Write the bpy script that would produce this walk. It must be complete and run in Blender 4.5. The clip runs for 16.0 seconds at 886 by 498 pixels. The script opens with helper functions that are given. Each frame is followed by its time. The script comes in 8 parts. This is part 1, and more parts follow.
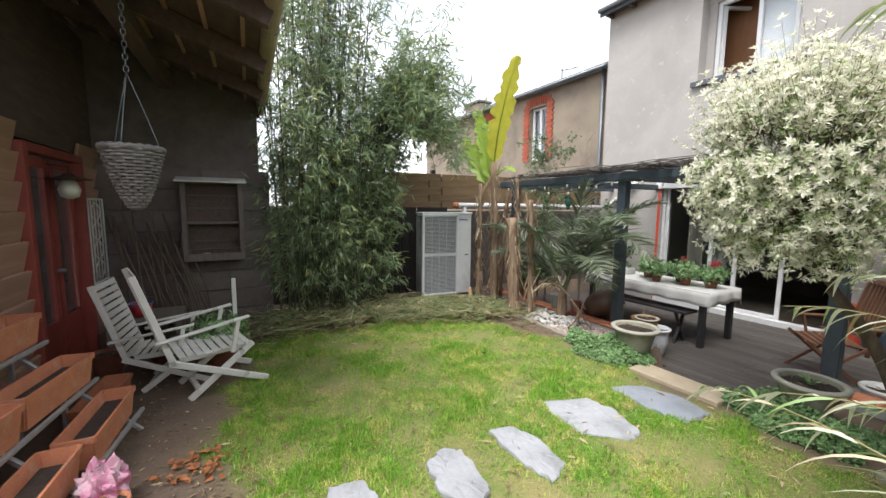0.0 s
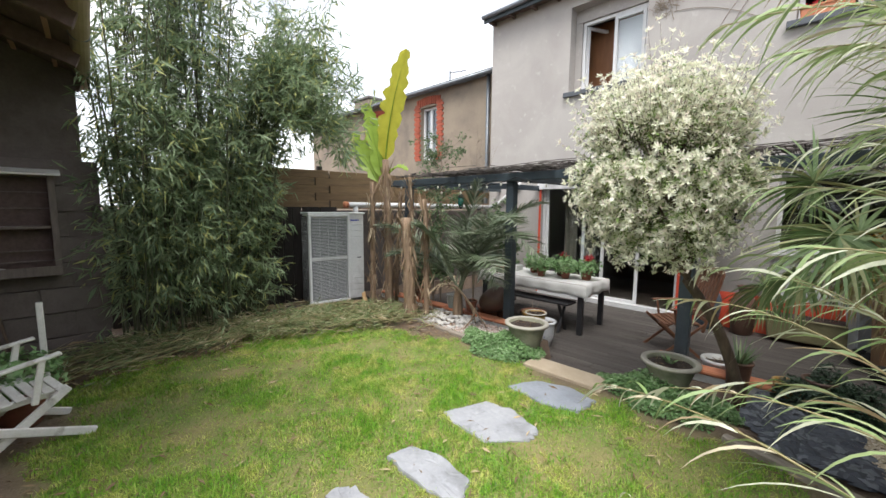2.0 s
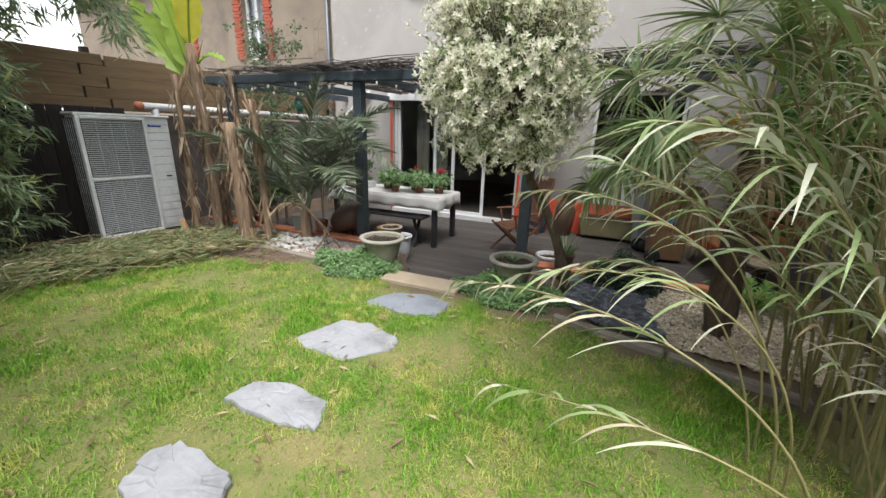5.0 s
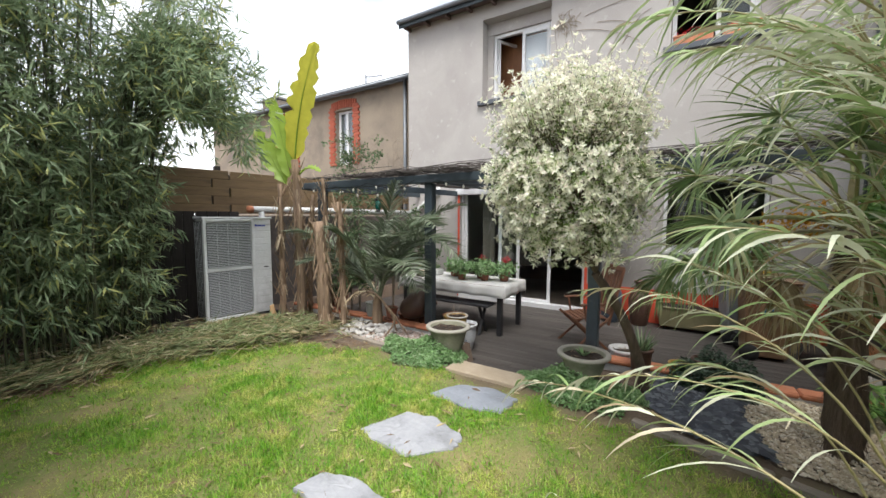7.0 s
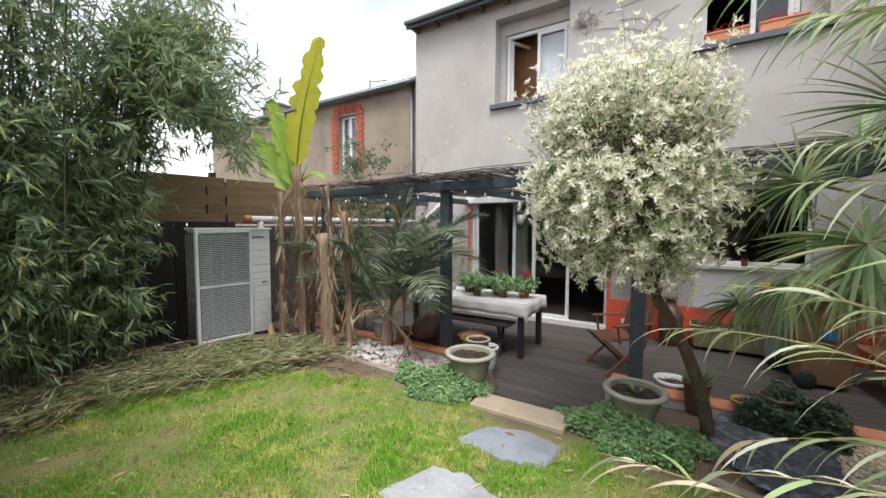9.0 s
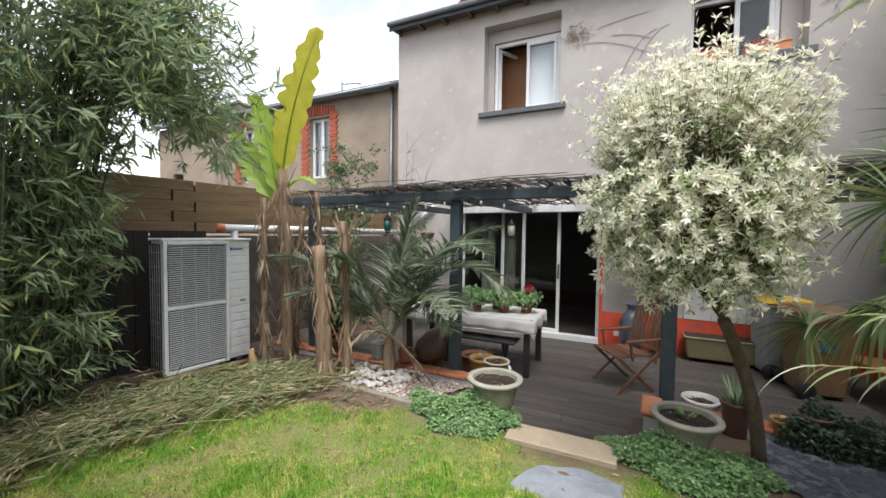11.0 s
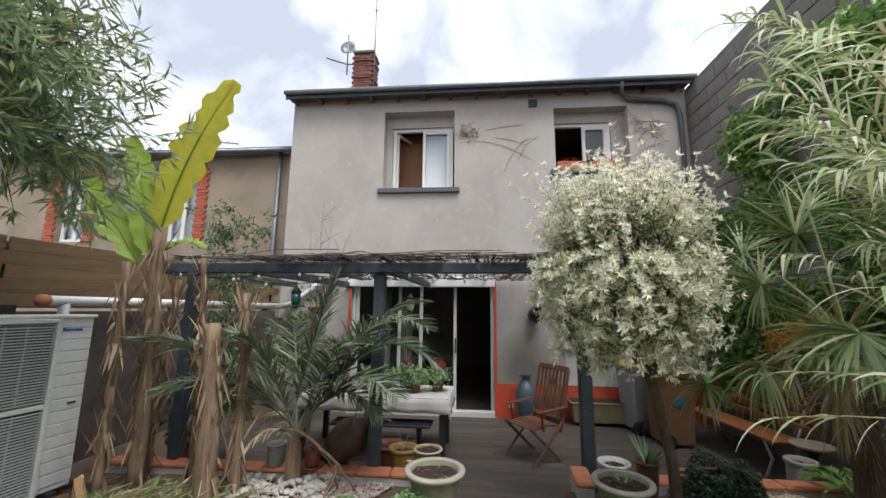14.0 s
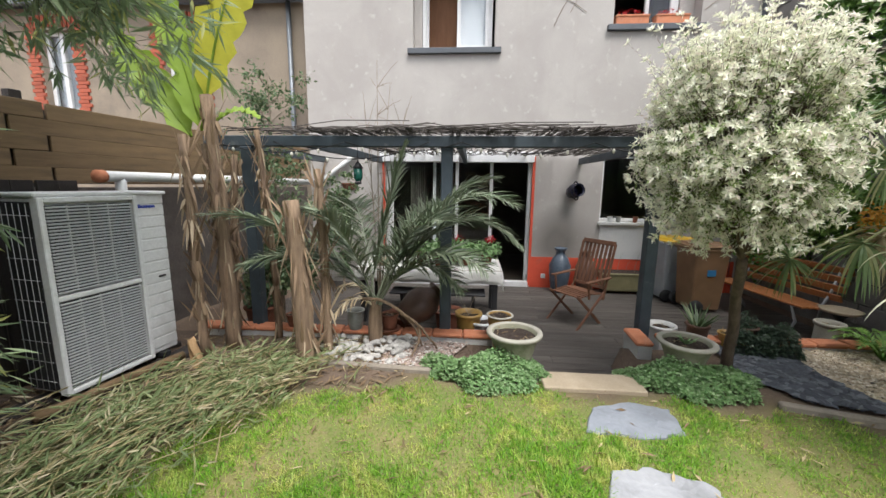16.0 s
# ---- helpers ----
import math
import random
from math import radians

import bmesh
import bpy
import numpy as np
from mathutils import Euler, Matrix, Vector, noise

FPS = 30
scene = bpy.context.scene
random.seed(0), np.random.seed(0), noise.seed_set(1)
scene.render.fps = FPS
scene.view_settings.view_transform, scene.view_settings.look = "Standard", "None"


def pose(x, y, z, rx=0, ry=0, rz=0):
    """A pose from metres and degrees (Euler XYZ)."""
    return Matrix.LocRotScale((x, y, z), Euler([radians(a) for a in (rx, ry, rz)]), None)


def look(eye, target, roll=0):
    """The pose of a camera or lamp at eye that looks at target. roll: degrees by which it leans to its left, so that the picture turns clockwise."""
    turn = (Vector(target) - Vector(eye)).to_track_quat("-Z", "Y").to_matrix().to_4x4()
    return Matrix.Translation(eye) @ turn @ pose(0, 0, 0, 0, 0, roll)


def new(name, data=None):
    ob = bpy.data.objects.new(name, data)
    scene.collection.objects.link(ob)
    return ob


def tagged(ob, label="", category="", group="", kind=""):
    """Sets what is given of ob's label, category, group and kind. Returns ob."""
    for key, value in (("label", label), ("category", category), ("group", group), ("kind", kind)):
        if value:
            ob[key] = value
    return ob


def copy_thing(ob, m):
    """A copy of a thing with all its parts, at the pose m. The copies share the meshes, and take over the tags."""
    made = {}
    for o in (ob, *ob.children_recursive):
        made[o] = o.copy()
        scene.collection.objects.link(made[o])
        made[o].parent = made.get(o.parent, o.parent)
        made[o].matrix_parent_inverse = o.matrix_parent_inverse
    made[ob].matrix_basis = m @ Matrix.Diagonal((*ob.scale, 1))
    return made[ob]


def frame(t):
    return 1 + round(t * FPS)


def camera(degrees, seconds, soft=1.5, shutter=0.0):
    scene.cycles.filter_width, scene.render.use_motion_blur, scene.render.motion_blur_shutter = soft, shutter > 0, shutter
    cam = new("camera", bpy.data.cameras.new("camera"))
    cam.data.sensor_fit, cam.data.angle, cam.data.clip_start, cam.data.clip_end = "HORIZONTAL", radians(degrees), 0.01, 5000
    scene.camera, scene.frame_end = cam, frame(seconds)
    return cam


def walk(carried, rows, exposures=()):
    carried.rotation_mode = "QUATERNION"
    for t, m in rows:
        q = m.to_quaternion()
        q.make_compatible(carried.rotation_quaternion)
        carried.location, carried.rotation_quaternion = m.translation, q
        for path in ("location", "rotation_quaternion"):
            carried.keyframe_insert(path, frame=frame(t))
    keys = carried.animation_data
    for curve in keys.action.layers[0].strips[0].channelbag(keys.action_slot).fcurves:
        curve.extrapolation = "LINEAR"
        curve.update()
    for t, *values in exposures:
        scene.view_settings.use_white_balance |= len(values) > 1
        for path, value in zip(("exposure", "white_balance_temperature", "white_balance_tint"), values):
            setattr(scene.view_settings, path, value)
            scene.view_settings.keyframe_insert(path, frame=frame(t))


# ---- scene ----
cam = camera(98.8, 16.0)
PATH = [
    (0, (1.065, 1.723, 1.575), (2.058, 3.444, 1.353), 0.5),
    (0.5, (1.099, 1.778, 1.593), (2.109, 3.489, 1.363), 0.5),
    (1, (1.153, 1.875, 1.59), (2.252, 3.53, 1.363), 0.6),
    (1.5, (1.187, 1.897, 1.615), (2.43, 3.447, 1.388), 0.5),
    (2, (1.24, 1.926, 1.579), (2.665, 3.312, 1.358), 0.5),
    (2.5, (1.325, 1.99, 1.538), (2.823, 3.295, 1.312), 0.8),
    (3, (1.436, 2.047, 1.462), (2.943, 3.324, 1.149), 0.1),
    (3.5, (1.477, 2.075, 1.414), (2.928, 3.29, 0.765), 0.2),
    (4, (1.459, 2.044, 1.396), (3.048, 3.023, 0.679), -0.1),
    (4.2, (1.459, 2.028, 1.394), (3.113, 2.883, 0.663), -0.2),
    (6.3, (1.519, 2.078, 1.423), (3.345, 2.797, 1.041), -0.2),
    (6.5, (1.459, 2.034, 1.457), (3.262, 2.862, 1.207), -0.1),
    (7, (1.394, 1.996, 1.488), (3.075, 3.066, 1.32), 0.2),
    (7.5, (1.435, 2.006, 1.495), (3.11, 3.085, 1.321), 0.1),
    (8, (1.596, 2.12, 1.497), (3.272, 3.196, 1.322), 0.1),
    (8.5, (1.661, 2.22, 1.521), (3.339, 3.296, 1.355), 0.1),
    (9, (1.681, 2.423, 1.527), (3.366, 3.493, 1.4), 0.2),
    (9.2, (1.684, 2.535, 1.528), (3.374, 3.6, 1.424), 0.2),
    (11.3, (1.668, 3.126, 1.583), (3.518, 3.881, 1.501), 0.6),
    (11.5, (1.635, 3.123, 1.6), (3.52, 3.789, 1.519), 0.5),
    (12, (1.592, 3.148, 1.652), (3.527, 3.653, 1.634), 0.3),
    (12.5, (1.689, 3.251, 1.661), (3.637, 3.662, 1.855), 0.5),
    (13, (1.77, 3.46, 1.631), (3.726, 3.73, 1.948), 0.6),
    (13.5, (1.727, 3.58, 1.585), (3.687, 3.811, 1.91), 0.6),
    (14, (1.613, 3.768, 1.559), (3.58, 3.944, 1.872), 0.6),
    (14.5, (1.543, 3.934, 1.561), (3.533, 4.098, 1.674), 0.3),
    (15, (1.638, 4.104, 1.523), (3.615, 4.263, 1.266), 0.3),
    (15.5, (1.705, 4.286, 1.542), (3.672, 4.442, 1.211), 0.4),
    (16, (1.657, 4.491, 1.56), (3.624, 4.638, 1.227), 0.7),
]
walk(cam, [(t, look(eye, target, roll)) for t, eye, target, roll in PATH],
     [(t, e, 6300, 11) for t, e in ((0, 1.25), (1.5, 1.18), (3, 1.08), (6.5, 1.15), (9, 1.1), (11.5, 1.1), (12.5, 0.95), (13.2, 0.79), (14.0, 0.72), (14.6, 0.84), (15.1, 1.18), (16, 1.2))])

# world: bright overcast sky with a soft sun
world = bpy.data.worlds.new("world")
scene.world = world
world.use_nodes = True
wn, wl = world.node_tree.nodes, world.node_tree.links
wn.clear()
w_out = wn.new("ShaderNodeOutputWorld")
w_sky = wn.new("ShaderNodeTexSky")
w_sky.sky_type, w_sky.sun_disc = "NISHITA", False
w_sky.sun_elevation, w_sky.sun_rotation = radians(63), radians(238)
w_bg = wn.new("ShaderNodeBackground")
w_bg.inputs[1].default_value = 0.1
wl.new(w_sky.outputs[0], w_bg.inputs[0])
w_noise = wn.new("ShaderNodeTexNoise")
w_noise.inputs["Scale"].default_value = 3.2
w_noise.inputs["Detail"].default_value = 6.0
w_noise.inputs["Distortion"].default_value = 0.4
w_ramp = wn.new("ShaderNodeValToRGB")
w_ramp.color_ramp.elements[0].position, w_ramp.color_ramp.elements[0].color = 0.36, (0.41, 0.44, 0.49, 1)
w_ramp.color_ramp.elements[1].position, w_ramp.color_ramp.elements[1].color = 0.62, (1.0, 1.0, 1.0, 1)
wl.new(w_noise.outputs[0], w_ramp.inputs[0])
w_cloud = wn.new("ShaderNodeBackground")
w_cloud.inputs[1].default_value = 1.14
wl.new(w_ramp.outputs[0], w_cloud.inputs[0])
w_mix = wn.new("ShaderNodeMixShader")
w_mix.inputs[0].default_value = 0.86
wl.new(w_bg.outputs[0], w_mix.inputs[1])
wl.new(w_cloud.outputs[0], w_mix.inputs[2])
wl.new(w_mix.outputs[0], w_out.inputs[0])

sun = new("sun", bpy.data.lights.new("sun", "SUN"))
sun.data.energy, sun.data.angle, sun.data.color = 2.5, radians(35), (1.0, 0.96, 0.9)
SUN_EL, SUN_AZ = radians(63), radians(238)
sun.matrix_world = look((math.sin(SUN_AZ) * math.cos(SUN_EL) * 30, math.cos(SUN_AZ) * math.cos(SUN_EL) * 30, math.sin(SUN_EL) * 30), (0, 0, 0))

# ---- materials ----
def node_mat(name):
    m = bpy.data.materials.new(name)
    m.use_nodes = True
    nt = m.node_tree
    nt.nodes.clear()
    out = nt.nodes.new("ShaderNodeOutputMaterial")
    return m, nt, out


def coords(nt, stretch=(1, 1, 1)):
    tc = nt.nodes.new("ShaderNodeTexCoord")
    mp = nt.nodes.new("ShaderNodeMapping")
    mp.inputs["Scale"].default_value = stretch
    nt.links.new(tc.outputs["Object"], mp.inputs[0])
    return mp.outputs[0]


def noise_node(nt, vec, scale, detail=5.0, rough=0.6, dist=0.0):
    n = nt.nodes.new("ShaderNodeTexNoise")
    n.inputs["Scale"].default_value = scale
    n.inputs["Detail"].default_value = detail
    n.inputs["Roughness"].default_value = rough
    n.inputs["Distortion"].default_value = dist
    nt.links.new(vec, n.inputs["Vector"])
    return n.outputs[0]


def ramp(nt, fac, lo, hi, c0=(0, 0, 0, 1), c1=(1, 1, 1, 1)):
    r = nt.nodes.new("ShaderNodeValToRGB")
    r.color_ramp.elements[0].position, r.color_ramp.elements[0].color = lo, c0
    r.color_ramp.elements[1].position, r.color_ramp.elements[1].color = hi, c1
    nt.links.new(fac, r.inputs[0])
    return r.outputs[0]


def mix_col(nt, fac, a, b, mode="MIX"):
    m = nt.nodes.new("ShaderNodeMix")
    m.data_type, m.blend_type = "RGBA", mode
    for sock, v in ((m.inputs[0], fac), (m.inputs[6], a), (m.inputs[7], b)):
        if isinstance(v, (int, float)):
            sock.default_value = v
        elif isinstance(v, tuple):
            sock.default_value = (*v[:3], 1)
        else:
            nt.links.new(v, sock)
    return m.outputs[2]


def bump(nt, height, strength, dist):
    b = nt.nodes.new("ShaderNodeBump")
    b.inputs["Strength"].default_value, b.inputs["Distance"].default_value = strength, dist
    nt.links.new(height, b.inputs["Height"])
    return b.outputs[0]


def surface(name, c1, c2, scale=8.0, fine=60.0, rough=0.7, metal=0.0, bumpy=0.3, depth=0.01, stain=None, stain_scale=1.5,
            stain_lo=0.52, stain_hi=0.7, stretch=(1, 1, 1), vary=0.0, coat=0.0):
    """Two colours mixed by noise, a stain colour at larger size, fine relief; vary: per-object lightness."""
    m, nt, out = node_mat(name)
    v = coords(nt, stretch)
    n1 = noise_node(nt, v, scale)
    n2 = noise_node(nt, v, fine, 4.0)
    col = mix_col(nt, ramp(nt, n1, 0.32, 0.68), c1, c2)
    col = mix_col(nt, 0.35, col, ramp(nt, n2, 0.25, 0.8, (0.45, 0.45, 0.45, 1), (1, 1, 1, 1)), "MULTIPLY")
    if stain:
        n3 = noise_node(nt, v, stain_scale, 6.0, 0.65, 0.3)
        col = mix_col(nt, ramp(nt, n3, stain_lo, stain_hi), col, stain)
    if vary:
        oi = nt.nodes.new("ShaderNodeObjectInfo")
        col = mix_col(nt, 1.0, col, ramp(nt, oi.outputs["Random"], 0.0, 1.0, (1 - vary,) * 3 + (1,), (1, 1, 1, 1)), "MULTIPLY")
    p = nt.nodes.new("ShaderNodeBsdfPrincipled")
    nt.links.new(col, p.inputs["Base Color"])
    p.inputs["Metallic"].default_value = metal
    p.inputs["Coat Weight"].default_value = coat
    r = nt.nodes.new("ShaderNodeMapRange")
    r.inputs[3].default_value, r.inputs[4].default_value = max(rough - 0.12, 0.03), min(rough + 0.12, 1)
    nt.links.new(n1, r.inputs[0])
    nt.links.new(r.outputs[0], p.inputs["Roughness"])
    nt.links.new(bump(nt, n2, bumpy, depth), p.inputs["Normal"])
    nt.links.new(p.outputs[0], out.inputs[0])
    return m


def foliage(name, c1, c2, c3=None, third=0.2, rough=0.5, trans=0.3):
    """Leaf: colour by leaf (random per island), a third colour for part of the leaves, light passing through."""
    m, nt, out = node_mat(name)
    g = nt.nodes.new("ShaderNodeNewGeometry")
    rnd = g.outputs["Random Per Island"]
    col = mix_col(nt, rnd, c1, c2)
    if c3:
        mul = nt.nodes.new("ShaderNodeMath")
        mul.operation = "MULTIPLY"
        mul.inputs[1].default_value = 17.31
        nt.links.new(rnd, mul.inputs[0])
        fr = nt.nodes.new("ShaderNodeMath")
        fr.operation = "FRACT"
        nt.links.new(mul.outputs[0], fr.inputs[0])
        lt = nt.nodes.new("ShaderNodeMath")
        lt.operation = "LESS_THAN"
        lt.inputs[1].default_value = third
        nt.links.new(fr.outputs[0], lt.inputs[0])
        col = mix_col(nt, lt.outputs[0], col, c3)
    v = coords(nt)
    col = mix_col(nt, 0.4, col, ramp(nt, noise_node(nt, v, 9.0), 0.3, 0.75, (0.5, 0.5, 0.5, 1), (1, 1, 1, 1)), "MULTIPLY")
    p = nt.nodes.new("ShaderNodeBsdfPrincipled")
    nt.links.new(col, p.inputs["Base Color"])
    p.inputs["Roughness"].default_value = rough
    t = nt.nodes.new("ShaderNodeBsdfTranslucent")
    nt.links.new(col, t.inputs[0])
    mx = nt.nodes.new("ShaderNodeMixShader")
    mx.inputs[0].default_value = trans
    nt.links.new(p.outputs[0], mx.inputs[1])
    nt.links.new(t.outputs[0], mx.inputs[2])
    nt.links.new(mx.outputs[0], out.inputs[0])
    return m


def glass_mat(name, tint=(0.9, 0.95, 0.95)):
    m, nt, out = node_mat(name)
    p = nt.nodes.new("ShaderNodeBsdfPrincipled")
    p.inputs["Base Color"].default_value = (*tint, 1)
    p.inputs["Roughness"].default_value = 0.02
    p.inputs["Transmission Weight"].default_value = 1.0
    p.inputs["IOR"].default_value = 1.45
    nt.links.new(p.outputs[0], out.inputs[0])
    return m




def plaster_mat():
    """Rough grey-beige render with rain streaks, pale repairs and a dark patch beside the terrace door."""
    m, nt, out = node_mat("rough_render")
    v = coords(nt)
    streak = noise_node(nt, coords(nt, (1, 3.0, 0.35)), 1.6, 6.0, 0.65, 0.3)
    n1, n2, n3 = noise_node(nt, v, 1.1, 6.0, 0.6, 0.4), noise_node(nt, v, 70.0, 4.0), noise_node(nt, v, 7.0, 5.0)
    col = mix_col(nt, ramp(nt, n1, 0.34, 0.66), (0.46, 0.432, 0.403), (0.385, 0.357, 0.334))
    col = mix_col(nt, ramp(nt, streak, 0.55, 0.9), col, (0.39, 0.355, 0.325))
    col = mix_col(nt, ramp(nt, n3, 0.60, 0.72), col, (0.50, 0.478, 0.45))
    col = mix_col(nt, 0.3, col, ramp(nt, n2, 0.25, 0.8, (0.5, 0.5, 0.5, 1), (1, 1, 1, 1)), "MULTIPLY")
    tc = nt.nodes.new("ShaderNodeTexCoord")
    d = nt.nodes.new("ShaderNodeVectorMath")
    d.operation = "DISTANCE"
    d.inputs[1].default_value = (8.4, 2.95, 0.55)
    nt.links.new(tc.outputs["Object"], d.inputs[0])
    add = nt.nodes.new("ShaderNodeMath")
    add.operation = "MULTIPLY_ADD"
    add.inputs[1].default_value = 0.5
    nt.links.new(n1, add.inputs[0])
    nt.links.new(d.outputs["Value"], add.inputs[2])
    dark_patch = ramp(nt, add.outputs[0], 0.45, 0.95, (0.75, 0.75, 0.75, 1), (0, 0, 0, 1))
    col = mix_col(nt, dark_patch, col, (0.13, 0.115, 0.10))
    p = nt.nodes.new("ShaderNodeBsdfPrincipled")
    p.inputs["Roughness"].default_value = 0.9
    nt.links.new(col, p.inputs["Base Color"])
    nt.links.new(bump(nt, n2, 0.3, 0.006), p.inputs["Normal"])
    nt.links.new(p.outputs[0], out.inputs[0])
    return m


PLASTER = plaster_mat()
PLASTER_N = surface("old_plaster", (0.33, 0.27, 0.20), (0.25, 0.205, 0.16), 1.6, 50, 0.92, bumpy=0.4, depth=0.01, stain=(0.17, 0.14, 0.115), stain_scale=0.8)
RED = surface("red_paint", (0.72, 0.10, 0.045), (0.62, 0.08, 0.04), 3, 80, 0.7, bumpy=0.2, depth=0.003, stain=(0.40, 0.09, 0.06), stain_scale=2.5, stain_lo=0.6)
BRICK_RED = surface("painted_brick", (0.50, 0.12, 0.06), (0.38, 0.10, 0.06), 6, 60, 0.85, vary=0.25)
BRICK_CH = surface("chimney_brick", (0.26, 0.10, 0.075), (0.18, 0.075, 0.06), 7, 60, 0.9, vary=0.4)
WHITE = surface("white_pvc", (0.78, 0.78, 0.78), (0.72, 0.72, 0.72), 4, 40, 0.35, bumpy=0.03, depth=0.002)
WHITEWALL = surface("white_painted_wall", (0.62, 0.62, 0.60), (0.54, 0.54, 0.53), 2, 60, 0.8, bumpy=0.2, depth=0.003)
WHITEWOOD = surface("white_painted_wood", (0.80, 0.78, 0.74), (0.70, 0.68, 0.64), 9, 70, 0.6, bumpy=0.25, depth=0.003, stain=(0.34, 0.31, 0.27), stain_scale=7, stain_lo=0.6, stain_hi=0.72)
BLUEGREY = surface("blue_grey_paint", (0.055, 0.075, 0.09), (0.04, 0.055, 0.068), 5, 60, 0.55, bumpy=0.15, depth=0.003, stain=(0.10, 0.11, 0.115), stain_scale=6, stain_lo=0.62)
SILL = surface("grey_sill_paint", (0.10, 0.11, 0.125), (0.08, 0.088, 0.10), 4, 60, 0.6)
SLATE_ROOF = surface("roof_slate", (0.06, 0.065, 0.075), (0.045, 0.05, 0.058), 6, 40, 0.6)
ZINC = surface("zinc", (0.22, 0.24, 0.26), (0.17, 0.185, 0.20), 4, 50, 0.45, metal=0.6, bumpy=0.1)
DECK = surface("weathered_deck", (0.115, 0.098, 0.085), (0.075, 0.064, 0.057), 3, 40, 0.75, bumpy=0.5, depth=0.006, stretch=(9, 1, 9), stain=(0.16, 0.145, 0.13), stain_scale=1.3, vary=0.3)
CLAP = surface("stained_clapboard", (0.55, 0.33, 0.235), (0.44, 0.255, 0.18), 3, 40, 0.7, bumpy=0.4, depth=0.004, stretch=(6, 1, 8), vary=0.25)
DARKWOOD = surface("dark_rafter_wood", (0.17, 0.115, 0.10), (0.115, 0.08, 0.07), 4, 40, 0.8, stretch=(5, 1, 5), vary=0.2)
REDWOOD = surface("dark_red_door_paint", (0.34, 0.07, 0.055), (0.25, 0.05, 0.04), 4, 60, 0.5)
FENCE = surface("tan_fence_plank", (0.26, 0.17, 0.085), (0.19, 0.125, 0.065), 3, 45, 0.8, bumpy=0.4, depth=0.005, stretch=(1, 8, 9), stain=(0.12, 0.085, 0.05), stain_scale=1.4, vary=0.25)
FENCE_D = surface("dark_fence_board", (0.05, 0.04, 0.035), (0.033, 0.027, 0.024), 4, 45, 0.85, stretch=(8, 8, 1), bumpy=0.4, vary=0.3)
BLOCK = surface("concrete_block", (0.24, 0.225, 0.21), (0.18, 0.17, 0.16), 5, 45, 0.95, bumpy=0.6, depth=0.008, stain=(0.12, 0.115, 0.105), stain_scale=1.0, vary=0.2)
BLOCK_D = surface("dark_block", (0.20, 0.168, 0.152), (0.135, 0.112, 0.102), 5, 45, 0.95, bumpy=0.6, depth=0.008, vary=0.25)
TERRA = surface("terracotta", (0.66, 0.26, 0.135), (0.55, 0.205, 0.105), 9, 80, 0.85, bumpy=0.25, depth=0.003, stain=(0.52, 0.33, 0.24), stain_scale=7, stain_lo=0.56, stain_hi=0.75, vary=0.2)
TERRA_D = surface("dark_terracotta", (0.26, 0.09, 0.05), (0.19, 0.07, 0.04), 9, 80, 0.75, bumpy=0.25, depth=0.003, vary=0.2)
BROWN_JAR = surface("brown_earthenware", (0.14, 0.075, 0.05), (0.10, 0.055, 0.04), 5, 60, 0.45, vary=0.2)
OLIVE_POT = surface("mossy_stoneware", (0.27, 0.26, 0.19), (0.19, 0.19, 0.13), 8, 60, 0.85, bumpy=0.4, depth=0.005, stain=(0.11, 0.13, 0.07), stain_scale=6)
RIM_GREY = surface("pale_pot_rim", (0.42, 0.40, 0.34), (0.34, 0.32, 0.27), 9, 60, 0.85, bumpy=0.4, depth=0.004)
YELLOW_POT = surface("ochre_glaze", (0.40, 0.25, 0.07), (0.30, 0.18, 0.05), 7, 60, 0.4)
WHITE_CER = surface("white_ceramic", (0.72, 0.73, 0.74), (0.6, 0.62, 0.65), 8, 60, 0.25, bumpy=0.03, stain=(0.10, 0.16, 0.35), stain_scale=16, stain_lo=0.62, stain_hi=0.66)
WHITE_POT = surface("white_enamel", (0.72, 0.72, 0.70), (0.62, 0.62, 0.60), 6, 60, 0.4, bumpy=0.05)
BLUE_VASE = surface("blue_grey_glaze", (0.10, 0.13, 0.17), (0.06, 0.08, 0.11), 6, 50, 0.3, stain=(0.22, 0.22, 0.22), stain_scale=8, stain_lo=0.6)
NAVY = surface("navy_glaze", (0.012, 0.013, 0.035), (0.01, 0.01, 0.025), 6, 50, 0.2)
GLAZE_GREY = surface("grey_glaze", (0.30, 0.31, 0.29), (0.22, 0.23, 0.21), 7, 50, 0.35)
SOIL = surface("potting_soil", (0.06, 0.04, 0.03), (0.035, 0.024, 0.018), 30, 120, 0.95, bumpy=0.9, depth=0.02, stain=(0.22, 0.18, 0.14), stain_scale=70, stain_lo=0.66, stain_hi=0.7)
SLATE = surface("slate_slab", (0.385, 0.392, 0.408), (0.30, 0.308, 0.327), 3, 30, 0.7, bumpy=0.5, depth=0.008, stain=(0.19, 0.195, 0.20), stain_scale=3.5, vary=0.12)
SLATE_BLUE = surface("blue_slate_slab", (0.27, 0.29, 0.325), (0.205, 0.225, 0.255), 3, 30, 0.65, bumpy=0.5, depth=0.008, stain=(0.17, 0.18, 0.20), stain_scale=3.5)
STONE_EDGE = surface("edging_stone", (0.30, 0.26, 0.21), (0.22, 0.19, 0.155), 6, 50, 0.9, bumpy=0.5, depth=0.01)
PLANK = surface("sandstone_plank", (0.44, 0.36, 0.26), (0.37, 0.30, 0.21), 5, 60, 0.85, bumpy=0.3, depth=0.004)
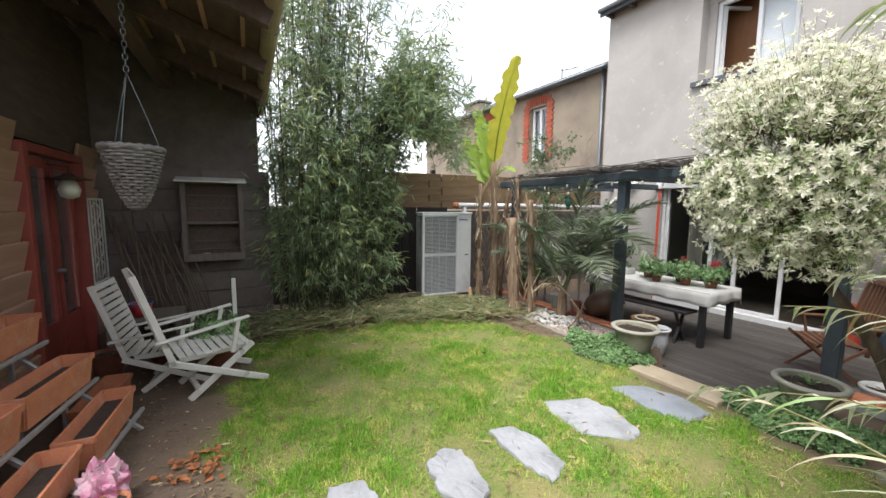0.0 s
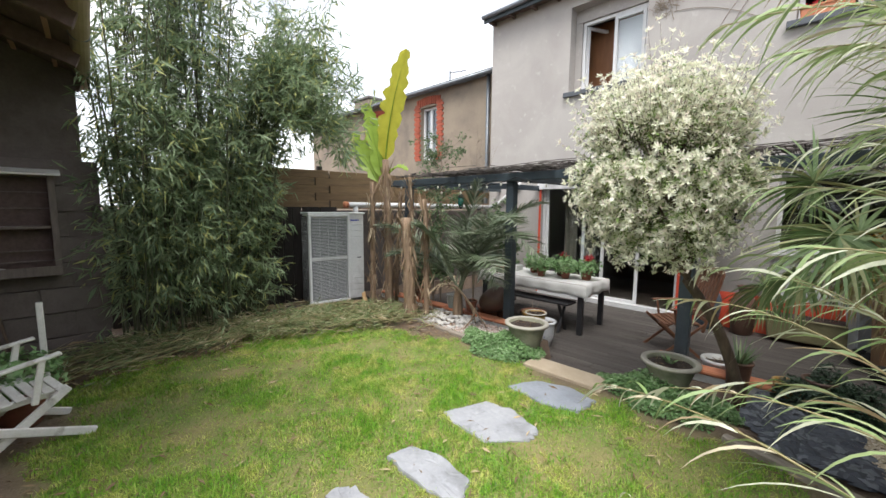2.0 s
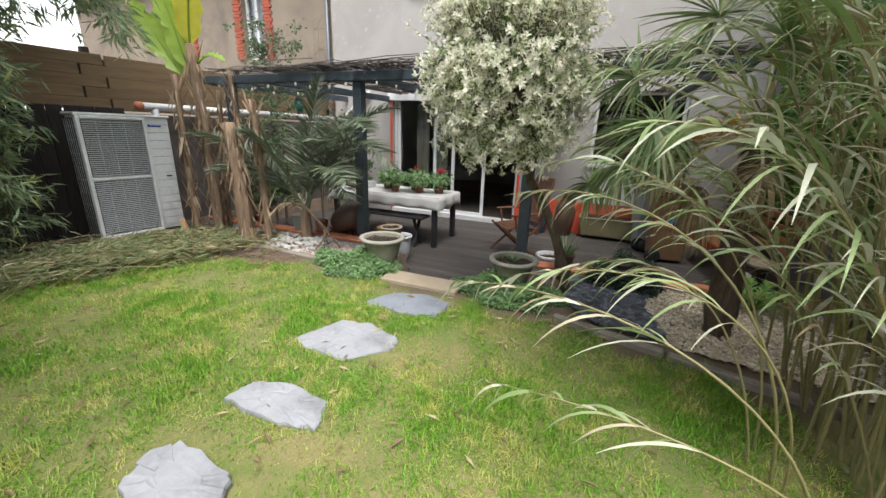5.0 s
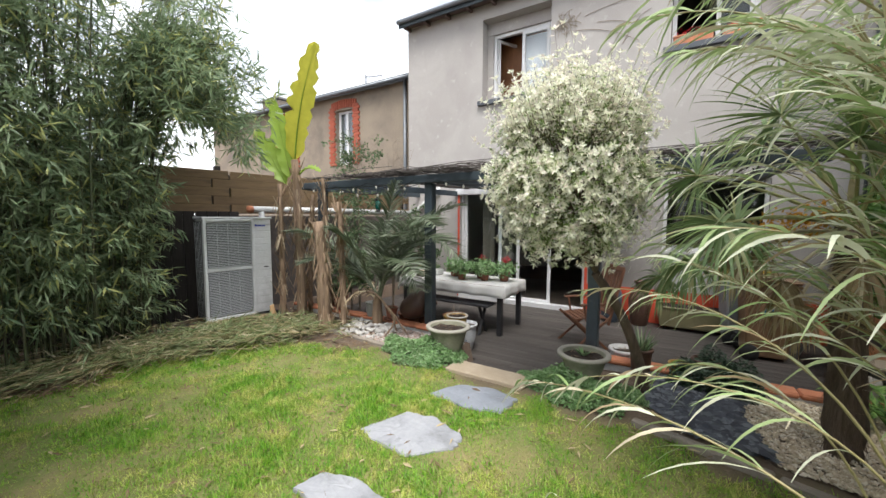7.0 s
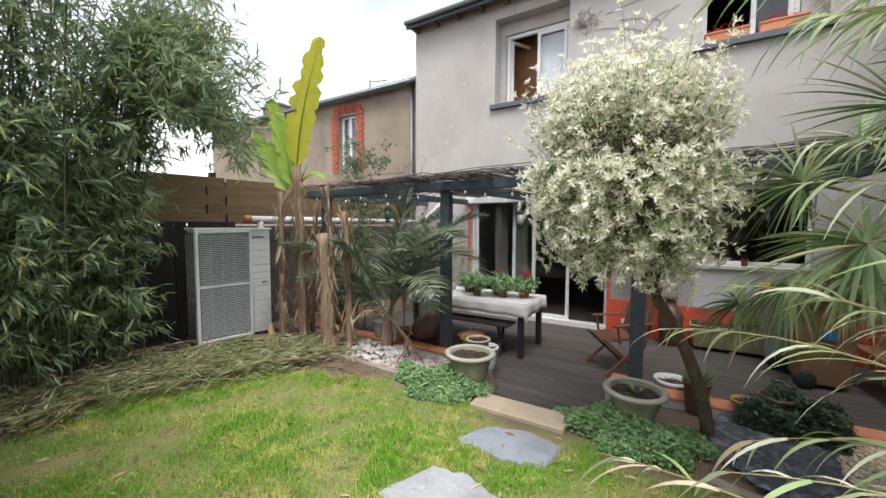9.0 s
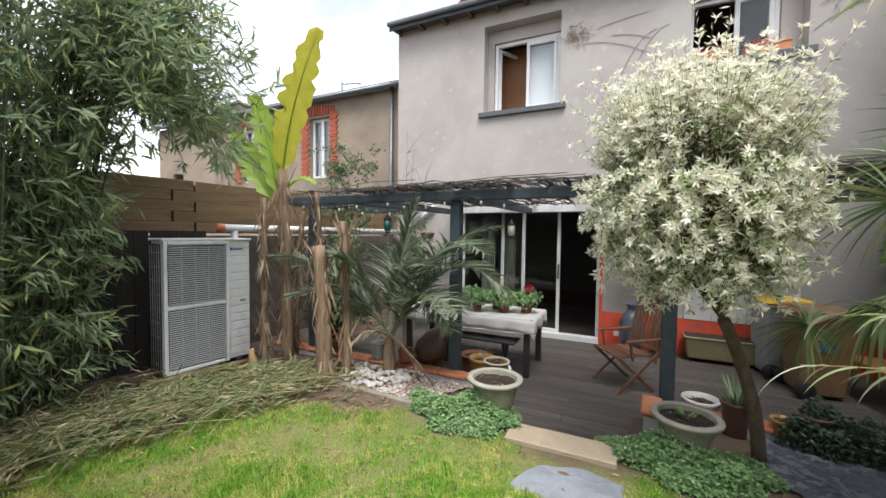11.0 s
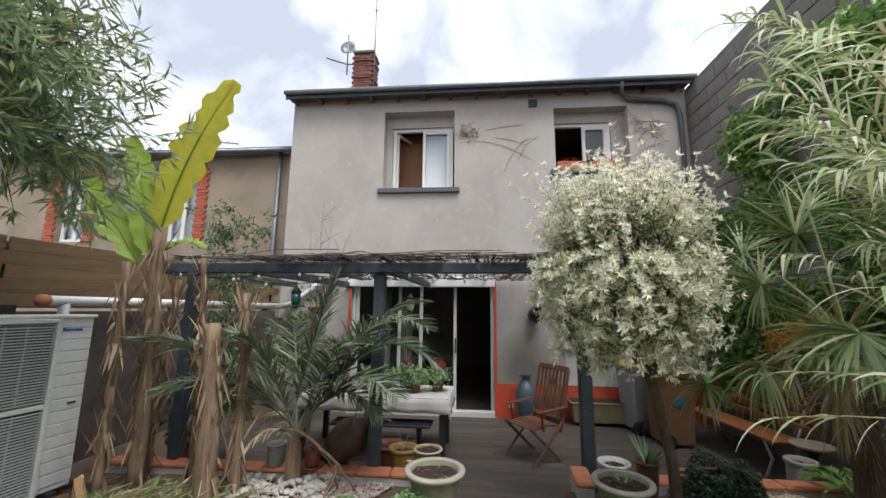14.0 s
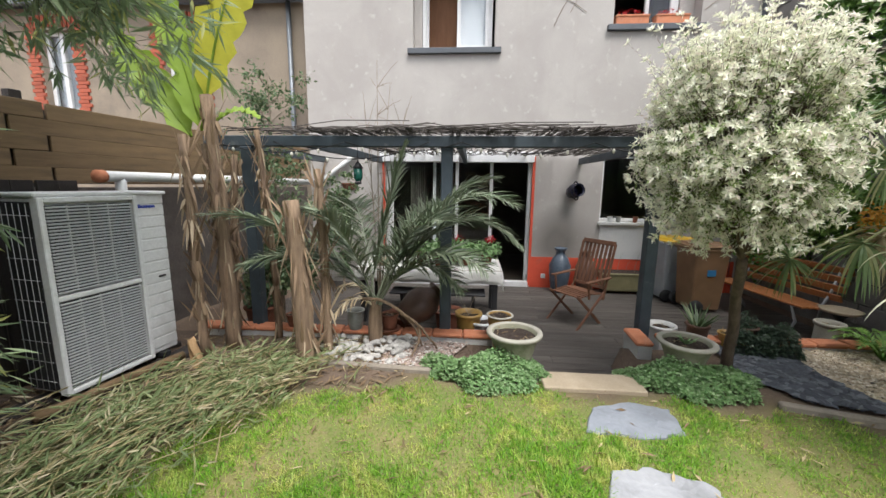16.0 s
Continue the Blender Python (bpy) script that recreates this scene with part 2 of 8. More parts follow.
AC_WHITE = surface("heat_pump_enamel", (0.78, 0.785, 0.77), (0.72, 0.725, 0.71), 2, 40, 0.4, bumpy=0.03, stain=(0.5, 0.5, 0.48), stain_scale=2)
AC_DARK = surface("heat_pump_coil", (0.035, 0.037, 0.038), (0.02, 0.021, 0.022), 5, 60, 0.6)
AC_SLAT = surface("grey_grille_slat", (0.58, 0.59, 0.59), (0.50, 0.51, 0.51), 4, 60, 0.5)
BLUE_INK = surface("blue_print", (0.02, 0.05, 0.35), (0.02, 0.04, 0.3), 5, 50, 0.5)
CLOTH = surface("white_tablecloth", (0.74, 0.73, 0.70), (0.66, 0.65, 0.62), 5, 120, 0.85, bumpy=0.15, depth=0.002)
# cream darkened in the colour for the shade behind the door glass
CURTAIN = surface("dimmed_cream_curtain", (0.17, 0.16, 0.125), (0.125, 0.115, 0.095), 3, 80, 0.9)
BLIND = surface("white_blind", (0.72, 0.72, 0.76), (0.68, 0.68, 0.72), 3, 60, 0.7, bumpy=0.05)
WOODPANEL = surface("orange_brown_wood", (0.30, 0.13, 0.05), (0.24, 0.10, 0.04), 3, 40, 0.6, stretch=(6, 6, 1))
TEAK = surface("oiled_teak", (0.21, 0.095, 0.05), (0.15, 0.065, 0.035), 4, 50, 0.6, stretch=(5, 5, 1), vary=0.2)
BENCHWOOD = surface("orange_varnished_wood", (0.50, 0.20, 0.075), (0.40, 0.15, 0.055), 4, 50, 0.4, stretch=(7, 1, 7), vary=0.2)
BLACKMETAL = surface("black_iron", (0.03, 0.03, 0.032), (0.02, 0.02, 0.022), 6, 60, 0.5)
RUST = surface("rusty_steel", (0.09, 0.055, 0.04), (0.06, 0.04, 0.03), 9, 60, 0.7, metal=0.3)
GALV = surface("galvanised_steel", (0.50, 0.51, 0.52), (0.40, 0.41, 0.42), 8, 60, 0.45, metal=0.5, stain=(0.3, 0.2, 0.13), stain_scale=9, stain_lo=0.62)
BINGREY = surface("grey_bin_plastic", (0.34, 0.36, 0.37), (0.29, 0.31, 0.32), 4, 80, 0.5)
BINBROWN = surface("brown_bin_plastic", (0.25, 0.145, 0.075), (0.20, 0.115, 0.06), 4, 80, 0.5)
BINYELLOW = surface("yellow_bin_lid", (0.72, 0.46, 0.02), (0.62, 0.38, 0.02), 4, 80, 0.45)
RUBBER = surface("black_rubber", (0.02, 0.02, 0.02), (0.014, 0.014, 0.014), 8, 80, 0.8)
TROUGH = surface("olive_planter", (0.26, 0.23, 0.12), (0.20, 0.18, 0.09), 5, 60, 0.6)
WICKER = surface("grey_wicker", (0.22, 0.20, 0.19), (0.15, 0.135, 0.13), 14, 90, 0.7, vary=0.1)
# room colours hold the indoor shade, so openings read nearly black
ROOM = surface("dim_interior", (0.14, 0.125, 0.11), (0.11, 0.10, 0.088), 2, 40, 0.8)
ROOMFLOOR = surface("dim_interior_floor", (0.10, 0.08, 0.06), (0.07, 0.055, 0.045), 3, 40, 0.5)
PEBBLE = surface("white_pebble", (0.62, 0.60, 0.56), (0.50, 0.48, 0.45), 9, 50, 0.8, vary=0.35)
BARK = surface("brown_bark", (0.17, 0.12, 0.085), (0.085, 0.062, 0.045), 9, 50, 0.9, bumpy=0.6, depth=0.01, stretch=(3, 3, 0.5))
DEADSTEM = surface("dry_banana_stem", (0.34, 0.235, 0.15), (0.19, 0.13, 0.085), 5, 50, 0.85, bumpy=0.6, depth=0.012, stretch=(6, 6, 0.5), stain=(0.10, 0.065, 0.045), stain_scale=4)
CUTWOOD = surface("fresh_cut_wood", (0.55, 0.36, 0.18), (0.45, 0.28, 0.14), 9, 60, 0.8)
CULM = surface("bamboo_culm", (0.10, 0.12, 0.055), (0.07, 0.075, 0.04), 6, 50, 0.5, stain=(0.13, 0.11, 0.07), stain_scale=3)
TWIG = surface("bare_twig", (0.33, 0.27, 0.20), (0.22, 0.175, 0.135), 9, 60, 0.85)
BRUSH = surface("brushwood_roof", (0.10, 0.085, 0.075), (0.06, 0.05, 0.045), 12, 80, 0.9, stain=(0.24, 0.22, 0.20), stain_scale=6, stain_lo=0.62)
CABLE = surface("black_cable", (0.015, 0.015, 0.015), (0.01, 0.01, 0.01), 6, 60, 0.6)
REDPLASTIC = surface("red_plastic", (0.50, 0.03, 0.03), (0.42, 0.025, 0.025), 6, 60, 0.4)
BLUEPLASTIC = surface("blue_plastic", (0.03, 0.20, 0.42), (0.03, 0.17, 0.36), 6, 60, 0.4)
BAG = surface("printed_plastic_sack", (0.55, 0.03, 0.22), (0.74, 0.60, 0.64), 9, 60, 0.4, stain=(0.10, 0.04, 0.12), stain_scale=12, stain_lo=0.58, stain_hi=0.62)
GREENLAMP = surface("green_lantern_glass", (0.02, 0.16, 0.12), (0.015, 0.12, 0.09), 6, 60, 0.2)
BULB = surface("frosted_globe", (0.62, 0.60, 0.52), (0.56, 0.54, 0.47), 6, 60, 0.35, bumpy=0.03)
GLASS = glass_mat("window_glass")

LEAF_BAMBOO = foliage("bamboo_leaf", (0.16, 0.24, 0.125), (0.36, 0.45, 0.25), (0.50, 0.52, 0.19), 0.12, 0.45, 0.45)
LEAF_WILLOW_W = foliage("cream_willow_leaf", (0.94, 0.93, 0.79), (0.87, 0.88, 0.67), (0.94, 0.85, 0.76), 0.2, 0.55, 0.3)
LEAF_WILLOW_G = foliage("green_willow_leaf", (0.14, 0.24, 0.06), (0.34, 0.46, 0.15), (0.64, 0.70, 0.42), 0.28, 0.55, 0.3)
LEAF_REED = foliage("variegated_reed_leaf", (0.28, 0.41, 0.15), (0.46, 0.54, 0.28), (0.72, 0.74, 0.56), 0.24, 0.5, 0.3)
LEAF_DRY = foliage("dry_straw_leaf", (0.50, 0.40, 0.25), (0.36, 0.26, 0.14), (0.62, 0.54, 0.38), 0.3, 0.7, 0.2)
LEAF_PALM = foliage("grey_green_palm_leaflet", (0.10, 0.14, 0.075), (0.17, 0.21, 0.13), (0.24, 0.27, 0.19), 0.2, 0.4, 0.15)
LEAF_FAN = foliage("fan_palm_leaf", (0.15, 0.24, 0.09), (0.26, 0.35, 0.15), (0.44, 0.45, 0.22), 0.18, 0.45, 0.2)
LEAF_BANANA = foliage("banana_leaf", (0.62, 0.60, 0.06), (0.66, 0.62, 0.09), None, 0, 0.45, 0.45)
LEAF_BANANA_G = foliage("green_banana_leaf", (0.30, 0.46, 0.06), (0.36, 0.50, 0.08), None, 0, 0.45, 0.45)
LEAF_MINT = foliage("mint_leaf", (0.16, 0.30, 0.11), (0.26, 0.42, 0.17), (0.35, 0.48, 0.25), 0.2, 0.55, 0.25)
LEAF_IVY = foliage("climber_leaf", (0.09, 0.19, 0.04), (0.18, 0.34, 0.07), (0.26, 0.43, 0.10), 0.25, 0.45, 0.3)
LEAF_SHRUB = foliage("shrub_leaf", (0.07, 0.12, 0.05), (0.13, 0.20, 0.09), (0.22, 0.28, 0.14), 0.2, 0.5, 0.3)
LEAF_DARK = foliage("dark_evergreen_leaf", (0.035, 0.065, 0.04), (0.07, 0.11, 0.065), None, 0, 0.4, 0.2)
PETAL_RED = foliage("red_petal", (0.50, 0.02, 0.03), (0.60, 0.05, 0.06), None, 0, 0.6, 0.3)
ORANGE_FL = foliage("orange_palm_flower", (0.55, 0.26, 0.03), (0.62, 0.34, 0.05), None, 0, 0.7, 0.2)


def grass_mat():
    m, nt, out = node_mat("grass_blade")
    g = nt.nodes.new("ShaderNodeNewGeometry")
    v = coords(nt)
    patch = ramp(nt, noise_node(nt, v, 4.5, 8.0, 0.72, 0.8), 0.47, 0.62)
    green = mix_col(nt, g.outputs["Random Per Island"], (0.07, 0.22, 0.012), (0.25, 0.46, 0.03))
    straw = mix_col(nt, g.outputs["Random Per Island"], (0.34, 0.44, 0.05), (0.60, 0.53, 0.20))
    col = mix_col(nt, patch, green, straw)
    p = nt.nodes.new("ShaderNodeBsdfPrincipled")
    nt.links.new(col, p.inputs["Base Color"])
    p.inputs["Roughness"].default_value = 0.5
    t = nt.nodes.new("ShaderNodeBsdfTranslucent")
    nt.links.new(col, t.inputs[0])
    mx = nt.nodes.new("ShaderNodeMixShader")
    mx.inputs[0].default_value = 0.35
    nt.links.new(p.outputs[0], mx.inputs[1])
    nt.links.new(t.outputs[0], mx.inputs[2])
    nt.links.new(mx.outputs[0], out.inputs[0])
    return m


GRASS = grass_mat()
LITTER = foliage("fallen_leaf", (0.25, 0.175, 0.095), (0.17, 0.11, 0.06), (0.46, 0.37, 0.22), 0.16, 0.8, 0.1)
LITTER_O = foliage("orange_fallen_leaf", (0.42, 0.17, 0.06), (0.33, 0.12, 0.05), None, 0, 0.8, 0.1)

# ---- builders ----
def fast_mesh(name, verts, faces, smooth=False):
    """A mesh from arrays: verts (n,3) and a list of (m,k) index arrays."""
    me = bpy.data.meshes.new(name)
    verts = np.asarray(verts, np.float32)
    faces = [np.asarray(f, np.int32) for f in faces if len(f)]
    me.vertices.add(len(verts))
    me.vertices.foreach_set("co", verts.ravel())
    loops = np.concatenate([f.ravel() for f in faces])
    sizes = np.concatenate([np.full(len(f), f.shape[1], np.int32) for f in faces])
    starts = np.concatenate([[0], np.cumsum(sizes)[:-1]]).astype(np.int32)
    me.loops.add(len(loops))
    me.loops.foreach_set("vertex_index", loops)
    me.polygons.add(len(sizes))
    me.polygons.foreach_set("loop_start", starts)
    me.polygons.foreach_set("loop_total", sizes)
    me.polygons.foreach_set("use_smooth", np.full(len(sizes), smooth))
    me.update(calc_edges=True)
    return me


class Heap:
    """Collects vertices and faces of many small pieces for one mesh."""
    def __init__(self):
        self.v, self.f, self.n = [], [], 0

    def add(self, v, f):
        self.v.append(np.asarray(v, float))
        for a in (f if isinstance(f, list) else [f]):
            self.f.append(np.asarray(a) + self.n)
        self.n += len(v)

    def mesh(self, name, smooth=False):
        return fast_mesh(name, np.concatenate(self.v), self.f, smooth)


def unit(a):
    return a / np.maximum(np.linalg.norm(a, axis=-1, keepdims=True), 1e-9)


def ribbons(p, d, length, width, droop, segs=4, roll=None, fold=0.0):
    """Blades that start at p towards d and bend down: returns verts and quads. All inputs are arrays over the blades."""
    p, d = np.asarray(p, float), unit(np.asarray(d, float))
    n = len(p)
    length, width, droop = (np.broadcast_to(np.asarray(a, float), (n,)) for a in (length, width, droop))
    side = np.cross(d, [0, 0, 1.0])
    side = unit(side + 1e-4)
    if roll is not None:
        side = unit(side * np.cos(roll)[:, None] + np.cross(d, side) * np.sin(roll)[:, None])
    rows, q, cur = [], p.copy(), d.copy()
    for i in range(segs + 1):
        t = i / segs
        w = width * min(1.0, 0.45 + 2.2 * t) * (1 - t ** 2.2) * 0.5 + 0.0006
        rows.append(np.stack([q - side * w[:, None], q + side * w[:, None]], 1))
        cur = unit(cur + np.array([0, 0, -1.0]) * (droop / segs)[:, None])
        q = q + cur * (length / segs)[:, None]
    v = np.stack(rows, 1).reshape(n, -1, 3)
    k = v.shape[1]
    f = np.array([[2 * i, 2 * i + 1, 2 * i + 3, 2 * i + 2] for i in range(segs)])
    return v.reshape(-1, 3), (f[None] + (np.arange(n) * k)[:, None, None]).reshape(-1, 4)


def leaves(p, d, nrm, length, width, cup=0.15):
    """Pointed leaves of two folded halves at p along d, facing nrm."""
    p, d = np.asarray(p, float), unit(np.asarray(d, float))
    s = unit(np.cross(d, nrm))
    u = np.cross(s, d)
    n = len(p)
    length, width = (np.broadcast_to(np.asarray(a, float), (n,))[:, None] for a in (length, width))
    mid = p + d * length * 0.45
    v = np.stack([p, mid - s * width / 2 + u * width * cup, p + d * length - u * width * cup, mid + s * width / 2 + u * width * cup], 1)
    base = (np.arange(n) * 4)[:, None]
    f = np.concatenate([base + np.array([[0, 1, 2]]), base + np.array([[0, 2, 3]])])
    return v.reshape(-1, 3), f


def tube(pts, radii, seg=6, cap=True):
    """A bent tube through pts; returns verts and faces."""
    pts = np.asarray(pts, float)
    radii = np.broadcast_to(np.asarray(radii, float), (len(pts),))
    t = unit(np.gradient(pts, axis=0))
    ref = np.array([0, 0, 1.0]) if abs(t[0][2]) < 0.9 else np.array([1.0, 0, 0])
    a = np.arange(seg) * 2 * np.pi / seg
    rings = []
    for i in range(len(pts)):
        s = unit(np.cross(t[i], ref))
        b = np.cross(s, t[i])
        rings.append(pts[i] + radii[i] * (np.cos(a)[:, None] * s + np.sin(a)[:, None] * b))
    v = np.concatenate(rings)
    f = []
    for i in range(len(pts) - 1):
        for j in range(seg):
            k = (j + 1) % seg
            f.append([i * seg + j, i * seg + k, (i + 1) * seg + k, (i + 1) * seg + j])
    out = [np.array(f)]
    if cap:
        out.append(np.array([list(range(seg))[::-1]]))
        out.append(np.array([[(len(pts) - 1) * seg + j for j in range(seg)]]))
    return v, out


def tube_mesh(name, pts, radii, seg=8):
    v, f = tube(pts, radii, seg)
    return fast_mesh(name, v, f, True)


def bm_mesh(name, bm, smooth=False):
    me = bpy.data.meshes.new(name)
    bmesh.ops.recalc_face_normals(bm, faces=bm.faces)
    bm.to_mesh(me)
    bm.free()
    if smooth:
        for p in me.polygons:
            p.use_smooth = True
    return me


def add_box(bm, size, at, rot=None, bevel=0.0):
    """Adds a box of that size centred at at (a point or, with rot, turned by a matrix)."""
    r = bmesh.ops.create_cube(bm, size=1)
    vs = r["verts"]
    m = Matrix.Translation(at) @ (rot.to_4x4() if rot else Matrix.Identity(4)) @ Matrix.Diagonal((*size, 1))
    bmesh.ops.transform(bm, matrix=m, verts=vs)
    if bevel:
        es = list({e for v in vs for e in v.link_edges})
        bmesh.ops.bevel(bm, geom=es, offset=bevel, segments=1, affect="EDGES", clamp_overlap=True)


def box_mesh(name, size, at=(0, 0, 0), rot=None, bevel=0.0):
    bm = bmesh.new()
    add_box(bm, size, at, rot, bevel)
    return bm_mesh(name, bm)


def span_mesh(name, lo, hi, bevel=0.0):
    return box_mesh(name, [b - a for a, b in zip(lo, hi)], [(a + b) / 2 for a, b in zip(lo, hi)], None, bevel)


def lathe(name, profile, seg=28, wobble=0.0, close=True):
    """A turned vessel from (radius, height) pairs; a wall that comes back down inside is part of the profile."""
    bm = bmesh.new()
    rings = []
    for r, z in profile:
        rings.append([bm.verts.new((r * math.cos(a) * (1 + wobble * math.sin(3 * a)), r * math.sin(a), z)) for a in [2 * math.pi * j / seg for j in range(seg)]])
    for a, b in zip(rings, rings[1:]):
        for j in range(seg):
            bm.faces.new((a[j], a[(j + 1) % seg], b[(j + 1) % seg], b[j]))
    if close:
        bm.faces.new(rings[0][::-1])
        bm.faces.new(rings[-1])
    return bm_mesh(name, bm, True)


def part(name, me, material, parent=None, label="", at=None):
    """Links a mesh (or bmesh) as one object under parent."""
    if isinstance(me, bmesh.types.BMesh):
        me = bm_mesh(name, me)
    if material and not me.materials:
        me.materials.append(material)
    ob = new(name, me)
    if parent:
        ob.parent = parent
    if at is not None:
        ob.matrix_basis = at if isinstance(at, Matrix) else Matrix.Translation(at)
    if label:
        ob["label"] = label
    return ob


def thing(name, label, category, at=None, group="", kind=""):
    ob = new(name)
    ob.empty_display_size = 0.1
    if at is not None:
        ob.matrix_basis = at if isinstance(at, Matrix) else Matrix.Translation(at)
    return tagged(ob, label, category, group, kind)


def solo(name, me, material, label, category, at=None, group="", kind=""):
    return tagged(part(name, me, material, None, "", at), label, category, group, kind)


rng = np.random.default_rng(7)
DECK_Z = -0.22
FENCE_SLOPE = -0.118


def fence_y(x):
    return 7.40 + FENCE_SLOPE * (x - 8.4)

# ---- ground ----
LAWN = [(0.95, -1.5), (1.0, 4.8), (1.3, 6.5), (2.3, 6.55), (3.2, 6.5), (3.9, 6.15), (4.4, 5.2), (4.35, 3.0), (4.25, 2.3), (4.05, 1.5), (3.85, 0.8), (3.7, -1.5)]


def inside(poly, x, y):
    r = np.zeros(np.shape(x), bool)
    for (x0, y0), (x1, y1) in zip(poly, poly[1:] + poly[:1]):
        c = (y0 > y) != (y1 > y)
        r ^= c & (x < (x1 - x0) * (y - y0) / (y1 - y0 + 1e-12) + x0)
    return r


def ripple(x, y):
    """Gentle unevenness of the ground, as an array."""
    return 0.012 * np.sin(2.1 * x + 0.7) * np.cos(1.7 * y) + 0.006 * np.sin(5.3 * x - 2.2 * y) + 0.004 * np.cos(9 * y + 3 * x)


def patchiness(x, y):
    return 0.5 + 0.25 * np.sin(2.9 * x + 1.3 * np.sin(2.3 * y)) * np.cos(2.6 * y + 1.1 * np.sin(3.1 * x)) + 0.25 * np.sin(6.7 * x + 2.0 * np.cos(5.1 * y)) * np.sin(7.3 * y)


def lawn_cover(x, y):
    """1 on the lawn, 0 off it, with a ragged edge."""
    jx = x + 0.10 * np.sin(7 * y + 2 * x) + 0.05 * np.sin(19 * y)
    jy = y + 0.10 * np.sin(6 * x + y) + 0.05 * np.sin(21 * x)
    return inside(LAWN, jx, jy).astype(float)


def make_ground():
    xs = np.concatenate([[-400, -60, -15], np.arange(-4, 9.01, 0.1), [15, 60, 400]])
    ys = np.concatenate([[-400, -60, -15], np.arange(-4, 10.01, 0.1), [16, 60, 400]])
    X, Y = np.meshgrid(xs, ys, indexing="ij")
    Z = ripple(X, Y)
    Z[(abs(X) > 10) | (abs(Y) > 10.5)] = 0
    pit = ((X > 4.62) & (Y > 3.02) & (Y < 4.1)) | ((X > 5.35) & (Y > 0.0) & (Y < fence_y(X) - 0.1))
    Z[pit & (X < 9.2)] = -0.42
    nx, ny = X.shape
    v = np.stack([X, Y, Z], -1).reshape(-1, 3)
    i = np.arange(nx * ny).reshape(nx, ny)
    f = np.stack([i[:-1, :-1], i[1:, :-1], i[1:, 1:], i[:-1, 1:]], -1).reshape(-1, 4)
    me = fast_mesh("ground", v, [f], True)
    cover = lawn_cover(X, Y)
    for _ in range(2):
        c = cover.copy()
        c[1:-1, 1:-1] = (cover[1:-1, 1:-1] * 2 + cover[2:, 1:-1] + cover[:-2, 1:-1] + cover[1:-1, 2:] + cover[1:-1, :-2]) / 6
        cover = c
    at = me.attributes.new("lawn", "FLOAT", "POINT")
    at.data.foreach_set("value", cover.ravel().astype(np.float32))
    m, nt, out = node_mat("garden_ground")
    vec = coords(nt)
    n1, n2, n3 = noise_node(nt, vec, 2.2), noise_node(nt, vec, 35.0), noise_node(nt, vec, 130.0, 3.0)
    soil = mix_col(nt, ramp(nt, n1, 0.35, 0.65), (0.17, 0.12, 0.085), (0.115, 0.08, 0.058))
    soil = mix_col(nt, ramp(nt, n2, 0.55, 0.7), soil, (0.19, 0.145, 0.105))
    turf = mix_col(nt, ramp(nt, n1, 0.38, 0.62), (0.13, 0.18, 0.035), (0.25, 0.22, 0.085))
    turf = mix_col(nt, ramp(nt, n2, 0.5, 0.72), turf, (0.24, 0.19, 0.10))
    a = nt.nodes.new("ShaderNodeAttribute")
    a.attribute_name = "lawn"
    col = mix_col(nt, a.outputs["Fac"], soil, turf)
    col = mix_col(nt, 0.5, col, ramp(nt, n3, 0.25, 0.75, (0.4, 0.4, 0.4, 1), (1, 1, 1, 1)), "MULTIPLY")
    p = nt.nodes.new("ShaderNodeBsdfPrincipled")
    p.inputs["Roughness"].default_value = 0.95
    nt.links.new(col, p.inputs["Base Color"])
    nt.links.new(bump(nt, n2, 0.6, 0.02), p.inputs["Normal"])
    nt.links.new(p.outputs[0], out.inputs[0])
    solo("ground", me, m, "garden ground with trodden soil under a worn lawn", "ground", kind="structure")


make_ground()


# ---- the house ----
HX = 8.4


def wall_mesh(name, x0, x1, y0, y1, z0, z1, holes):
    """A wall between x0 and x1 with openings (ya, yb, za, zb)."""
    ys = sorted({y0, y1, *[h[0] for h in holes], *[h[1] for h in holes]})
    zs = sorted({z0, z1, *[h[2] for h in holes], *[h[3] for h in holes]})
    bm = bmesh.new()
    for ya, yb in zip(ys, ys[1:]):
        for za, zb in zip(zs, zs[1:]):
            if any(h[0] <= ya and yb <= h[1] and h[2] <= za and zb <= h[3] for h in holes):
                continue
            add_box(bm, (x1 - x0, yb - ya, zb - za), ((x0 + x1) / 2, (ya + yb) / 2, (za + zb) / 2))
    bmesh.ops.remove_doubles(bm, verts=bm.verts, dist=0.0005)
    bm.verts.index_update()
    seen = {}
    for f in bm.faces:
        seen.setdefault(tuple(sorted(v.index for v in f.verts)), []).append(f)
    bmesh.ops.delete(bm, geom=[f for fs in seen.values() if len(fs) > 1 for f in fs], context="FACES")
    return bm_mesh(name, bm)


W1 = (4.18, 5.54, 3.79, 5.34)
W2 = (0.99, 2.32, 4.10, 5.31)
DOOR = (3.47, 6.03, -0.22, 2.07)
W3 = (1.0, 2.30, 0.95, 2.09)
house = thing("house", "two-storey rendered terraced house with a slate roof", "house", kind="structure")
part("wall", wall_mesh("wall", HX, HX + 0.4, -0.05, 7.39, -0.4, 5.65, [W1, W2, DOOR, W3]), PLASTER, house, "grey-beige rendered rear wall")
part("side_wall", span_mesh("side_wall", (HX + 0.402, 7.0, -0.4), (14.0, 7.39, 5.74)), PLASTER, house)
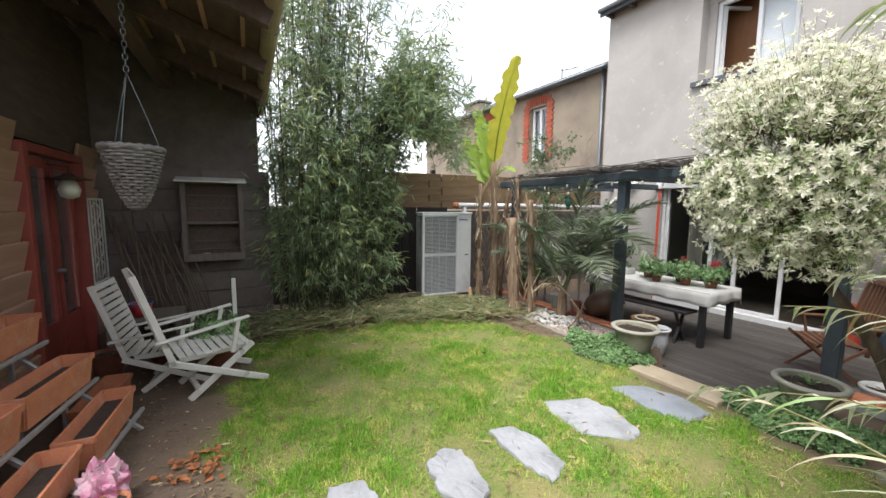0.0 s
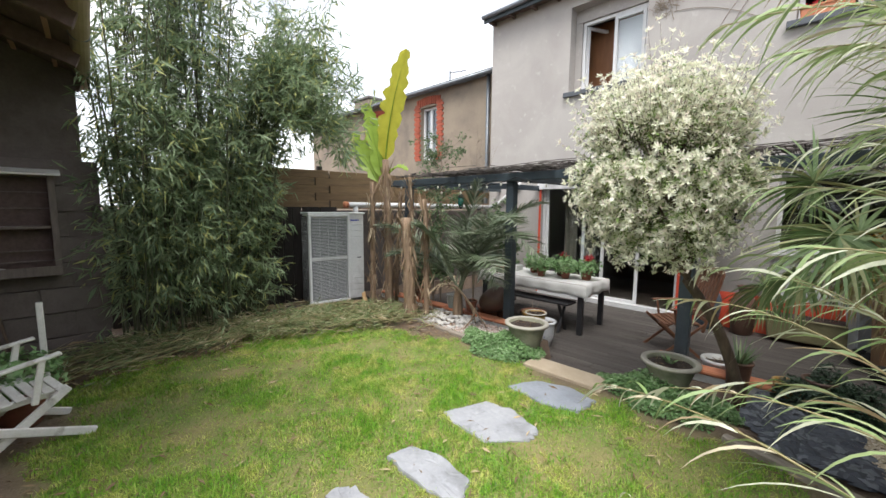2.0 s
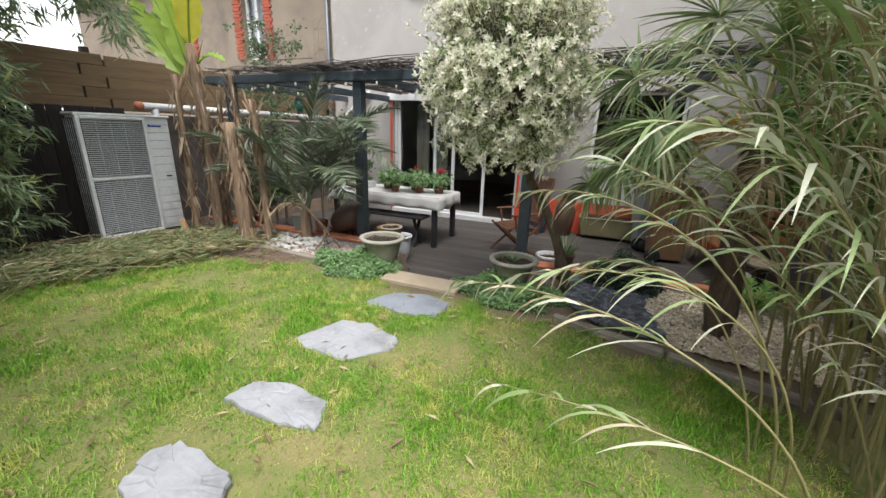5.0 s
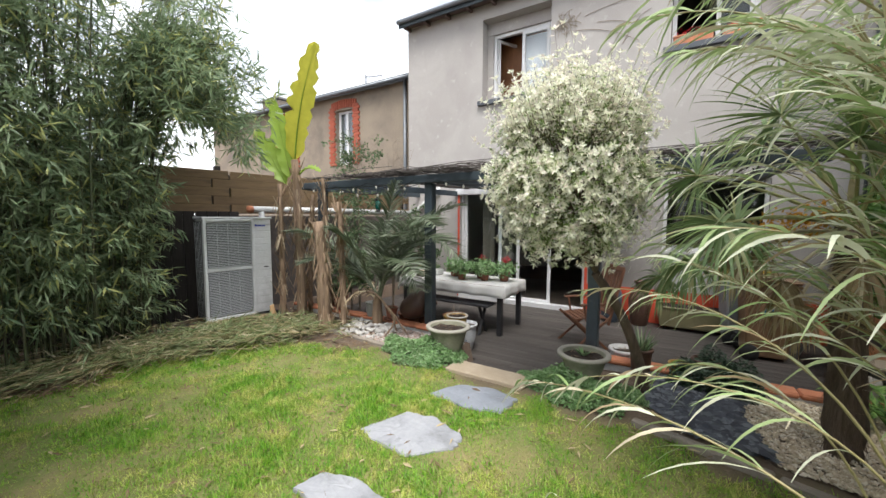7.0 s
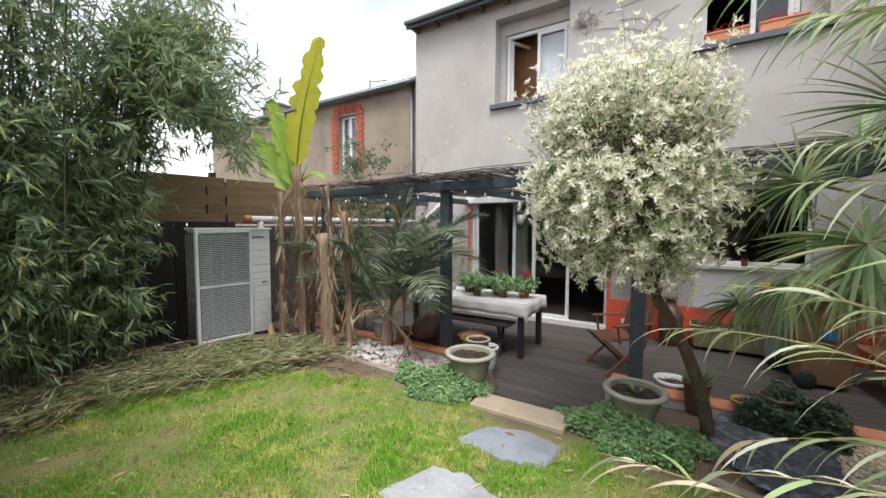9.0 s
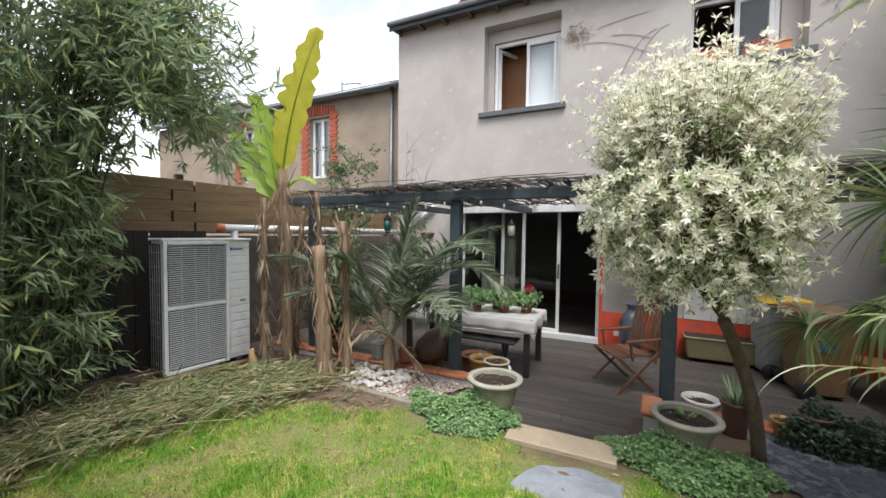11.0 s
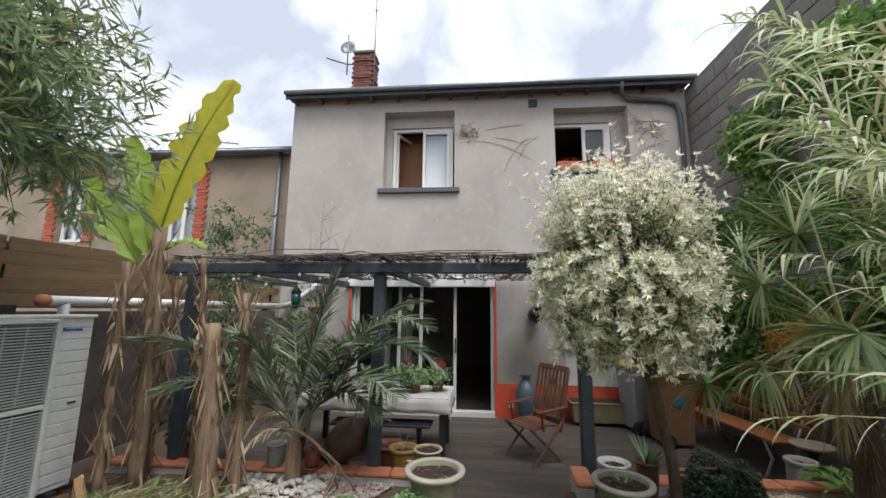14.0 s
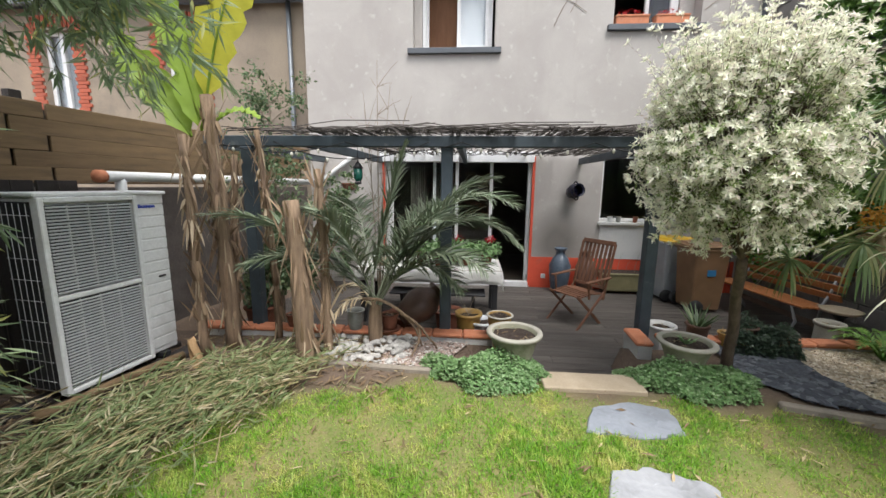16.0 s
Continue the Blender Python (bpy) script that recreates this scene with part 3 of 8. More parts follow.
# painted red base band with its stops at the door and the planter
part("base_band", span_mesh("base_band", (HX - 0.012, 0.0, -0.38), (HX - 0.002, 3.44, 0.32)), RED, house, "orange-red painted base band")
part("white_panel", span_mesh("white_panel", (HX - 0.02, 0.95, 0.322), (HX - 0.002, 2.28, 0.912)), WHITEWALL, house, "white painted panel under the window")
for y in (3.425, 6.035):
    part("door_jamb", span_mesh("door_jamb", (HX - 0.014, y, -0.2), (HX - 0.002, y + 0.045, 2.05)), RED, house, "red painted jamb")

# rooms behind the openings, indoor dimness put into their dark colours
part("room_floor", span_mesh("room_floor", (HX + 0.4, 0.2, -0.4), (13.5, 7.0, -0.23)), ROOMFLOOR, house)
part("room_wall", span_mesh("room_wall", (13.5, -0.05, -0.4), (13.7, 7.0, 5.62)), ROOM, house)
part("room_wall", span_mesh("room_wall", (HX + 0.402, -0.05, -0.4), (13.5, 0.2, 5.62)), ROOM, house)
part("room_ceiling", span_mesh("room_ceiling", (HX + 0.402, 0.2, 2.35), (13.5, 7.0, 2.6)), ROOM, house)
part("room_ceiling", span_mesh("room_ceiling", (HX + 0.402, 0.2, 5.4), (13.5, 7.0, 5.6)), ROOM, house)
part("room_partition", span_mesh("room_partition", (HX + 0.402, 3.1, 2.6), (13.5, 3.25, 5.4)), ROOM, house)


def frame_box(name, x, y0, y1, z0, z1, w, d, material, parent, label=""):
    bm = bmesh.new()
    add_box(bm, (d, w, z1 - z0), (x, y0 + w / 2, (z0 + z1) / 2), None, 0.004)
    add_box(bm, (d, w, z1 - z0), (x, y1 - w / 2, (z0 + z1) / 2), None, 0.004)
    add_box(bm, (d, y1 - y0 - 2 * w, w), (x, (y0 + y1) / 2, z0 + w / 2), None, 0.004)
    add_box(bm, (d, y1 - y0 - 2 * w, w), (x, (y0 + y1) / 2, z1 - w / 2), None, 0.004)
    return part(name, bm, material, parent, label)


def pane(x, y0, y1, z0, z1, parent):
    g = part("pane", span_mesh("pane", (x - 0.004, y0, z0), (x + 0.004, y1, z1)), GLASS, parent)
    g.visible_shadow = False
    return g


# upper window with one leaf ajar and a blind
win = thing("window_1", "white casement window with one leaf ajar", "window", kind="structure")
x = HX + 0.3
FT = 5.11
part("lintel_box", span_mesh("lintel_box", (HX + 0.22, W1[0] + 0.002, FT + 0.002), (HX + 0.398, W1[1] - 0.002, W1[3] - 0.002)), PLASTER, win, "rendered shutter box")
part("reveal", span_mesh("reveal", (HX + 0.23, 5.415, W1[2]), (HX + 0.398, W1[1] - 0.002, FT)), PLASTER, win)
frame_box("window_frame", x, W1[0] + 0.04, 5.41, W1[2] + 0.005, FT, 0.06, 0.07, WHITE, win, "white frame")
frame_box("sash", x - 0.01, W1[0] + 0.102, 4.82, W1[2] + 0.067, FT - 0.062, 0.06, 0.06, WHITE, win)
pane(x, W1[0] + 0.155, 4.765, W1[2] + 0.12, FT - 0.115, win)
part("blind", span_mesh("blind", (x + 0.06, W1[0] + 0.1, W1[2] + 0.08), (x + 0.07, 4.78, FT - 0.12)), BLIND, win, "white roller blind, drawn down")
sw = part("open_sash", frame_box("tmp", 0, -0.55, 0, 0, 1.19, 0.055, 0.05, WHITE, None).data, WHITE, win, "white casement leaf swung inwards")
bpy.data.objects.remove(bpy.data.objects["tmp"])
sw.matrix_basis = Matrix.Translation((x + 0.02, 5.35, W1[2] + 0.065)) @ Matrix.Rotation(radians(62), 4, "Z")
part("wardrobe_panel", span_mesh("wardrobe_panel", (x + 0.42, 4.5, 2.62), (x + 0.47, 5.9, 5.2)), WOODPANEL, house, "orange-brown wooden panel in the room")
part("window_sill", span_mesh("window_sill", (HX - 0.07, W1[0] - 0.10, W1[2] - 0.09), (HX + 0.26, W1[1] + 0.08, W1[2] - 0.002), 0.006), SILL, win, "dark grey painted sill")

win = thing("window_2", "white casement window standing half open", "window", kind="structure")
part("lintel_box", span_mesh("lintel_box", (HX + 0.22, W2[0] + 0.002, FT + 0.002), (HX + 0.398, W2[1] - 0.002, W2[3] - 0.002)), PLASTER, win, "rendered shutter box")
part("reveal", span_mesh("reveal", (HX + 0.23, W2[0] + 0.002, W2[2]), (HX + 0.398, 1.225, FT)), PLASTER, win)
frame_box("window_frame", x, 1.23, W2[1] - 0.004, W2[2] + 0.005, FT, 0.06, 0.07, WHITE, win, "white frame")
frame_box("sash", x - 0.01, 1.292, 1.75, W2[2] + 0.067, FT - 0.062, 0.06, 0.06, WHITE, win)
pane(x, 1.345, 1.695, W2[2] + 0.12, FT - 0.115, win)
part("window_sill", span_mesh("window_sill", (HX - 0.07, W2[0] - 0.08, W2[2] - 0.09), (HX + 0.26, W2[1] + 0.09, W2[2] - 0.002), 0.006), SILL, win, "dark grey painted sill")

win = thing("window_3", "wide dark kitchen window with small things on the sill", "window", kind="structure")
frame_box("window_frame", HX + 0.12, W3[0], W3[1], W3[2] + 0.02, W3[3], 0.05, 0.06, WHITE, win, "white frame")
pane(HX + 0.12, W3[0] + 0.05, W3[1] - 0.05, W3[2] + 0.07, W3[3] - 0.05, win)
part("window_sill", span_mesh("window_sill", (HX - 0.07, W3[0] - 0.03, W3[2] - 0.035), (HX + 0.09, W3[1] + 0.02, W3[2] + 0.012), 0.004), WHITEWALL, win)

# sliding terrace door: one leaf open
door = thing("door_1", "white sliding terrace door standing open", "door", kind="structure")
x = HX + 0.14
frame_box("door_frame", x, DOOR[0], DOOR[1], DOOR[2], DOOR[3], 0.055, 0.12, WHITE, door, "white outer frame")
for i, (a, b, dx) in enumerate(((4.74, 5.97, -0.02), (4.13, 5.2, 0.03))):
    s = frame_box("sliding_leaf", x + dx, a, b, DOOR[2] + 0.06, DOOR[3] - 0.06, 0.055, 0.045, WHITE, door, "white framed glass leaf")
    pane(x + dx, a + 0.05, b - 0.05, DOOR[2] + 0.11, DOOR[3] - 0.11, door)
part("threshold", span_mesh("threshold", (HX - 0.06, DOOR[0], -0.26), (HX + 0.05, DOOR[1], -0.135), 0.004), WHITE, door)
part("handle", span_mesh("handle", (x - 0.06, 4.135, 0.8), (x - 0.02, 4.16, 1.05), 0.005), BLACKMETAL, door, "dark pull handle")
for a, b in ((3.45, 4.68), (4.74, 6.12)):
    part("shutter_box", span_mesh("shutter_box", (HX - 0.05, a, 1.95), (HX + 0.06, b, 2.13), 0.01), WHITE, door, "white roller shutter box")
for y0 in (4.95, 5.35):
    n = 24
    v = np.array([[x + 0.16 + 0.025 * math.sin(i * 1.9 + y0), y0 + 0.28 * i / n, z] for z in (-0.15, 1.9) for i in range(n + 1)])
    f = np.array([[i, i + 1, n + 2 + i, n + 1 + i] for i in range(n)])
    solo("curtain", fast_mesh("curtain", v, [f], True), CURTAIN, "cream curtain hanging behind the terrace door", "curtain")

# roof, eaves, gutter, vent, downpipe
SL = math.tan(radians(27))
rx = HX - 0.22
bm = bmesh.new()
v = [bm.verts.new(p) for p in ((rx, -0.1, 5.66), (rx, 7.46, 5.66), (13.5, 7.46, 5.66 + SL * (13.5 - rx)), (13.5, -0.1, 5.66 + SL * (13.5 - rx)))]
f = bm.faces.new(v)
r = bmesh.ops.extrude_face_region(bm, geom=[f])
bmesh.ops.translate(bm, verts=[e for e in r["geom"] if isinstance(e, bmesh.types.BMVert)], vec=(0, 0, 0.06))
part("roof", bm, SLATE_ROOF, house, "dark slate roof")
part("fascia", span_mesh("fascia", (rx - 0.03, -0.1, 5.56), (rx - 0.002, 7.46, 5.70), 0.004), BLUEGREY, house, "blue-grey eaves board")
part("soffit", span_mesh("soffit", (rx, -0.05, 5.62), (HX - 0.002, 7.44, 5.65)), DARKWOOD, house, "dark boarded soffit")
for i in range(15):
    y = 0.15 + i * 0.51
    part("rafter_end", span_mesh("rafter_end", (rx + 0.02, y, 5.545), (HX - 0.002, y + 0.06, 5.618), 0.004), DARKWOOD, house)
gt = np.linspace(-0.1, 7.46, 3)
part("gutter", tube_mesh("gutter", [(rx - 0.07, y, 5.67) for y in gt], 0.045, 10), ZINC, house, "zinc gutter")
part("downpipe", tube_mesh("downpipe", [(rx - 0.05, 1.16, 5.64), (rx + 0.06, 1.14, 5.50), (HX - 0.06, 1.0, 5.41), (HX - 0.06, 0.4, 5.36), (HX - 0.06, 0.16, 5.28), (HX - 0.06, 0.1, 5.05), (HX - 0.06, 0.1, -0.3)], 0.045, 10), SILL, house, "grey downpipe with an offset bend")
vent = thing("wall_vent", "small dark grille set in the wall under the eaves", "vent", (HX, 2.70, 5.42))
part("frame", box_mesh("frame", (0.02, 0.16, 0.16), (-0.008, 0, 0), None, 0.003), BLACKMETAL, vent)
for i in range(5):
    part("slat", box_mesh("slat", (0.012, 0.13, 0.012), (-0.022, 0, -0.05 + i * 0.025), Matrix.Rotation(0.5, 3, "Y")), SILL, vent)

# brick chimney with dish and mast
chimney = thing("chimney", "red brick chimney stack with bands of white flaunching", "chimney", (10.95, 6.78, 6.65), kind="structure")
chimney.scale = (0.82, 0.82, 1.0)
part("core", span_mesh("core", (-0.28, -0.28, -0.4), (0.28, 0.28, 1.75)), BRICK_CH, chimney)
brick_me = box_mesh("brick", (0.21, 0.1, 0.058), (0, 0, 0), None, 0.004)
brick_me.materials.append(BRICK_CH)
for k in range(24):
    z = 0.05 + k * 0.07
    big = 0.03 if k in (14, 15, 21, 22) else 0.0
    for i in range(3):
        o = -0.2 + i * 0.22 - (0.05 if k % 2 else 0)
        part("brick", brick_me, None, chimney, "", (o + 0.03, -0.26 - big, z))
        part("brick", brick_me, None, chimney, "", pose(-0.26 - big, o + 0.03, z, 0, 0, 90))
part("cap", span_mesh("cap", (-0.36, -0.36, 1.72), (0.36, 0.36, 1.8), 0.02), BLOCK, chimney, "mortar cap")
ant = thing("antenna", "thin aerial mast with a small dish on the chimney", "antenna", (10.75, 6.5, 6.8))
part("mast", tube_mesh("mast", [(0, 0, 0), (0, 0, 3.6)], 0.018, 6), ZINC, ant)
part("mast", tube_mesh("mast", [(0, 0.75, 1.0), (0, 0.75, 2.2)], 0.018, 6), ZINC, ant)
part("arm", tube_mesh("arm", [(-0.1, 1.3, 1.45), (0, 0.75, 1.3), (0, 0.4, 1.3)], 0.02, 6), ZINC, ant)
part("dish", lathe("dish", [(0.01, 0.0), (0.12, 0.015), (0.22, 0.06), (0.215, 0.07), (0.12, 0.03), (0.01, 0.012)], 20), ZINC, ant, "grey dish", pose(0, 0.72, 1.75, 0, -78, 0))
part("finial", lathe("finial", [(0.005, -0.04), (0.04, 0), (0.005, 0.04)], 8), ZINC, ant, "", (0, 0, 2.9))


# ---- the neighbour's house ----
NX = 9.0
nb = thing("neighbour_house", "lower neighbouring house of stained brown render", "house", kind="structure")
NW = [(9.76, 10.42, 2.92, 4.42), (12.3, 12.98, 2.92, 4.42)]
part("wall", wall_mesh("wall", NX, NX + 0.35, 7.40, 17.0, -0.4, 4.81, NW), PLASTER_N, nb)
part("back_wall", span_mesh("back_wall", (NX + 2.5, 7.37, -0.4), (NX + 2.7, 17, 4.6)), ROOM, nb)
bm = bmesh.new()
v = [bm.verts.new(p) for p in ((NX - 0.2, 7.47, 4.82), (NX - 0.2, 17.2, 4.82), (14, 17.2, 4.82 + SL * 0.55 * (14.2 - NX)), (14, 7.47, 4.82 + SL * 0.55 * (14.2 - NX)))]
f = bm.faces.new(v)
r = bmesh.ops.extrude_face_region(bm, geom=[f])
bmesh.ops.translate(bm, verts=[e for e in r["geom"] if isinstance(e, bmesh.types.BMVert)], vec=(0, 0, 0.07))
part("roof", bm, SLATE_ROOF, nb)
part("gutter", tube_mesh("gutter", [(NX - 0.22, y, 4.81) for y in (7.5, 12, 17.2)], 0.05, 8), ZINC, nb)
part("downpipe", tube_mesh("downpipe", [(NX - 0.08, 7.9, z) for z in (4.8, 2, -0.3)], 0.045, 8), ZINC, nb, "zinc downpipe")
bk = box_mesh("brick", (0.04, 0.22, 0.065), (0, 0, 0), None, 0.004)
bk.materials.append(BRICK_RED)
for ya, yb, za, zb in NW:
    w = part("window", frame_box("tmp", NX + 0.15, ya, yb, za, zb, 0.07, 0.07, WHITE, None).data, WHITE, nb, "white casement window")
    bpy.data.objects.remove(bpy.data.objects["tmp"])
    part("mullion", span_mesh("mullion", (NX + 0.11, (ya + yb) / 2 - 0.04, za + 0.07), (NX + 0.18, (ya + yb) / 2 + 0.04, zb - 0.07)), WHITE, w)
    g = part("pane", span_mesh("pane", (NX + 0.145, ya + 0.07, za + 0.07), (NX + 0.152, yb - 0.07, zb - 0.07)), GLASS, w)
    part("curtain", span_mesh("curtain", (NX + 0.24, ya + 0.02, za), (NX + 0.26, yb - 0.02, zb)), BLIND, w)
    for k in range(23):
        z = za + 0.035 + k * 0.07
        for y in (ya - 0.11 - (0.05 if k % 2 else 0), yb + 0.11 + (0.05 if k % 2 else 0)):
            part("brick", bk, None, nb, "", (NX - 0.012, y, z))
    for k in range(11):
        part("brick", bk, None, nb, "", pose(NX - 0.014, ya - 0.12 + k * (yb - ya + 0.24) / 10, zb + 0.12 + 0.05 * math.sin(math.pi * k / 10), 90, 0, 0))
nch = thing("neighbour_chimney", "broad grey rendered chimney stack", "chimney", (11.0, 16.0, 4.5), kind="structure")
part("stack", span_mesh("stack", (-0.3, -0.55, -0.5), (0.3, 0.55, 1.5), 0.03), PLASTER_N, nch)
part("cap", span_mesh("cap", (-0.36, -0.6, 1.5), (0.36, 0.6, 1.6), 0.02), BLOCK, nch)
mast = thing("aerial", "small aerial on a bracket above the neighbouring roof", "antenna", (10.2, 10.4, 5.02))
part("mast", tube_mesh("mast", [(0, 0, -0.1), (0, 0, 0.75)], 0.03, 6), ZINC, mast)
part("boom", tube_mesh("boom", [(0, 0.05, 0.7), (0, -0.65, 0.62)], 0.015, 6), ZINC, mast)
for i in range(4):
    part("element", tube_mesh("element", [(-0.15, -0.1 - i * 0.15, 0.68 - i * 0.015), (0.15, -0.1 - i * 0.15, 0.68 - i * 0.015)], 0.007, 5), ZINC, mast)


# ---- boundary walls and fences ----
def block_wall(name, origin, turn, length, height, material, label, thick=0.2, block=(0.5, 0.25), pieces=True):
    """A wall along its own x, with each block set proud of recessed joints on its front (-y) face."""
    w = thing(name, label, "wall", pose(*origin, 0, 0, turn), kind="structure")
    part("core", span_mesh("core", (0, 0.012, -0.4), (length, thick, height)), material, w)
    if pieces:
        me = box_mesh("block", (block[0] - 0.012, 0.03, block[1] - 0.012), (0, 0, 0), None, 0.004)
        me.materials.append(material)
        for k in range(int(height / block[1])):
            off = block[0] / 2 if k % 2 else 0.0
            for i in range(int((length - off) / block[0])):
                part("block", me, None, w, "", (off + (i + 0.5) * block[0], 0.0, (k + 0.5) * block[1]))
    return w


# tall neighbouring wall of bare blocks beside the terrace (front faces the garden)
block_wall("wall_right", (8.78, -0.05, 0.0), 180, 3.6, 5.6, BLOCK, "tall blind wall of bare grey concrete blocks")
part("core", span_mesh("core", (-3.0, -0.4, -0.4), (5.17, -0.2, 2.3)), BLOCK, bpy.data.objects["wall_right"]).matrix_parent_inverse = bpy.data.objects["wall_right"].matrix_basis.inverted()
# dark block wall at the end of the shed
ang = math.degrees(math.atan(FENCE_SLOPE))
block_wall("wall_left", (-0.9, 7.22, 0.0), 0, 2.5, 2.0, BLOCK_D, "dark block wall at the back of the lean-to")
fence = thing("fence", "boundary fence of dark boards below tan horizontal planks", "fence", kind="structure")
dk = box_mesh("board", (0.14, 0.025, 1.56), (0, 0, 0.78), None, 0.004)
dk.materials.append(FENCE_D)
for i in range(20):
    x = 1.75 + i * 0.15
    part("board", dk, None, fence, "", pose(x, fence_y(x) + (0.012 if i % 2 else 0) - 0.02, 0.0, 0, 0, ang))
low = thing("garden_wall", "low dark block wall carrying the plank fence", "wall", pose(5.06, fence_y(5.06) + 0.03, 0, 0, 0, ang), kind="structure")
part("core", span_mesh("core", (-3.6, 0.03, -0.4), (3.35, 0.18, 1.5)), BLOCK_D, low)
pl = box_mesh("plank", (1.95, 0.028, 0.128), (0, 0, 0), None, 0.004)
pl.materials.append(FENCE)
for k in range(5):
    for i in range(3):
        x = 3.4 + i * 1.96 + (0.0 if k % 2 else 0.25)
        part("plank", pl, None, fence, "", pose(x, fence_y(x) + 0.14, 1.6 + k * 0.1275, 0.6 * (k % 3 - 1), 0.3 * (i - 1), ang))
part("backing", box_mesh("backing", (6.2, 0.02, 0.6), (0, 0, 0)), FENCE_D, fence, "", pose(5.35, fence_y(5.35) + 0.19, 1.83, 0, 0, ang))
for x in (2.6, 4.5, 6.45, 8.3):
    part("post", box_mesh("post", (0.08, 0.08, 2.3), (0, 0, 1.1), None, 0.005), FENCE_D, fence, "", pose(x, fence_y(x) + 0.22, 0, 0, 0, ang))
pipe = thing("white_pipe", "white plastic pipe running along the fence to the house", "pipe")
part("run", tube_mesh("run", [(4.85, fence_y(4.85) - 0.05, 1.60), (6.5, fence_y(6.5) - 0.05, 1.595), (8.28, fence_y(8.28) - 0.12, 1.58)], 0.05, 10), WHITE, pipe)
part("drop", tube_mesh("drop", [(8.28, fence_y(8.28) - 0.12, 1.58), (8.33, 7.1, 1.64), (8.33, 6.5, 2.1)], 0.045, 8), WHITEWALL, pipe, "sloping white coping up the wall")
part("end_cap", lathe("end_cap", [(0.052, 0), (0.056, 0.01), (0.056, 0.07), (0.01, 0.075)], 12), TERRA, pipe, "orange end cap", pose(4.86, fence_y(4.86) - 0.05, 1.6, 0, -90, 0))
part("elbow", tube_mesh("elbow", [(5.0, fence_y(5) - 0.05, 1.58), (5.0, fence_y(5) - 0.05, 1.4), (5.0, fence_y(5) - 0.05, 1.2)], 0.045, 8), WHITE, pipe)
# closing wall behind the camera
solo("wall_back", span_mesh("wall_back", (-3.2, -3.4, -0.4), (9.0, -3.2, 2.2)), BLOCK, "plain garden wall closing the plot", "wall", kind="structure")

# ---- terrace ----
deck = thing("deck", "weathered grey-brown timber deck", "deck", kind="structure")
joist = part("joist", span_mesh("joist", (4.7, 0.1, -0.40), (8.36, 7.2, -0.26)), FENCE_D, deck)
nb_boards = 26
step = (8.35 - 4.68) / nb_boards
bd = box_mesh("board", (step - 0.007, 1.0, 0.03), (0, 0, 0), None, 0.003)
bd.materials.append(DECK)
for i in range(nb_boards):
    x = 4.68 + (i + 0.5) * step
    if x < 5.4:
        a, b = 3.06, 4.06
    else:
        a, b = 0.0, fence_y(x) - 0.2
    cut = a + (b - a) * (0.37 if i % 3 == 0 else 0.61 if i % 3 == 1 else 0.48)
    for ya, yb in (((a, b),) if x < 5.4 else ((a, cut - 0.002), (cut + 0.002, b))):
        o = part("board", bd, None, deck, "", (x, (ya + yb) / 2, DECK_Z - 0.015))
        o.scale = (1, yb - ya, 1)
solo("plank_step", span_mesh("plank_step", (4.43, 3.12, -0.06), (4.69, 3.90, 0.03), 0.008), PLANK, "pale sandstone edging step at the foot of the lawn", "step")

# retaining edges with terracotta copings
cop = box_mesh("coping_tile", (0.16, 0.30, 0.045), (0, 0, 0), None, 0.014)
cop.materials.append(TERRA)


def low_wall(name, x0, y0, x1, y1, z):
    L = math.hypot(x1 - x0, y1 - y0)
    a = math.degrees(math.atan2(-(x1 - x0), y1 - y0))
    w = thing(name, "low rendered retaining edge topped with terracotta tiles", "edging", pose(x0, y0, 0, 0, 0, a), kind="structure")
    part("core", span_mesh("core", (-0.06, 0, -0.4), (0.06, L, z)), WHITEWALL, w)
    n = max(1, round(L / 0.305))
    for i in range(n):
        o = part("coping_tile", cop, None, w, "", pose(0, (i + 0.5) * L / n, z + 0.022, 0, 0, (i % 3 - 1) * 0.8))
        o.scale = (1, L / n / 0.305, 1)


low_wall("terrace_edge", 5.3, 4.25, 5.28, 7.3, 0.06)
low_wall("terrace_edge", 4.72, 4.2, 5.24, 4.2, 0.16)
low_wall("terrace_edge", 5.06, 2.88, 5.44, 2.86, 0.12)
low_wall("terrace_edge", 5.44, 0.0, 5.40, 2.62, 0.06)


# ---- lean-to shed ----
SHED = pose(1.20, 1.72, 0, 0, 0, -3)
shed = thing("shed", "brown clapboard lean-to with a deep overhanging roof", "shed", SHED, kind="structure")
WX = -1.62
DY = -0.35
clap = box_mesh("clapboard", (0.03, 1.0, 0.245), (0, 0, 0), Matrix.Rotation(radians(12), 3, "Y"), 0.003)
clap.materials.append(CLAP)
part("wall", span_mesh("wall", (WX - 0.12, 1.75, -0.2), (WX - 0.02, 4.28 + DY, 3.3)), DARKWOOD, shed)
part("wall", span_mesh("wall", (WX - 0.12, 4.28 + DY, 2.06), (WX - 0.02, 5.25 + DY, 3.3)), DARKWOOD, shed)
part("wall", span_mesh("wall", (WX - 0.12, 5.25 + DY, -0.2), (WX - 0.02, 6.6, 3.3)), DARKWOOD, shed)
for k in range(10):
    z = 0.1 + k * 0.215
    for ya, yb in ((1.75, 4.2 + DY), (5.33 + DY, 6.5)) if z < 2.05 else ((1.75, 6.5),):
        o = part("clapboard", clap, None, shed, "", (WX, (ya + yb) / 2, z))
        o.scale = (1, yb - ya, 1)
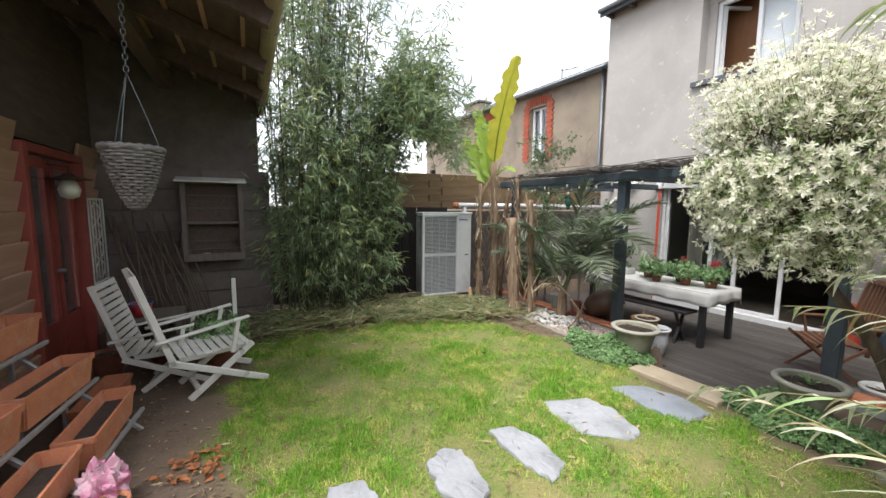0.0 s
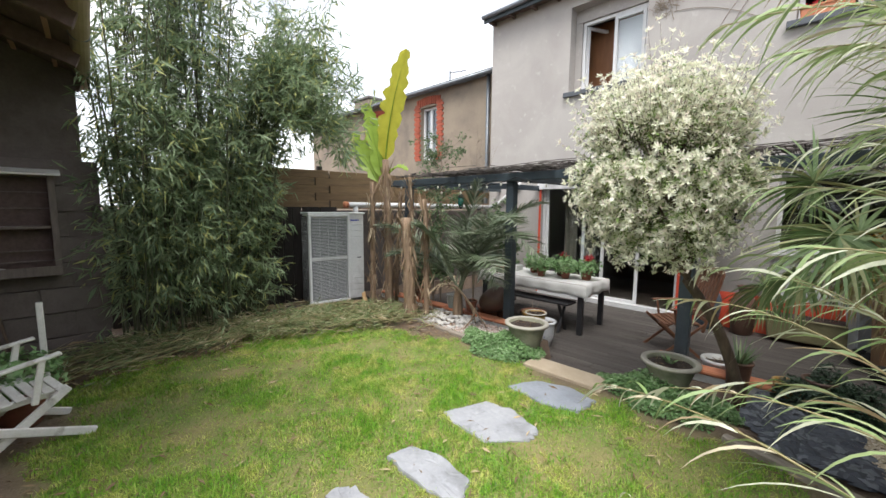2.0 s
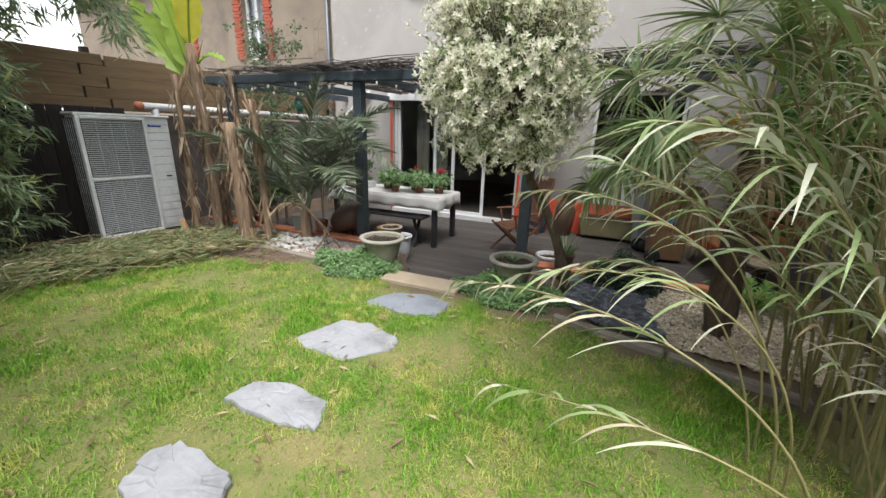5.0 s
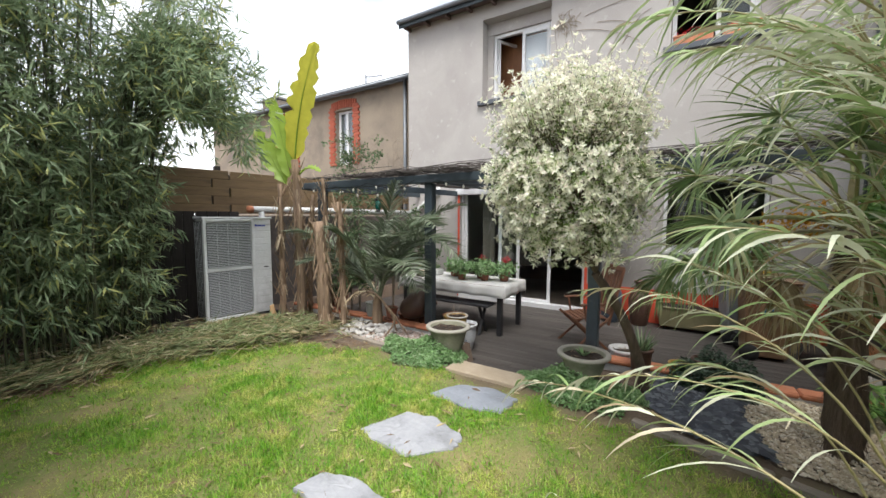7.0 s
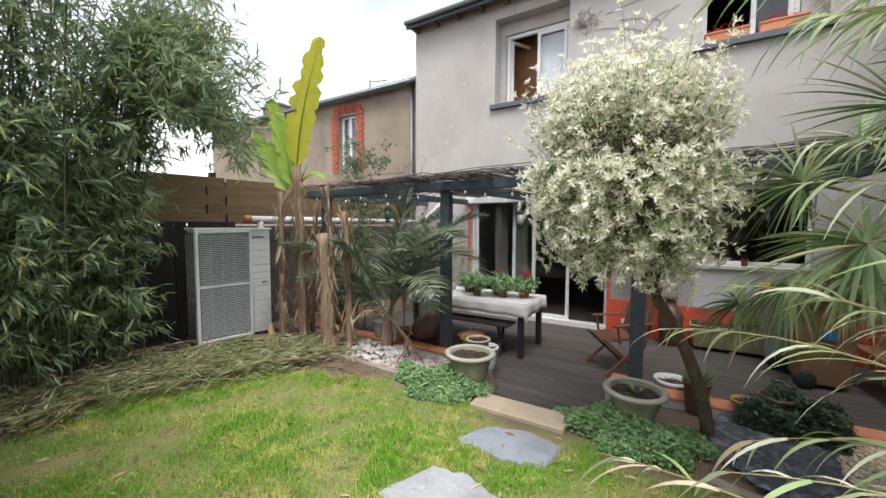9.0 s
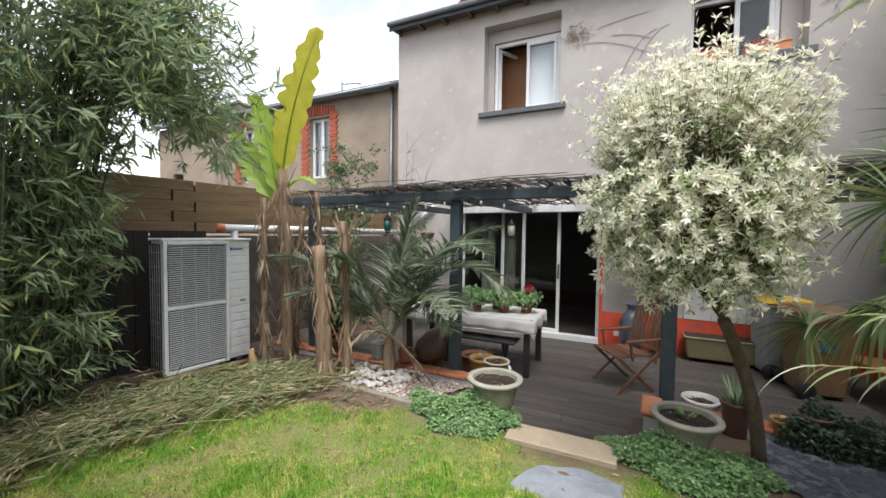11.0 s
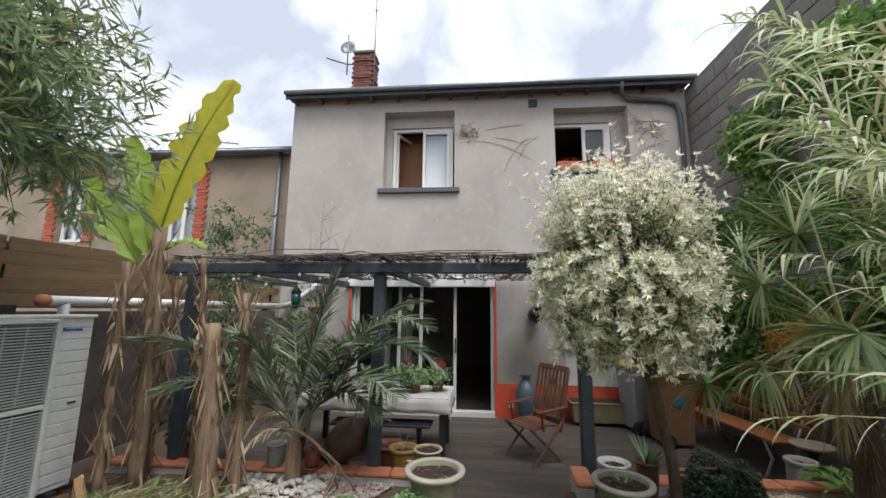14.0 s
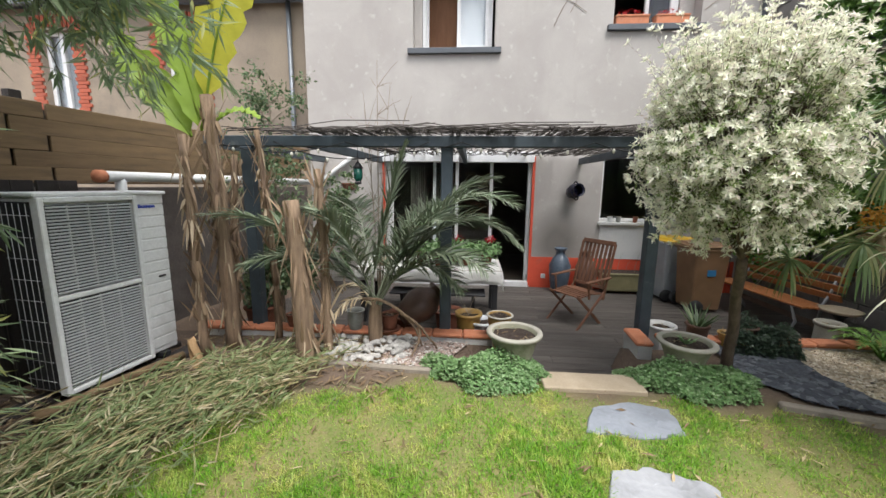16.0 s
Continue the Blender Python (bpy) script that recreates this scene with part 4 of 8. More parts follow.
# roof: rises away from the garden
rs = math.tan(radians(19))
bm = bmesh.new()
v = [bm.verts.new(p) for p in ((0.0, 1.75, 2.86), (0.0, 5.95, 2.86), (-3.2, 5.95, 2.86 + 3.2 * rs), (-3.2, 1.75, 2.86 + 3.2 * rs))]
f = bm.faces.new(v)
r = bmesh.ops.extrude_face_region(bm, geom=[f])
bmesh.ops.translate(bm, verts=[e for e in r["geom"] if isinstance(e, bmesh.types.BMVert)], vec=(0, 0, 0.05))
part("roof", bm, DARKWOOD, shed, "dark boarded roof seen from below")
raft = box_mesh("rafter", (3.3, 0.07, 0.14), (-1.6, 0, 0), None, 0.005)
raft.materials.append(DARKWOOD)
for i in range(5):
    part("rafter", raft, None, shed, "", pose(0.0, 1.85 + i * 0.95, 2.78, 0, 19, 0))
lath = box_mesh("lath", (0.03, 4.15, 0.02), (0, 0, 0))
lath.materials.append(CLAP)
for i in range(12):
    part("lath", lath, None, shed, "", (-0.12 - i * 0.26, 3.85, 2.845 + (0.12 + i * 0.26) * rs))
part("purlin", span_mesh("purlin", (-1.0, 1.75, 2.9), (-0.86, 6.4, 3.04), 0.006), DARKWOOD, shed)
part("end_wall", span_mesh("end_wall", (-3.2, 5.52, 2.0), (0.0, 5.56, 3.9)), BLOCK_D, shed)
part("end_wall", span_mesh("end_wall", (-3.2, 5.5, -0.2), (WX - 0.1, 5.56, 2.0)), BLOCK_D, shed)
part("back_wall", span_mesh("back_wall", (-3.3, 1.75, -0.2), (-3.2, 6.6, 4.2)), DARKWOOD, shed)
bm = bmesh.new()
hv = [[bm.verts.new((0.06 + 0.055 * math.cos(a), y, 2.86 + 0.055 * math.sin(a))) for a in [math.pi + math.pi * j / 8 for j in range(9)]] for y in (1.7, 6.0)]
for j in range(8):
    bm.faces.new((hv[0][j], hv[0][j + 1], hv[1][j + 1], hv[1][j]))
g = part("gutter", bm, PLANK, shed, "pale half-round gutter")
md = g.modifiers.new("thick", "SOLIDIFY")
md.thickness = 0.006
for i in range(4):
    part("gutter_bracket", tube_mesh("gutter_bracket", [(0.06 + 0.062 * math.cos(a), 2.0 + i * 1.15, 2.86 + 0.062 * math.sin(a)) for a in [math.pi + math.pi * j / 6 for j in range(7)]], 0.008, 5), ZINC, shed)
# door of the shed
sd = thing("door_2", "dark red glazed shed door", "door", SHED, kind="structure")
bm = bmesh.new()
for y in (4.22 + DY, 5.27 + DY):
    add_box(bm, (0.1, 0.07, 2.05), (WX + 0.01, y, 1.0), None, 0.004)
add_box(bm, (0.1, 0.98, 0.07), (WX + 0.01, 4.745 + DY, 1.99), None, 0.004)
part("door_frame", bm, REDWOOD, sd)
for a in (4.27 + DY, 4.76 + DY):
    bm = bmesh.new()
    for y in (a + 0.04, a + 0.43):
        add_box(bm, (0.045, 0.08, 1.9), (WX - 0.03, y, 0.98), None, 0.003)
    for z, hh in ((0.3, 0.55), (1.9, 0.08)):
        add_box(bm, (0.04, 0.31, hh), (WX - 0.03, a + 0.235, z), None, 0.003)
    leaf = part("leaf", bm, REDWOOD, sd, "dark red door leaf")
    part("pane", span_mesh("pane", (WX - 0.034, a + 0.08, 0.575), (WX - 0.028, a + 0.39, 1.86)), GLASS, leaf)
part("handle", lathe("handle", [(0.008, 0), (0.02, 0.02), (0.02, 0.05), (0.005, 0.06)], 10), ZINC, sd, "", pose(WX + 0.0, 4.7 + DY, 1.0, 0, 90, 0))

# ---- plants ----
def rand_dirs(n, up=0.0):
    d = unit(rng.normal(size=(n, 3)))
    d[:, 2] += up
    return unit(d)


def bezier(p0, p1, p2, n):
    t = np.linspace(0, 1, n)[:, None]
    p0, p1, p2 = (np.asarray(p, float) for p in (p0, p1, p2))
    return (1 - t) ** 2 * p0 + 2 * t * (1 - t) * p1 + t * t * p2


# bamboo thicket at the back
def bamboo():
    b = thing("bamboo_thicket", "tall dense bamboo thicket with slender dark culms", "bamboo")
    lv = Heap()
    P, D = [], []
    count = 84
    for i in range(count + 34):
        x = 1.72 + 1.53 * (min(i, count - 1) + rng.random()) / count
        y = rng.uniform(6.95, 7.7) - 0.1 * (x - 1.5) if x < 2.7 else rng.uniform(7.25, 7.75)
        h = rng.uniform(3.8, 6.4) * (1.0 if x < 2.7 else 0.8)
        lean = np.array([rng.normal(0.05, 0.3) + (0.45 if x > 2.7 else 0.0), rng.normal(-0.45, 0.3) if x < 2.7 else rng.normal(-0.12, 0.2), 0])
        top = np.array([x, y, 0]) + lean * h / 4 + np.array([0, 0, h])
        line = bezier((x, y, -0.02), (x, y, h * 0.6), top, 12)
        if i >= count:
            x = rng.uniform(2.85, 3.3)
            h = 3.6
            line = bezier((x, y, -0.02), (x + 0.1, y - 0.1, rng.uniform(3.6, 4.8)), (rng.uniform(3.25, 4.1), rng.uniform(5.9, 6.7), rng.uniform(2.2, 3.6)) if i < count + 16 else (rng.uniform(3.7, 4.6), rng.uniform(6.6, 7.3), rng.uniform(2.1, 3.3)), 12)
        r = rng.uniform(0.007, 0.014)
        culm = Heap()
        culm.add(*tube(line, np.linspace(r, 0.0025, 12), 5, False))
        for k in range(int(h * 11)):
            t = rng.uniform(0.09 if i < count else 0.55, 1.0)
            j = min(int(t * 11), 10)
            q = line[j] + (line[j + 1] - line[j]) * rng.random()
            d = rand_dirs(1, 0.25)[0]
            d[1] -= 0.3
            bl = rng.uniform(0.15, 0.5) * (1.15 - 0.55 * t)
            tw = bezier(q, q + d * bl * 0.6 + [0, 0, 0.05], q + d * bl + [0, 0, -0.1 * bl], 4)
            culm.add(*tube(tw, [0.0025, 0.002, 0.0015, 0.001], 3, False))
            m = rng.integers(9, 15) if q[2] < 2.6 else rng.integers(5, 10) if q[2] < 3.6 else rng.integers(4, 7)
            f = rng.uniform(0.4, 1.05, m)[:, None]
            P.append(q + (tw[-1] - q) * f + rng.normal(0, 0.016, (m, 3)))
            D.append(d * 0.6 + rng.normal(0, 0.5, (m, 3)) + [0, -0.1, -0.5])
        part("culm", culm.mesh("culm", True), CULM, b)
    P, D = np.concatenate(P), np.concatenate(D)
    n = len(P)
    lv.add(*leaves(P, D, rand_dirs(n, 0.8), rng.uniform(0.10, 0.18, n), rng.uniform(0.015, 0.024, n), 0.1))
    o = part("foliage", lv.mesh("foliage"), LEAF_BAMBOO, b, "narrow drooping green leaves")
    o["kind"] = "stuff"


bamboo()


# round-headed cream willow standard
def willow(base=(4.97, 2.22, -0.02), head=(4.37, 2.76, 1.80), radius=(0.59, 0.59, 0.65)):
    w = thing("willow_tree", "round-headed dwarf willow standard with cream-white leaves", "tree", base)
    base, head, radius = np.array(base), np.array(head), np.array(radius)
    fork = np.array([head[0] + 0.11, head[1] - 0.2, 1.06])
    trunk = bezier(base, base + [-0.1, 0.06, 0.55], fork, 10) - base
    trunk[:, 0] += 0.012 * np.sin(np.arange(10) * 1.3)
    part("trunk", tube_mesh("trunk", trunk, np.linspace(0.046, 0.034, 10), 10), BARK, w, "slim brown trunk")
    limbs, P, D, G = Heap(), [], [], []
    for i in range(60):
        d = rand_dirs(1, 0.35)[0]
        tip = head + d * radius * 0.7
        line = bezier(fork, (fork + tip) / 2 + [0, 0, 0.1], tip, 6) - base
        limbs.add(*tube(line, np.linspace(0.013, 0.004, 6), 5, False))
    for i in range(2350):
        d = rand_dirs(1)[0]
        up = d[2] > 0.25
        if d[2] < -0.1 and rng.random() < 0.36 - 0.35 * d[2] * math.sin(4 * d[0] + 3 * d[1]) ** 2:
            continue
        a = head + d * radius * rng.uniform(0.45, 0.80)
        out = unit(d * 0.8 + [0, 0, 0.6 if up else 0.1] + rng.normal(0, 0.28, 3))
        spike = d[2] > 0.45 and rng.random() < 0.2
        ln = rng.uniform(0.16, 0.30) * (rng.uniform(1.0, 1.5) if d[2] > 0.5 else 1.1 if up else 0.8) * (1.35 if spike else 1.0)
        lump = 1 + 0.08 * math.sin(5 * d[0] + 3) * math.cos(4 * d[1] + 6 * d[2])
        line = bezier(a, a + out * ln * 0.5, a + out * ln * lump + [0, 0, 0.03 if up else -0.06], 5)
        limbs.add(*tube(line - base, np.linspace(0.0022, 0.0008, 5), 3, False))
        m = 15
        t = np.linspace(0.05, 1.0, m)
        q = line[0] + (line[-1] - line[0]) * t[:, None]
        P.append(q)
        D.append(unit(rng.normal(0, 1, (m, 3))) * 0.85 + out * 0.75)
        G.append(t * 0.75 + rng.normal(0, 0.16, m) + (0.12 if up else -0.08))
        for k in (4, 3, 2):
            m = 8 if k == 4 else 6
            ph = np.arange(m) * 2.4 + rng.uniform(0, 6)
            s1 = unit(np.cross(out, [0.3, 0.1, 1.0]))
            s2 = np.cross(out, s1)
            P.append(np.repeat(line[k][None], m, 0) - out * rng.uniform(0, 0.012, (m, 1)))
            D.append(s1 * np.cos(ph)[:, None] + s2 * np.sin(ph)[:, None] + out * rng.uniform(0.25, 0.8, (m, 1)))
            G.append(np.full(m, 0.9 if k == 4 else 0.42) + rng.normal(0, 0.15, m))
    P, D, G = np.concatenate(P) - base, np.concatenate(D), np.concatenate(G)
    part("branchwork", limbs.mesh("branchwork", True), BARK, w, "thin twigs")
    for sel, material, lab in ((G > 0.36, LEAF_WILLOW_W, "cream-white young leaves"), (G <= 0.36, LEAF_WILLOW_G, "pale green older leaves")):
        n = int(sel.sum())
        h = Heap()
        h.add(*leaves(P[sel], D[sel], rand_dirs(n, 0.3) + unit(P[sel] - (head - base)) * 0.8, rng.uniform(0.026, 0.050, n), rng.uniform(0.009, 0.0145, n), 0.14))
        part("crown", h.mesh("crown"), material, w, lab)


willow()


# lawn
def lawn():
    n = 330000
    x, y = rng.uniform(0.8, 4.6, n), rng.uniform(0.9, 6.8, n)
    near = rng.random(n)
    pt = patchiness(x, y)
    keep = (lawn_cover(x, y) > 0.5) & (near < np.clip(0.05 + 1.25 * pt, 0.16, 1))
    for poly in SLABS:
        c = np.mean(poly, axis=0)
        grown = [tuple(c + (np.array(q) - c) * 0.97) for q in poly]
        keep &= ~inside(grown, x, y)
    x, y, pt = x[keep], y[keep], pt[keep]
    m = len(x)
    d = rng.normal(0, 0.45, (m, 3))
    d[:, 2] = 1
    L = rng.uniform(0.02, 0.06, m) * (0.35 + 1.1 * np.clip(pt, 0, 1))
    v, f = ribbons(np.stack([x, y, ripple(x, y) - 0.004], 1), d, L, rng.uniform(0.0025, 0.0045, m), rng.uniform(0.2, 1.6, m), 2)
    solo("grass", fast_mesh("grass", v, [f]), GRASS, "short patchy lawn grass with yellowed spots", "grass", kind="stuff")
    n = 420
    x, y = rng.uniform(1.0, 4.5, n), rng.uniform(1.6, 6.6, n)
    a = rng.uniform(0, 6.28, n)
    d = np.stack([np.cos(a), np.sin(a), rng.normal(0.05, 0.1, n)], 1)
    v, f = leaves(np.stack([x, y, ripple(x, y) + 0.022], 1), d, np.array([0, 0, 1.0]) + rng.normal(0, 0.3, (n, 3)), rng.uniform(0.04, 0.11, n), rng.uniform(0.009, 0.02, n), 0.2)
    solo("fallen_leaves", fast_mesh("fallen_leaves", v, [f]), LITTER, "dry bamboo leaves strewn over the lawn", "leaves", kind="stuff")


# stepping stones
SLABS = [
    [(3.94, 3.77), (4.21, 3.65), (4.31, 3.36), (4.24, 3.11), (3.97, 3.14), (3.90, 3.42)],
    [(3.23, 3.91), (3.60, 3.77), (3.65, 3.54), (3.53, 3.26), (3.40, 3.25), (3.17, 3.46), (3.18, 3.66)],
    [(2.62, 3.80), (2.79, 3.77), (2.86, 3.58), (2.82, 3.28), (2.64, 3.22), (2.60, 3.45)],
    [(2.08, 3.71), (2.23, 3.79), (2.34, 3.72), (2.31, 3.37), (2.22, 3.30), (2.11, 3.32), (2.04, 3.48)],
    [(1.52, 3.80), (1.70, 3.76), (1.74, 3.60), (1.66, 3.35), (1.50, 3.34), (1.42, 3.55)],
]


def slab(outline, material=SLATE):
    c = np.mean(outline, axis=0)
    ring = []
    k = len(outline)
    for i in range(k):
        a, b = np.array(outline[i]), np.array(outline[(i + 1) % k])
        for t in (0, 0.2, 0.4, 0.6, 0.8):
            q = a + (b - a) * t
            ring.append(q + (rng.normal(0, 0.008, 2) if t else 0) - c)
    bm = bmesh.new()
    lo = [bm.verts.new((q[0] * 1.0, q[1] * 1.0, -0.04)) for q in ring]
    mid = [bm.verts.new((q[0] * 1.0, q[1] * 1.0, 0.014 + rng.normal(0, 0.002))) for q in ring]
    hi = [bm.verts.new((q[0] * 0.97, q[1] * 0.97, 0.024 + rng.normal(0, 0.0015))) for q in ring]
    inner = [bm.verts.new((q[0] * 0.5, q[1] * 0.5, 0.027 + rng.normal(0, 0.002))) for q in ring]
    n = len(ring)
    for a, b in ((lo, mid), (mid, hi), (hi, inner)):
        for j in range(n):
            bm.faces.new((a[j], a[(j + 1) % n], b[(j + 1) % n], b[j]))
    bm.faces.new(inner)
    bm.faces.new(lo[::-1])
    solo("stepping_stone", bm_mesh("stepping_stone", bm), material, "flat grey slate stepping stone sunk in the lawn" if material is SLATE else "darker blue-grey slate stepping stone beside the step", "stone", (c[0], c[1], 0), "stepping stones across the lawn")


SLABS = [[(x - 0.02, y - (0.04 if k == 0 else 0.075)) for x, y in poly] for k, poly in enumerate(SLABS)]
for k, s in enumerate(SLABS):
    slab(s, SLATE if k else SLATE_BLUE)
lawn()


# ground cover round the pots
def ground_cover(name, label, cx, cy, rx, ry, height, count, material, size=(0.018, 0.034), z=0.0):
    a, r = rng.uniform(0, 6.28, count), np.sqrt(rng.random(count))
    ex = 1 + 0.18 * np.sin(3 * a + cx * 5) + 0.1 * np.sin(7 * a)
    x, y = cx + rx * r * ex * np.cos(a), cy + ry * r * ex * np.sin(a)
    dome = height * np.sqrt(np.clip(1 - r ** 2, 0, 1)) * (0.75 + 0.35 * np.sin(11 * x) * np.cos(9 * y))
    zz = z + dome * rng.uniform(0.5, 1.05, count)
    d = rng.normal(0, 1, (count, 3))
    d[:, 2] *= 0.35
    h = Heap()
    h.add(*leaves(np.stack([x, y, zz], 1), d, np.array([0, 0, 1.0]) + rng.normal(0, 0.5, (count, 3)), rng.uniform(*size, count), rng.uniform(size[0] * 0.7, size[1] * 0.8, count), 0.15))
    k = count // 8
    stem = np.stack([x[:k], y[:k], np.full(k, z - 0.01)], 1)
    up = rng.normal(0, 0.2, (k, 3))
    up[:, 2] = 1
    h.add(*ribbons(stem, up, np.maximum(zz[:k] - z, 0.01), 0.003, 0.1, 1))
    solo(name, h.mesh(name), material, label, "plant", kind="stuff")


ground_cover("mint_patch", "low green mint spilling round the pot onto the lawn", 4.60, 4.32, 0.27, 0.50, 0.24, 9000, LEAF_MINT)
ground_cover("mint_patch", "low green mint spilling round the pot onto the lawn", 4.62, 2.68, 0.26, 0.50, 0.22, 9000, LEAF_MINT)
ground_cover("dark_shrub", "low dark evergreen shrub behind the willow trunk", 5.32, 1.72, 0.26, 0.30, 0.42, 5000, LEAF_DARK, (0.02, 0.04))


# feathery palm beside the pebble bed
def pinnate_frond(h, base, tip, sag, leaflet, pairs, stiff=0.35):
    base, tip = np.array(base, float), np.array(tip, float)
    ctrl = (base + tip) / 2 + [0, 0, sag]
    line = bezier(base, ctrl, tip, 24)
    h.add(*tube(line, np.linspace(0.011, 0.002, 24), 5, False))
    t = np.linspace(0.16, 0.99, pairs)
    idx = np.minimum((t * 23).astype(int), 22)
    q = line[idx] + (line[idx + 1] - line[idx]) * (t * 23 - idx)[:, None]
    axis = unit(line[idx + 1] - line[idx])
    side = unit(np.cross(axis, [0, 0, 1.0]))
    ln = leaflet * np.sin(np.pi * np.clip(0.12 + 0.86 * t, 0, 1)) ** 0.6
    for s in (1, -1):
        d = axis * 0.65 + side * s * 0.8 + np.array([0, 0, 0.35]) + rng.normal(0, 0.1, (pairs, 3))
        h.add(*ribbons(q, d, ln * rng.uniform(0.85, 1.1, pairs), 0.017, stiff + rng.random(pairs) * 0.4, 3, rng.normal(0, 0.5, pairs)))


def feather_palm(at=(5.12, 5.40, -0.12)):
    p = thing("feather_palm", "young date palm with arching grey-green fronds", "palm", at)
    part("stem", lathe("stem", [(0.05, -0.02), (0.065, 0.05), (0.07, 0.3), (0.06, 0.46), (0.035, 0.56), (0.01, 0.6)], 14), DEADSTEM, p, "fibrous stub of trunk")
    tips = [(-0.48, -1.25, 1.52, 0.85), (-0.55, -1.05, 1.0, 0.6), (-0.15, -1.35, 1.15, 0.95), (0.3, -1.15, 1.75, 0.6), (-0.2, -0.85, 0.75, 0.6), (-0.3, 1.45, 1.4, 0.5), (-0.35, 1.1, 0.95, 0.5),
            (0.6, 0.4, 1.5, 0.5), (-0.5, -0.7, 1.4, 0.5), (0.05, -0.3, 2.05, 0.2), (0.6, -0.6, 1.5, 0.5), (-0.5, 0.35, 1.45, 0.4)]
    for x, y, z, sag in tips:
        live = Heap()
        pinnate_frond(live, (rng.normal(0, 0.03), rng.normal(0, 0.03), 0.54), (x, y, z), sag, 0.42, 72)
        part("frond", live.mesh("frond"), LEAF_PALM, p, "arching grey-green frond")
    for x, y, z, sag in ((0.3, 0.5, 0.5, 0.4), (-0.25, 0.35, 0.45, 0.3)):
        dry = Heap()
        pinnate_frond(dry, (0, 0, 0.5), (x, y, z), sag, 0.16, 16, 0.9)
        part("dead_frond", dry.mesh("dead_frond"), LEAF_DRY, p, "dried hanging frond")


feather_palm()
stalks = thing("dead_stalk", "bent brown dead palm stalks lying over the pebbles", "stalk")
for a, b, c in (((5.02, 5.48, 0.50), (4.90, 5.05, 0.55), (4.93, 4.92, 0.10)), ((4.95, 5.12, 0.40), (4.86, 4.93, 0.35), (4.98, 4.78, 0.06)), ((4.93, 4.95, 0.28), (4.92, 4.9, 0.2), (4.80, 5.0, 0.05))):
    part("stalk", tube_mesh("stalk", bezier(a, b, c, 12) + rng.normal(0, 0.004, (12, 3)), np.linspace(0.016, 0.009, 12), 7), DEADSTEM, stalks)


# banana: cut stems and the one yellow crown
def stem_mesh(pts, r0, r1):
    n = len(pts)
    rad = np.linspace(r0, r1, n) * (1 + rng.normal(0, 0.07, n))
    v, f = tube(pts, rad, 12)
    v = v + rng.normal(0, 0.004, v.shape)
    return fast_mesh("stem", v, f, True)


SHEATH = foliage("banana_sheath", (0.36, 0.25, 0.155), (0.20, 0.13, 0.08), (0.48, 0.38, 0.26), 0.25, 0.75, 0.15)


def banana_leaf(base, tip, bulge, width, material, parent, label, twist=0.0, lobes=9, face=(0, 0, 1.0)):
    base, tip = np.array(base, float), np.array(tip, float)
    n = 26
    line = bezier(base, (base + tip) / 2 + np.array(bulge, float), tip, n)
    ax = unit(np.gradient(line, axis=0))
    s = unit(np.cross(ax, np.array(face, float)))
    u = np.cross(s, ax)
    t = np.linspace(0, 1, n)
    w = width * np.sin(np.pi * np.clip(t * 0.92 + 0.04, 0, 1)) ** 0.55
    w[:3] *= (0.15, 0.4, 0.8)
    ang = twist * (t - 0.5)
    s = s * np.cos(ang)[:, None] + u * np.sin(ang)[:, None]
    u = np.cross(s, ax)
    tear = [np.clip(rng.normal(0.12, 0.22, n), 0, 0.6) + 0.12 * (0.5 + 0.5 * np.sin(t * lobes * 6.28 + q)) for q in (0, 2)]
    rows = []
    for k in range(-4, 5):
        e = k / 4
        ragged = 1 - (abs(e) >= 0.75) * tear[0 if e > 0 else 1] * (t > 0.15)
        rows.append(line + s * (w * e * ragged)[:, None] + u * (0.10 * width * e * e + 0.012 * np.sin(t * 44 + k * 0.7) * abs(e))[:, None])
    v = np.stack(rows, 1).reshape(-1, 3)
    f = np.array([[i * 9 + j, i * 9 + j + 1, (i + 1) * 9 + j + 1, (i + 1) * 9 + j] for i in range(n - 1) for j in range(8)])
    lf = part("leaf", fast_mesh("leaf", v, [f], True), material, parent, label)
    part("midrib", tube_mesh("midrib", line - u * 0.004, np.linspace(0.014, 0.003, n), 6), LEAF_BANANA_G, lf)


def banana(at, stems, leafy):
    b = thing("banana_plant", "banana clump with dry cut stems and a few yellow leaves" if leafy else "dry cut banana stem wrapped in peeling sheaths", "banana", at, "" if leafy else "cut banana stems")
    for (x, y, h, lx, ly, r) in stems:
        pts = bezier((x, y, -0.03), (x, y, h * 0.5), (x + lx, y + ly, h), 12)
        s = part("stem", stem_mesh(pts, r, r * 0.72), DEADSTEM, b)
        hp = Heap()
        m = 110
        t = rng.uniform(0.05, 1.0, m) ** 0.75
        q = pts[np.minimum((t * 11).astype(int), 11)]
        a = rng.uniform(0, 6.28, m)
        o = np.stack([np.cos(a), np.sin(a), np.zeros(m)], 1)
        hp.add(*ribbons(q + o * r * 0.85, o * 0.24 + np.array([0, 0, 0.6]) * rng.choice([-1, 1], m, p=[0.6, 0.4])[:, None] + rng.normal(0, 0.06, (m, 3)), rng.uniform(0.08, 0.30, m), rng.uniform(0.008, 0.032, m), rng.uniform(0.05, 0.5, m), 4, rng.normal(0, 0.8, m)))
        part("peeling_sheath", hp.mesh("peeling_sheath"), SHEATH, s, "torn papery sheaths")["kind"] = "stuff"
    return b


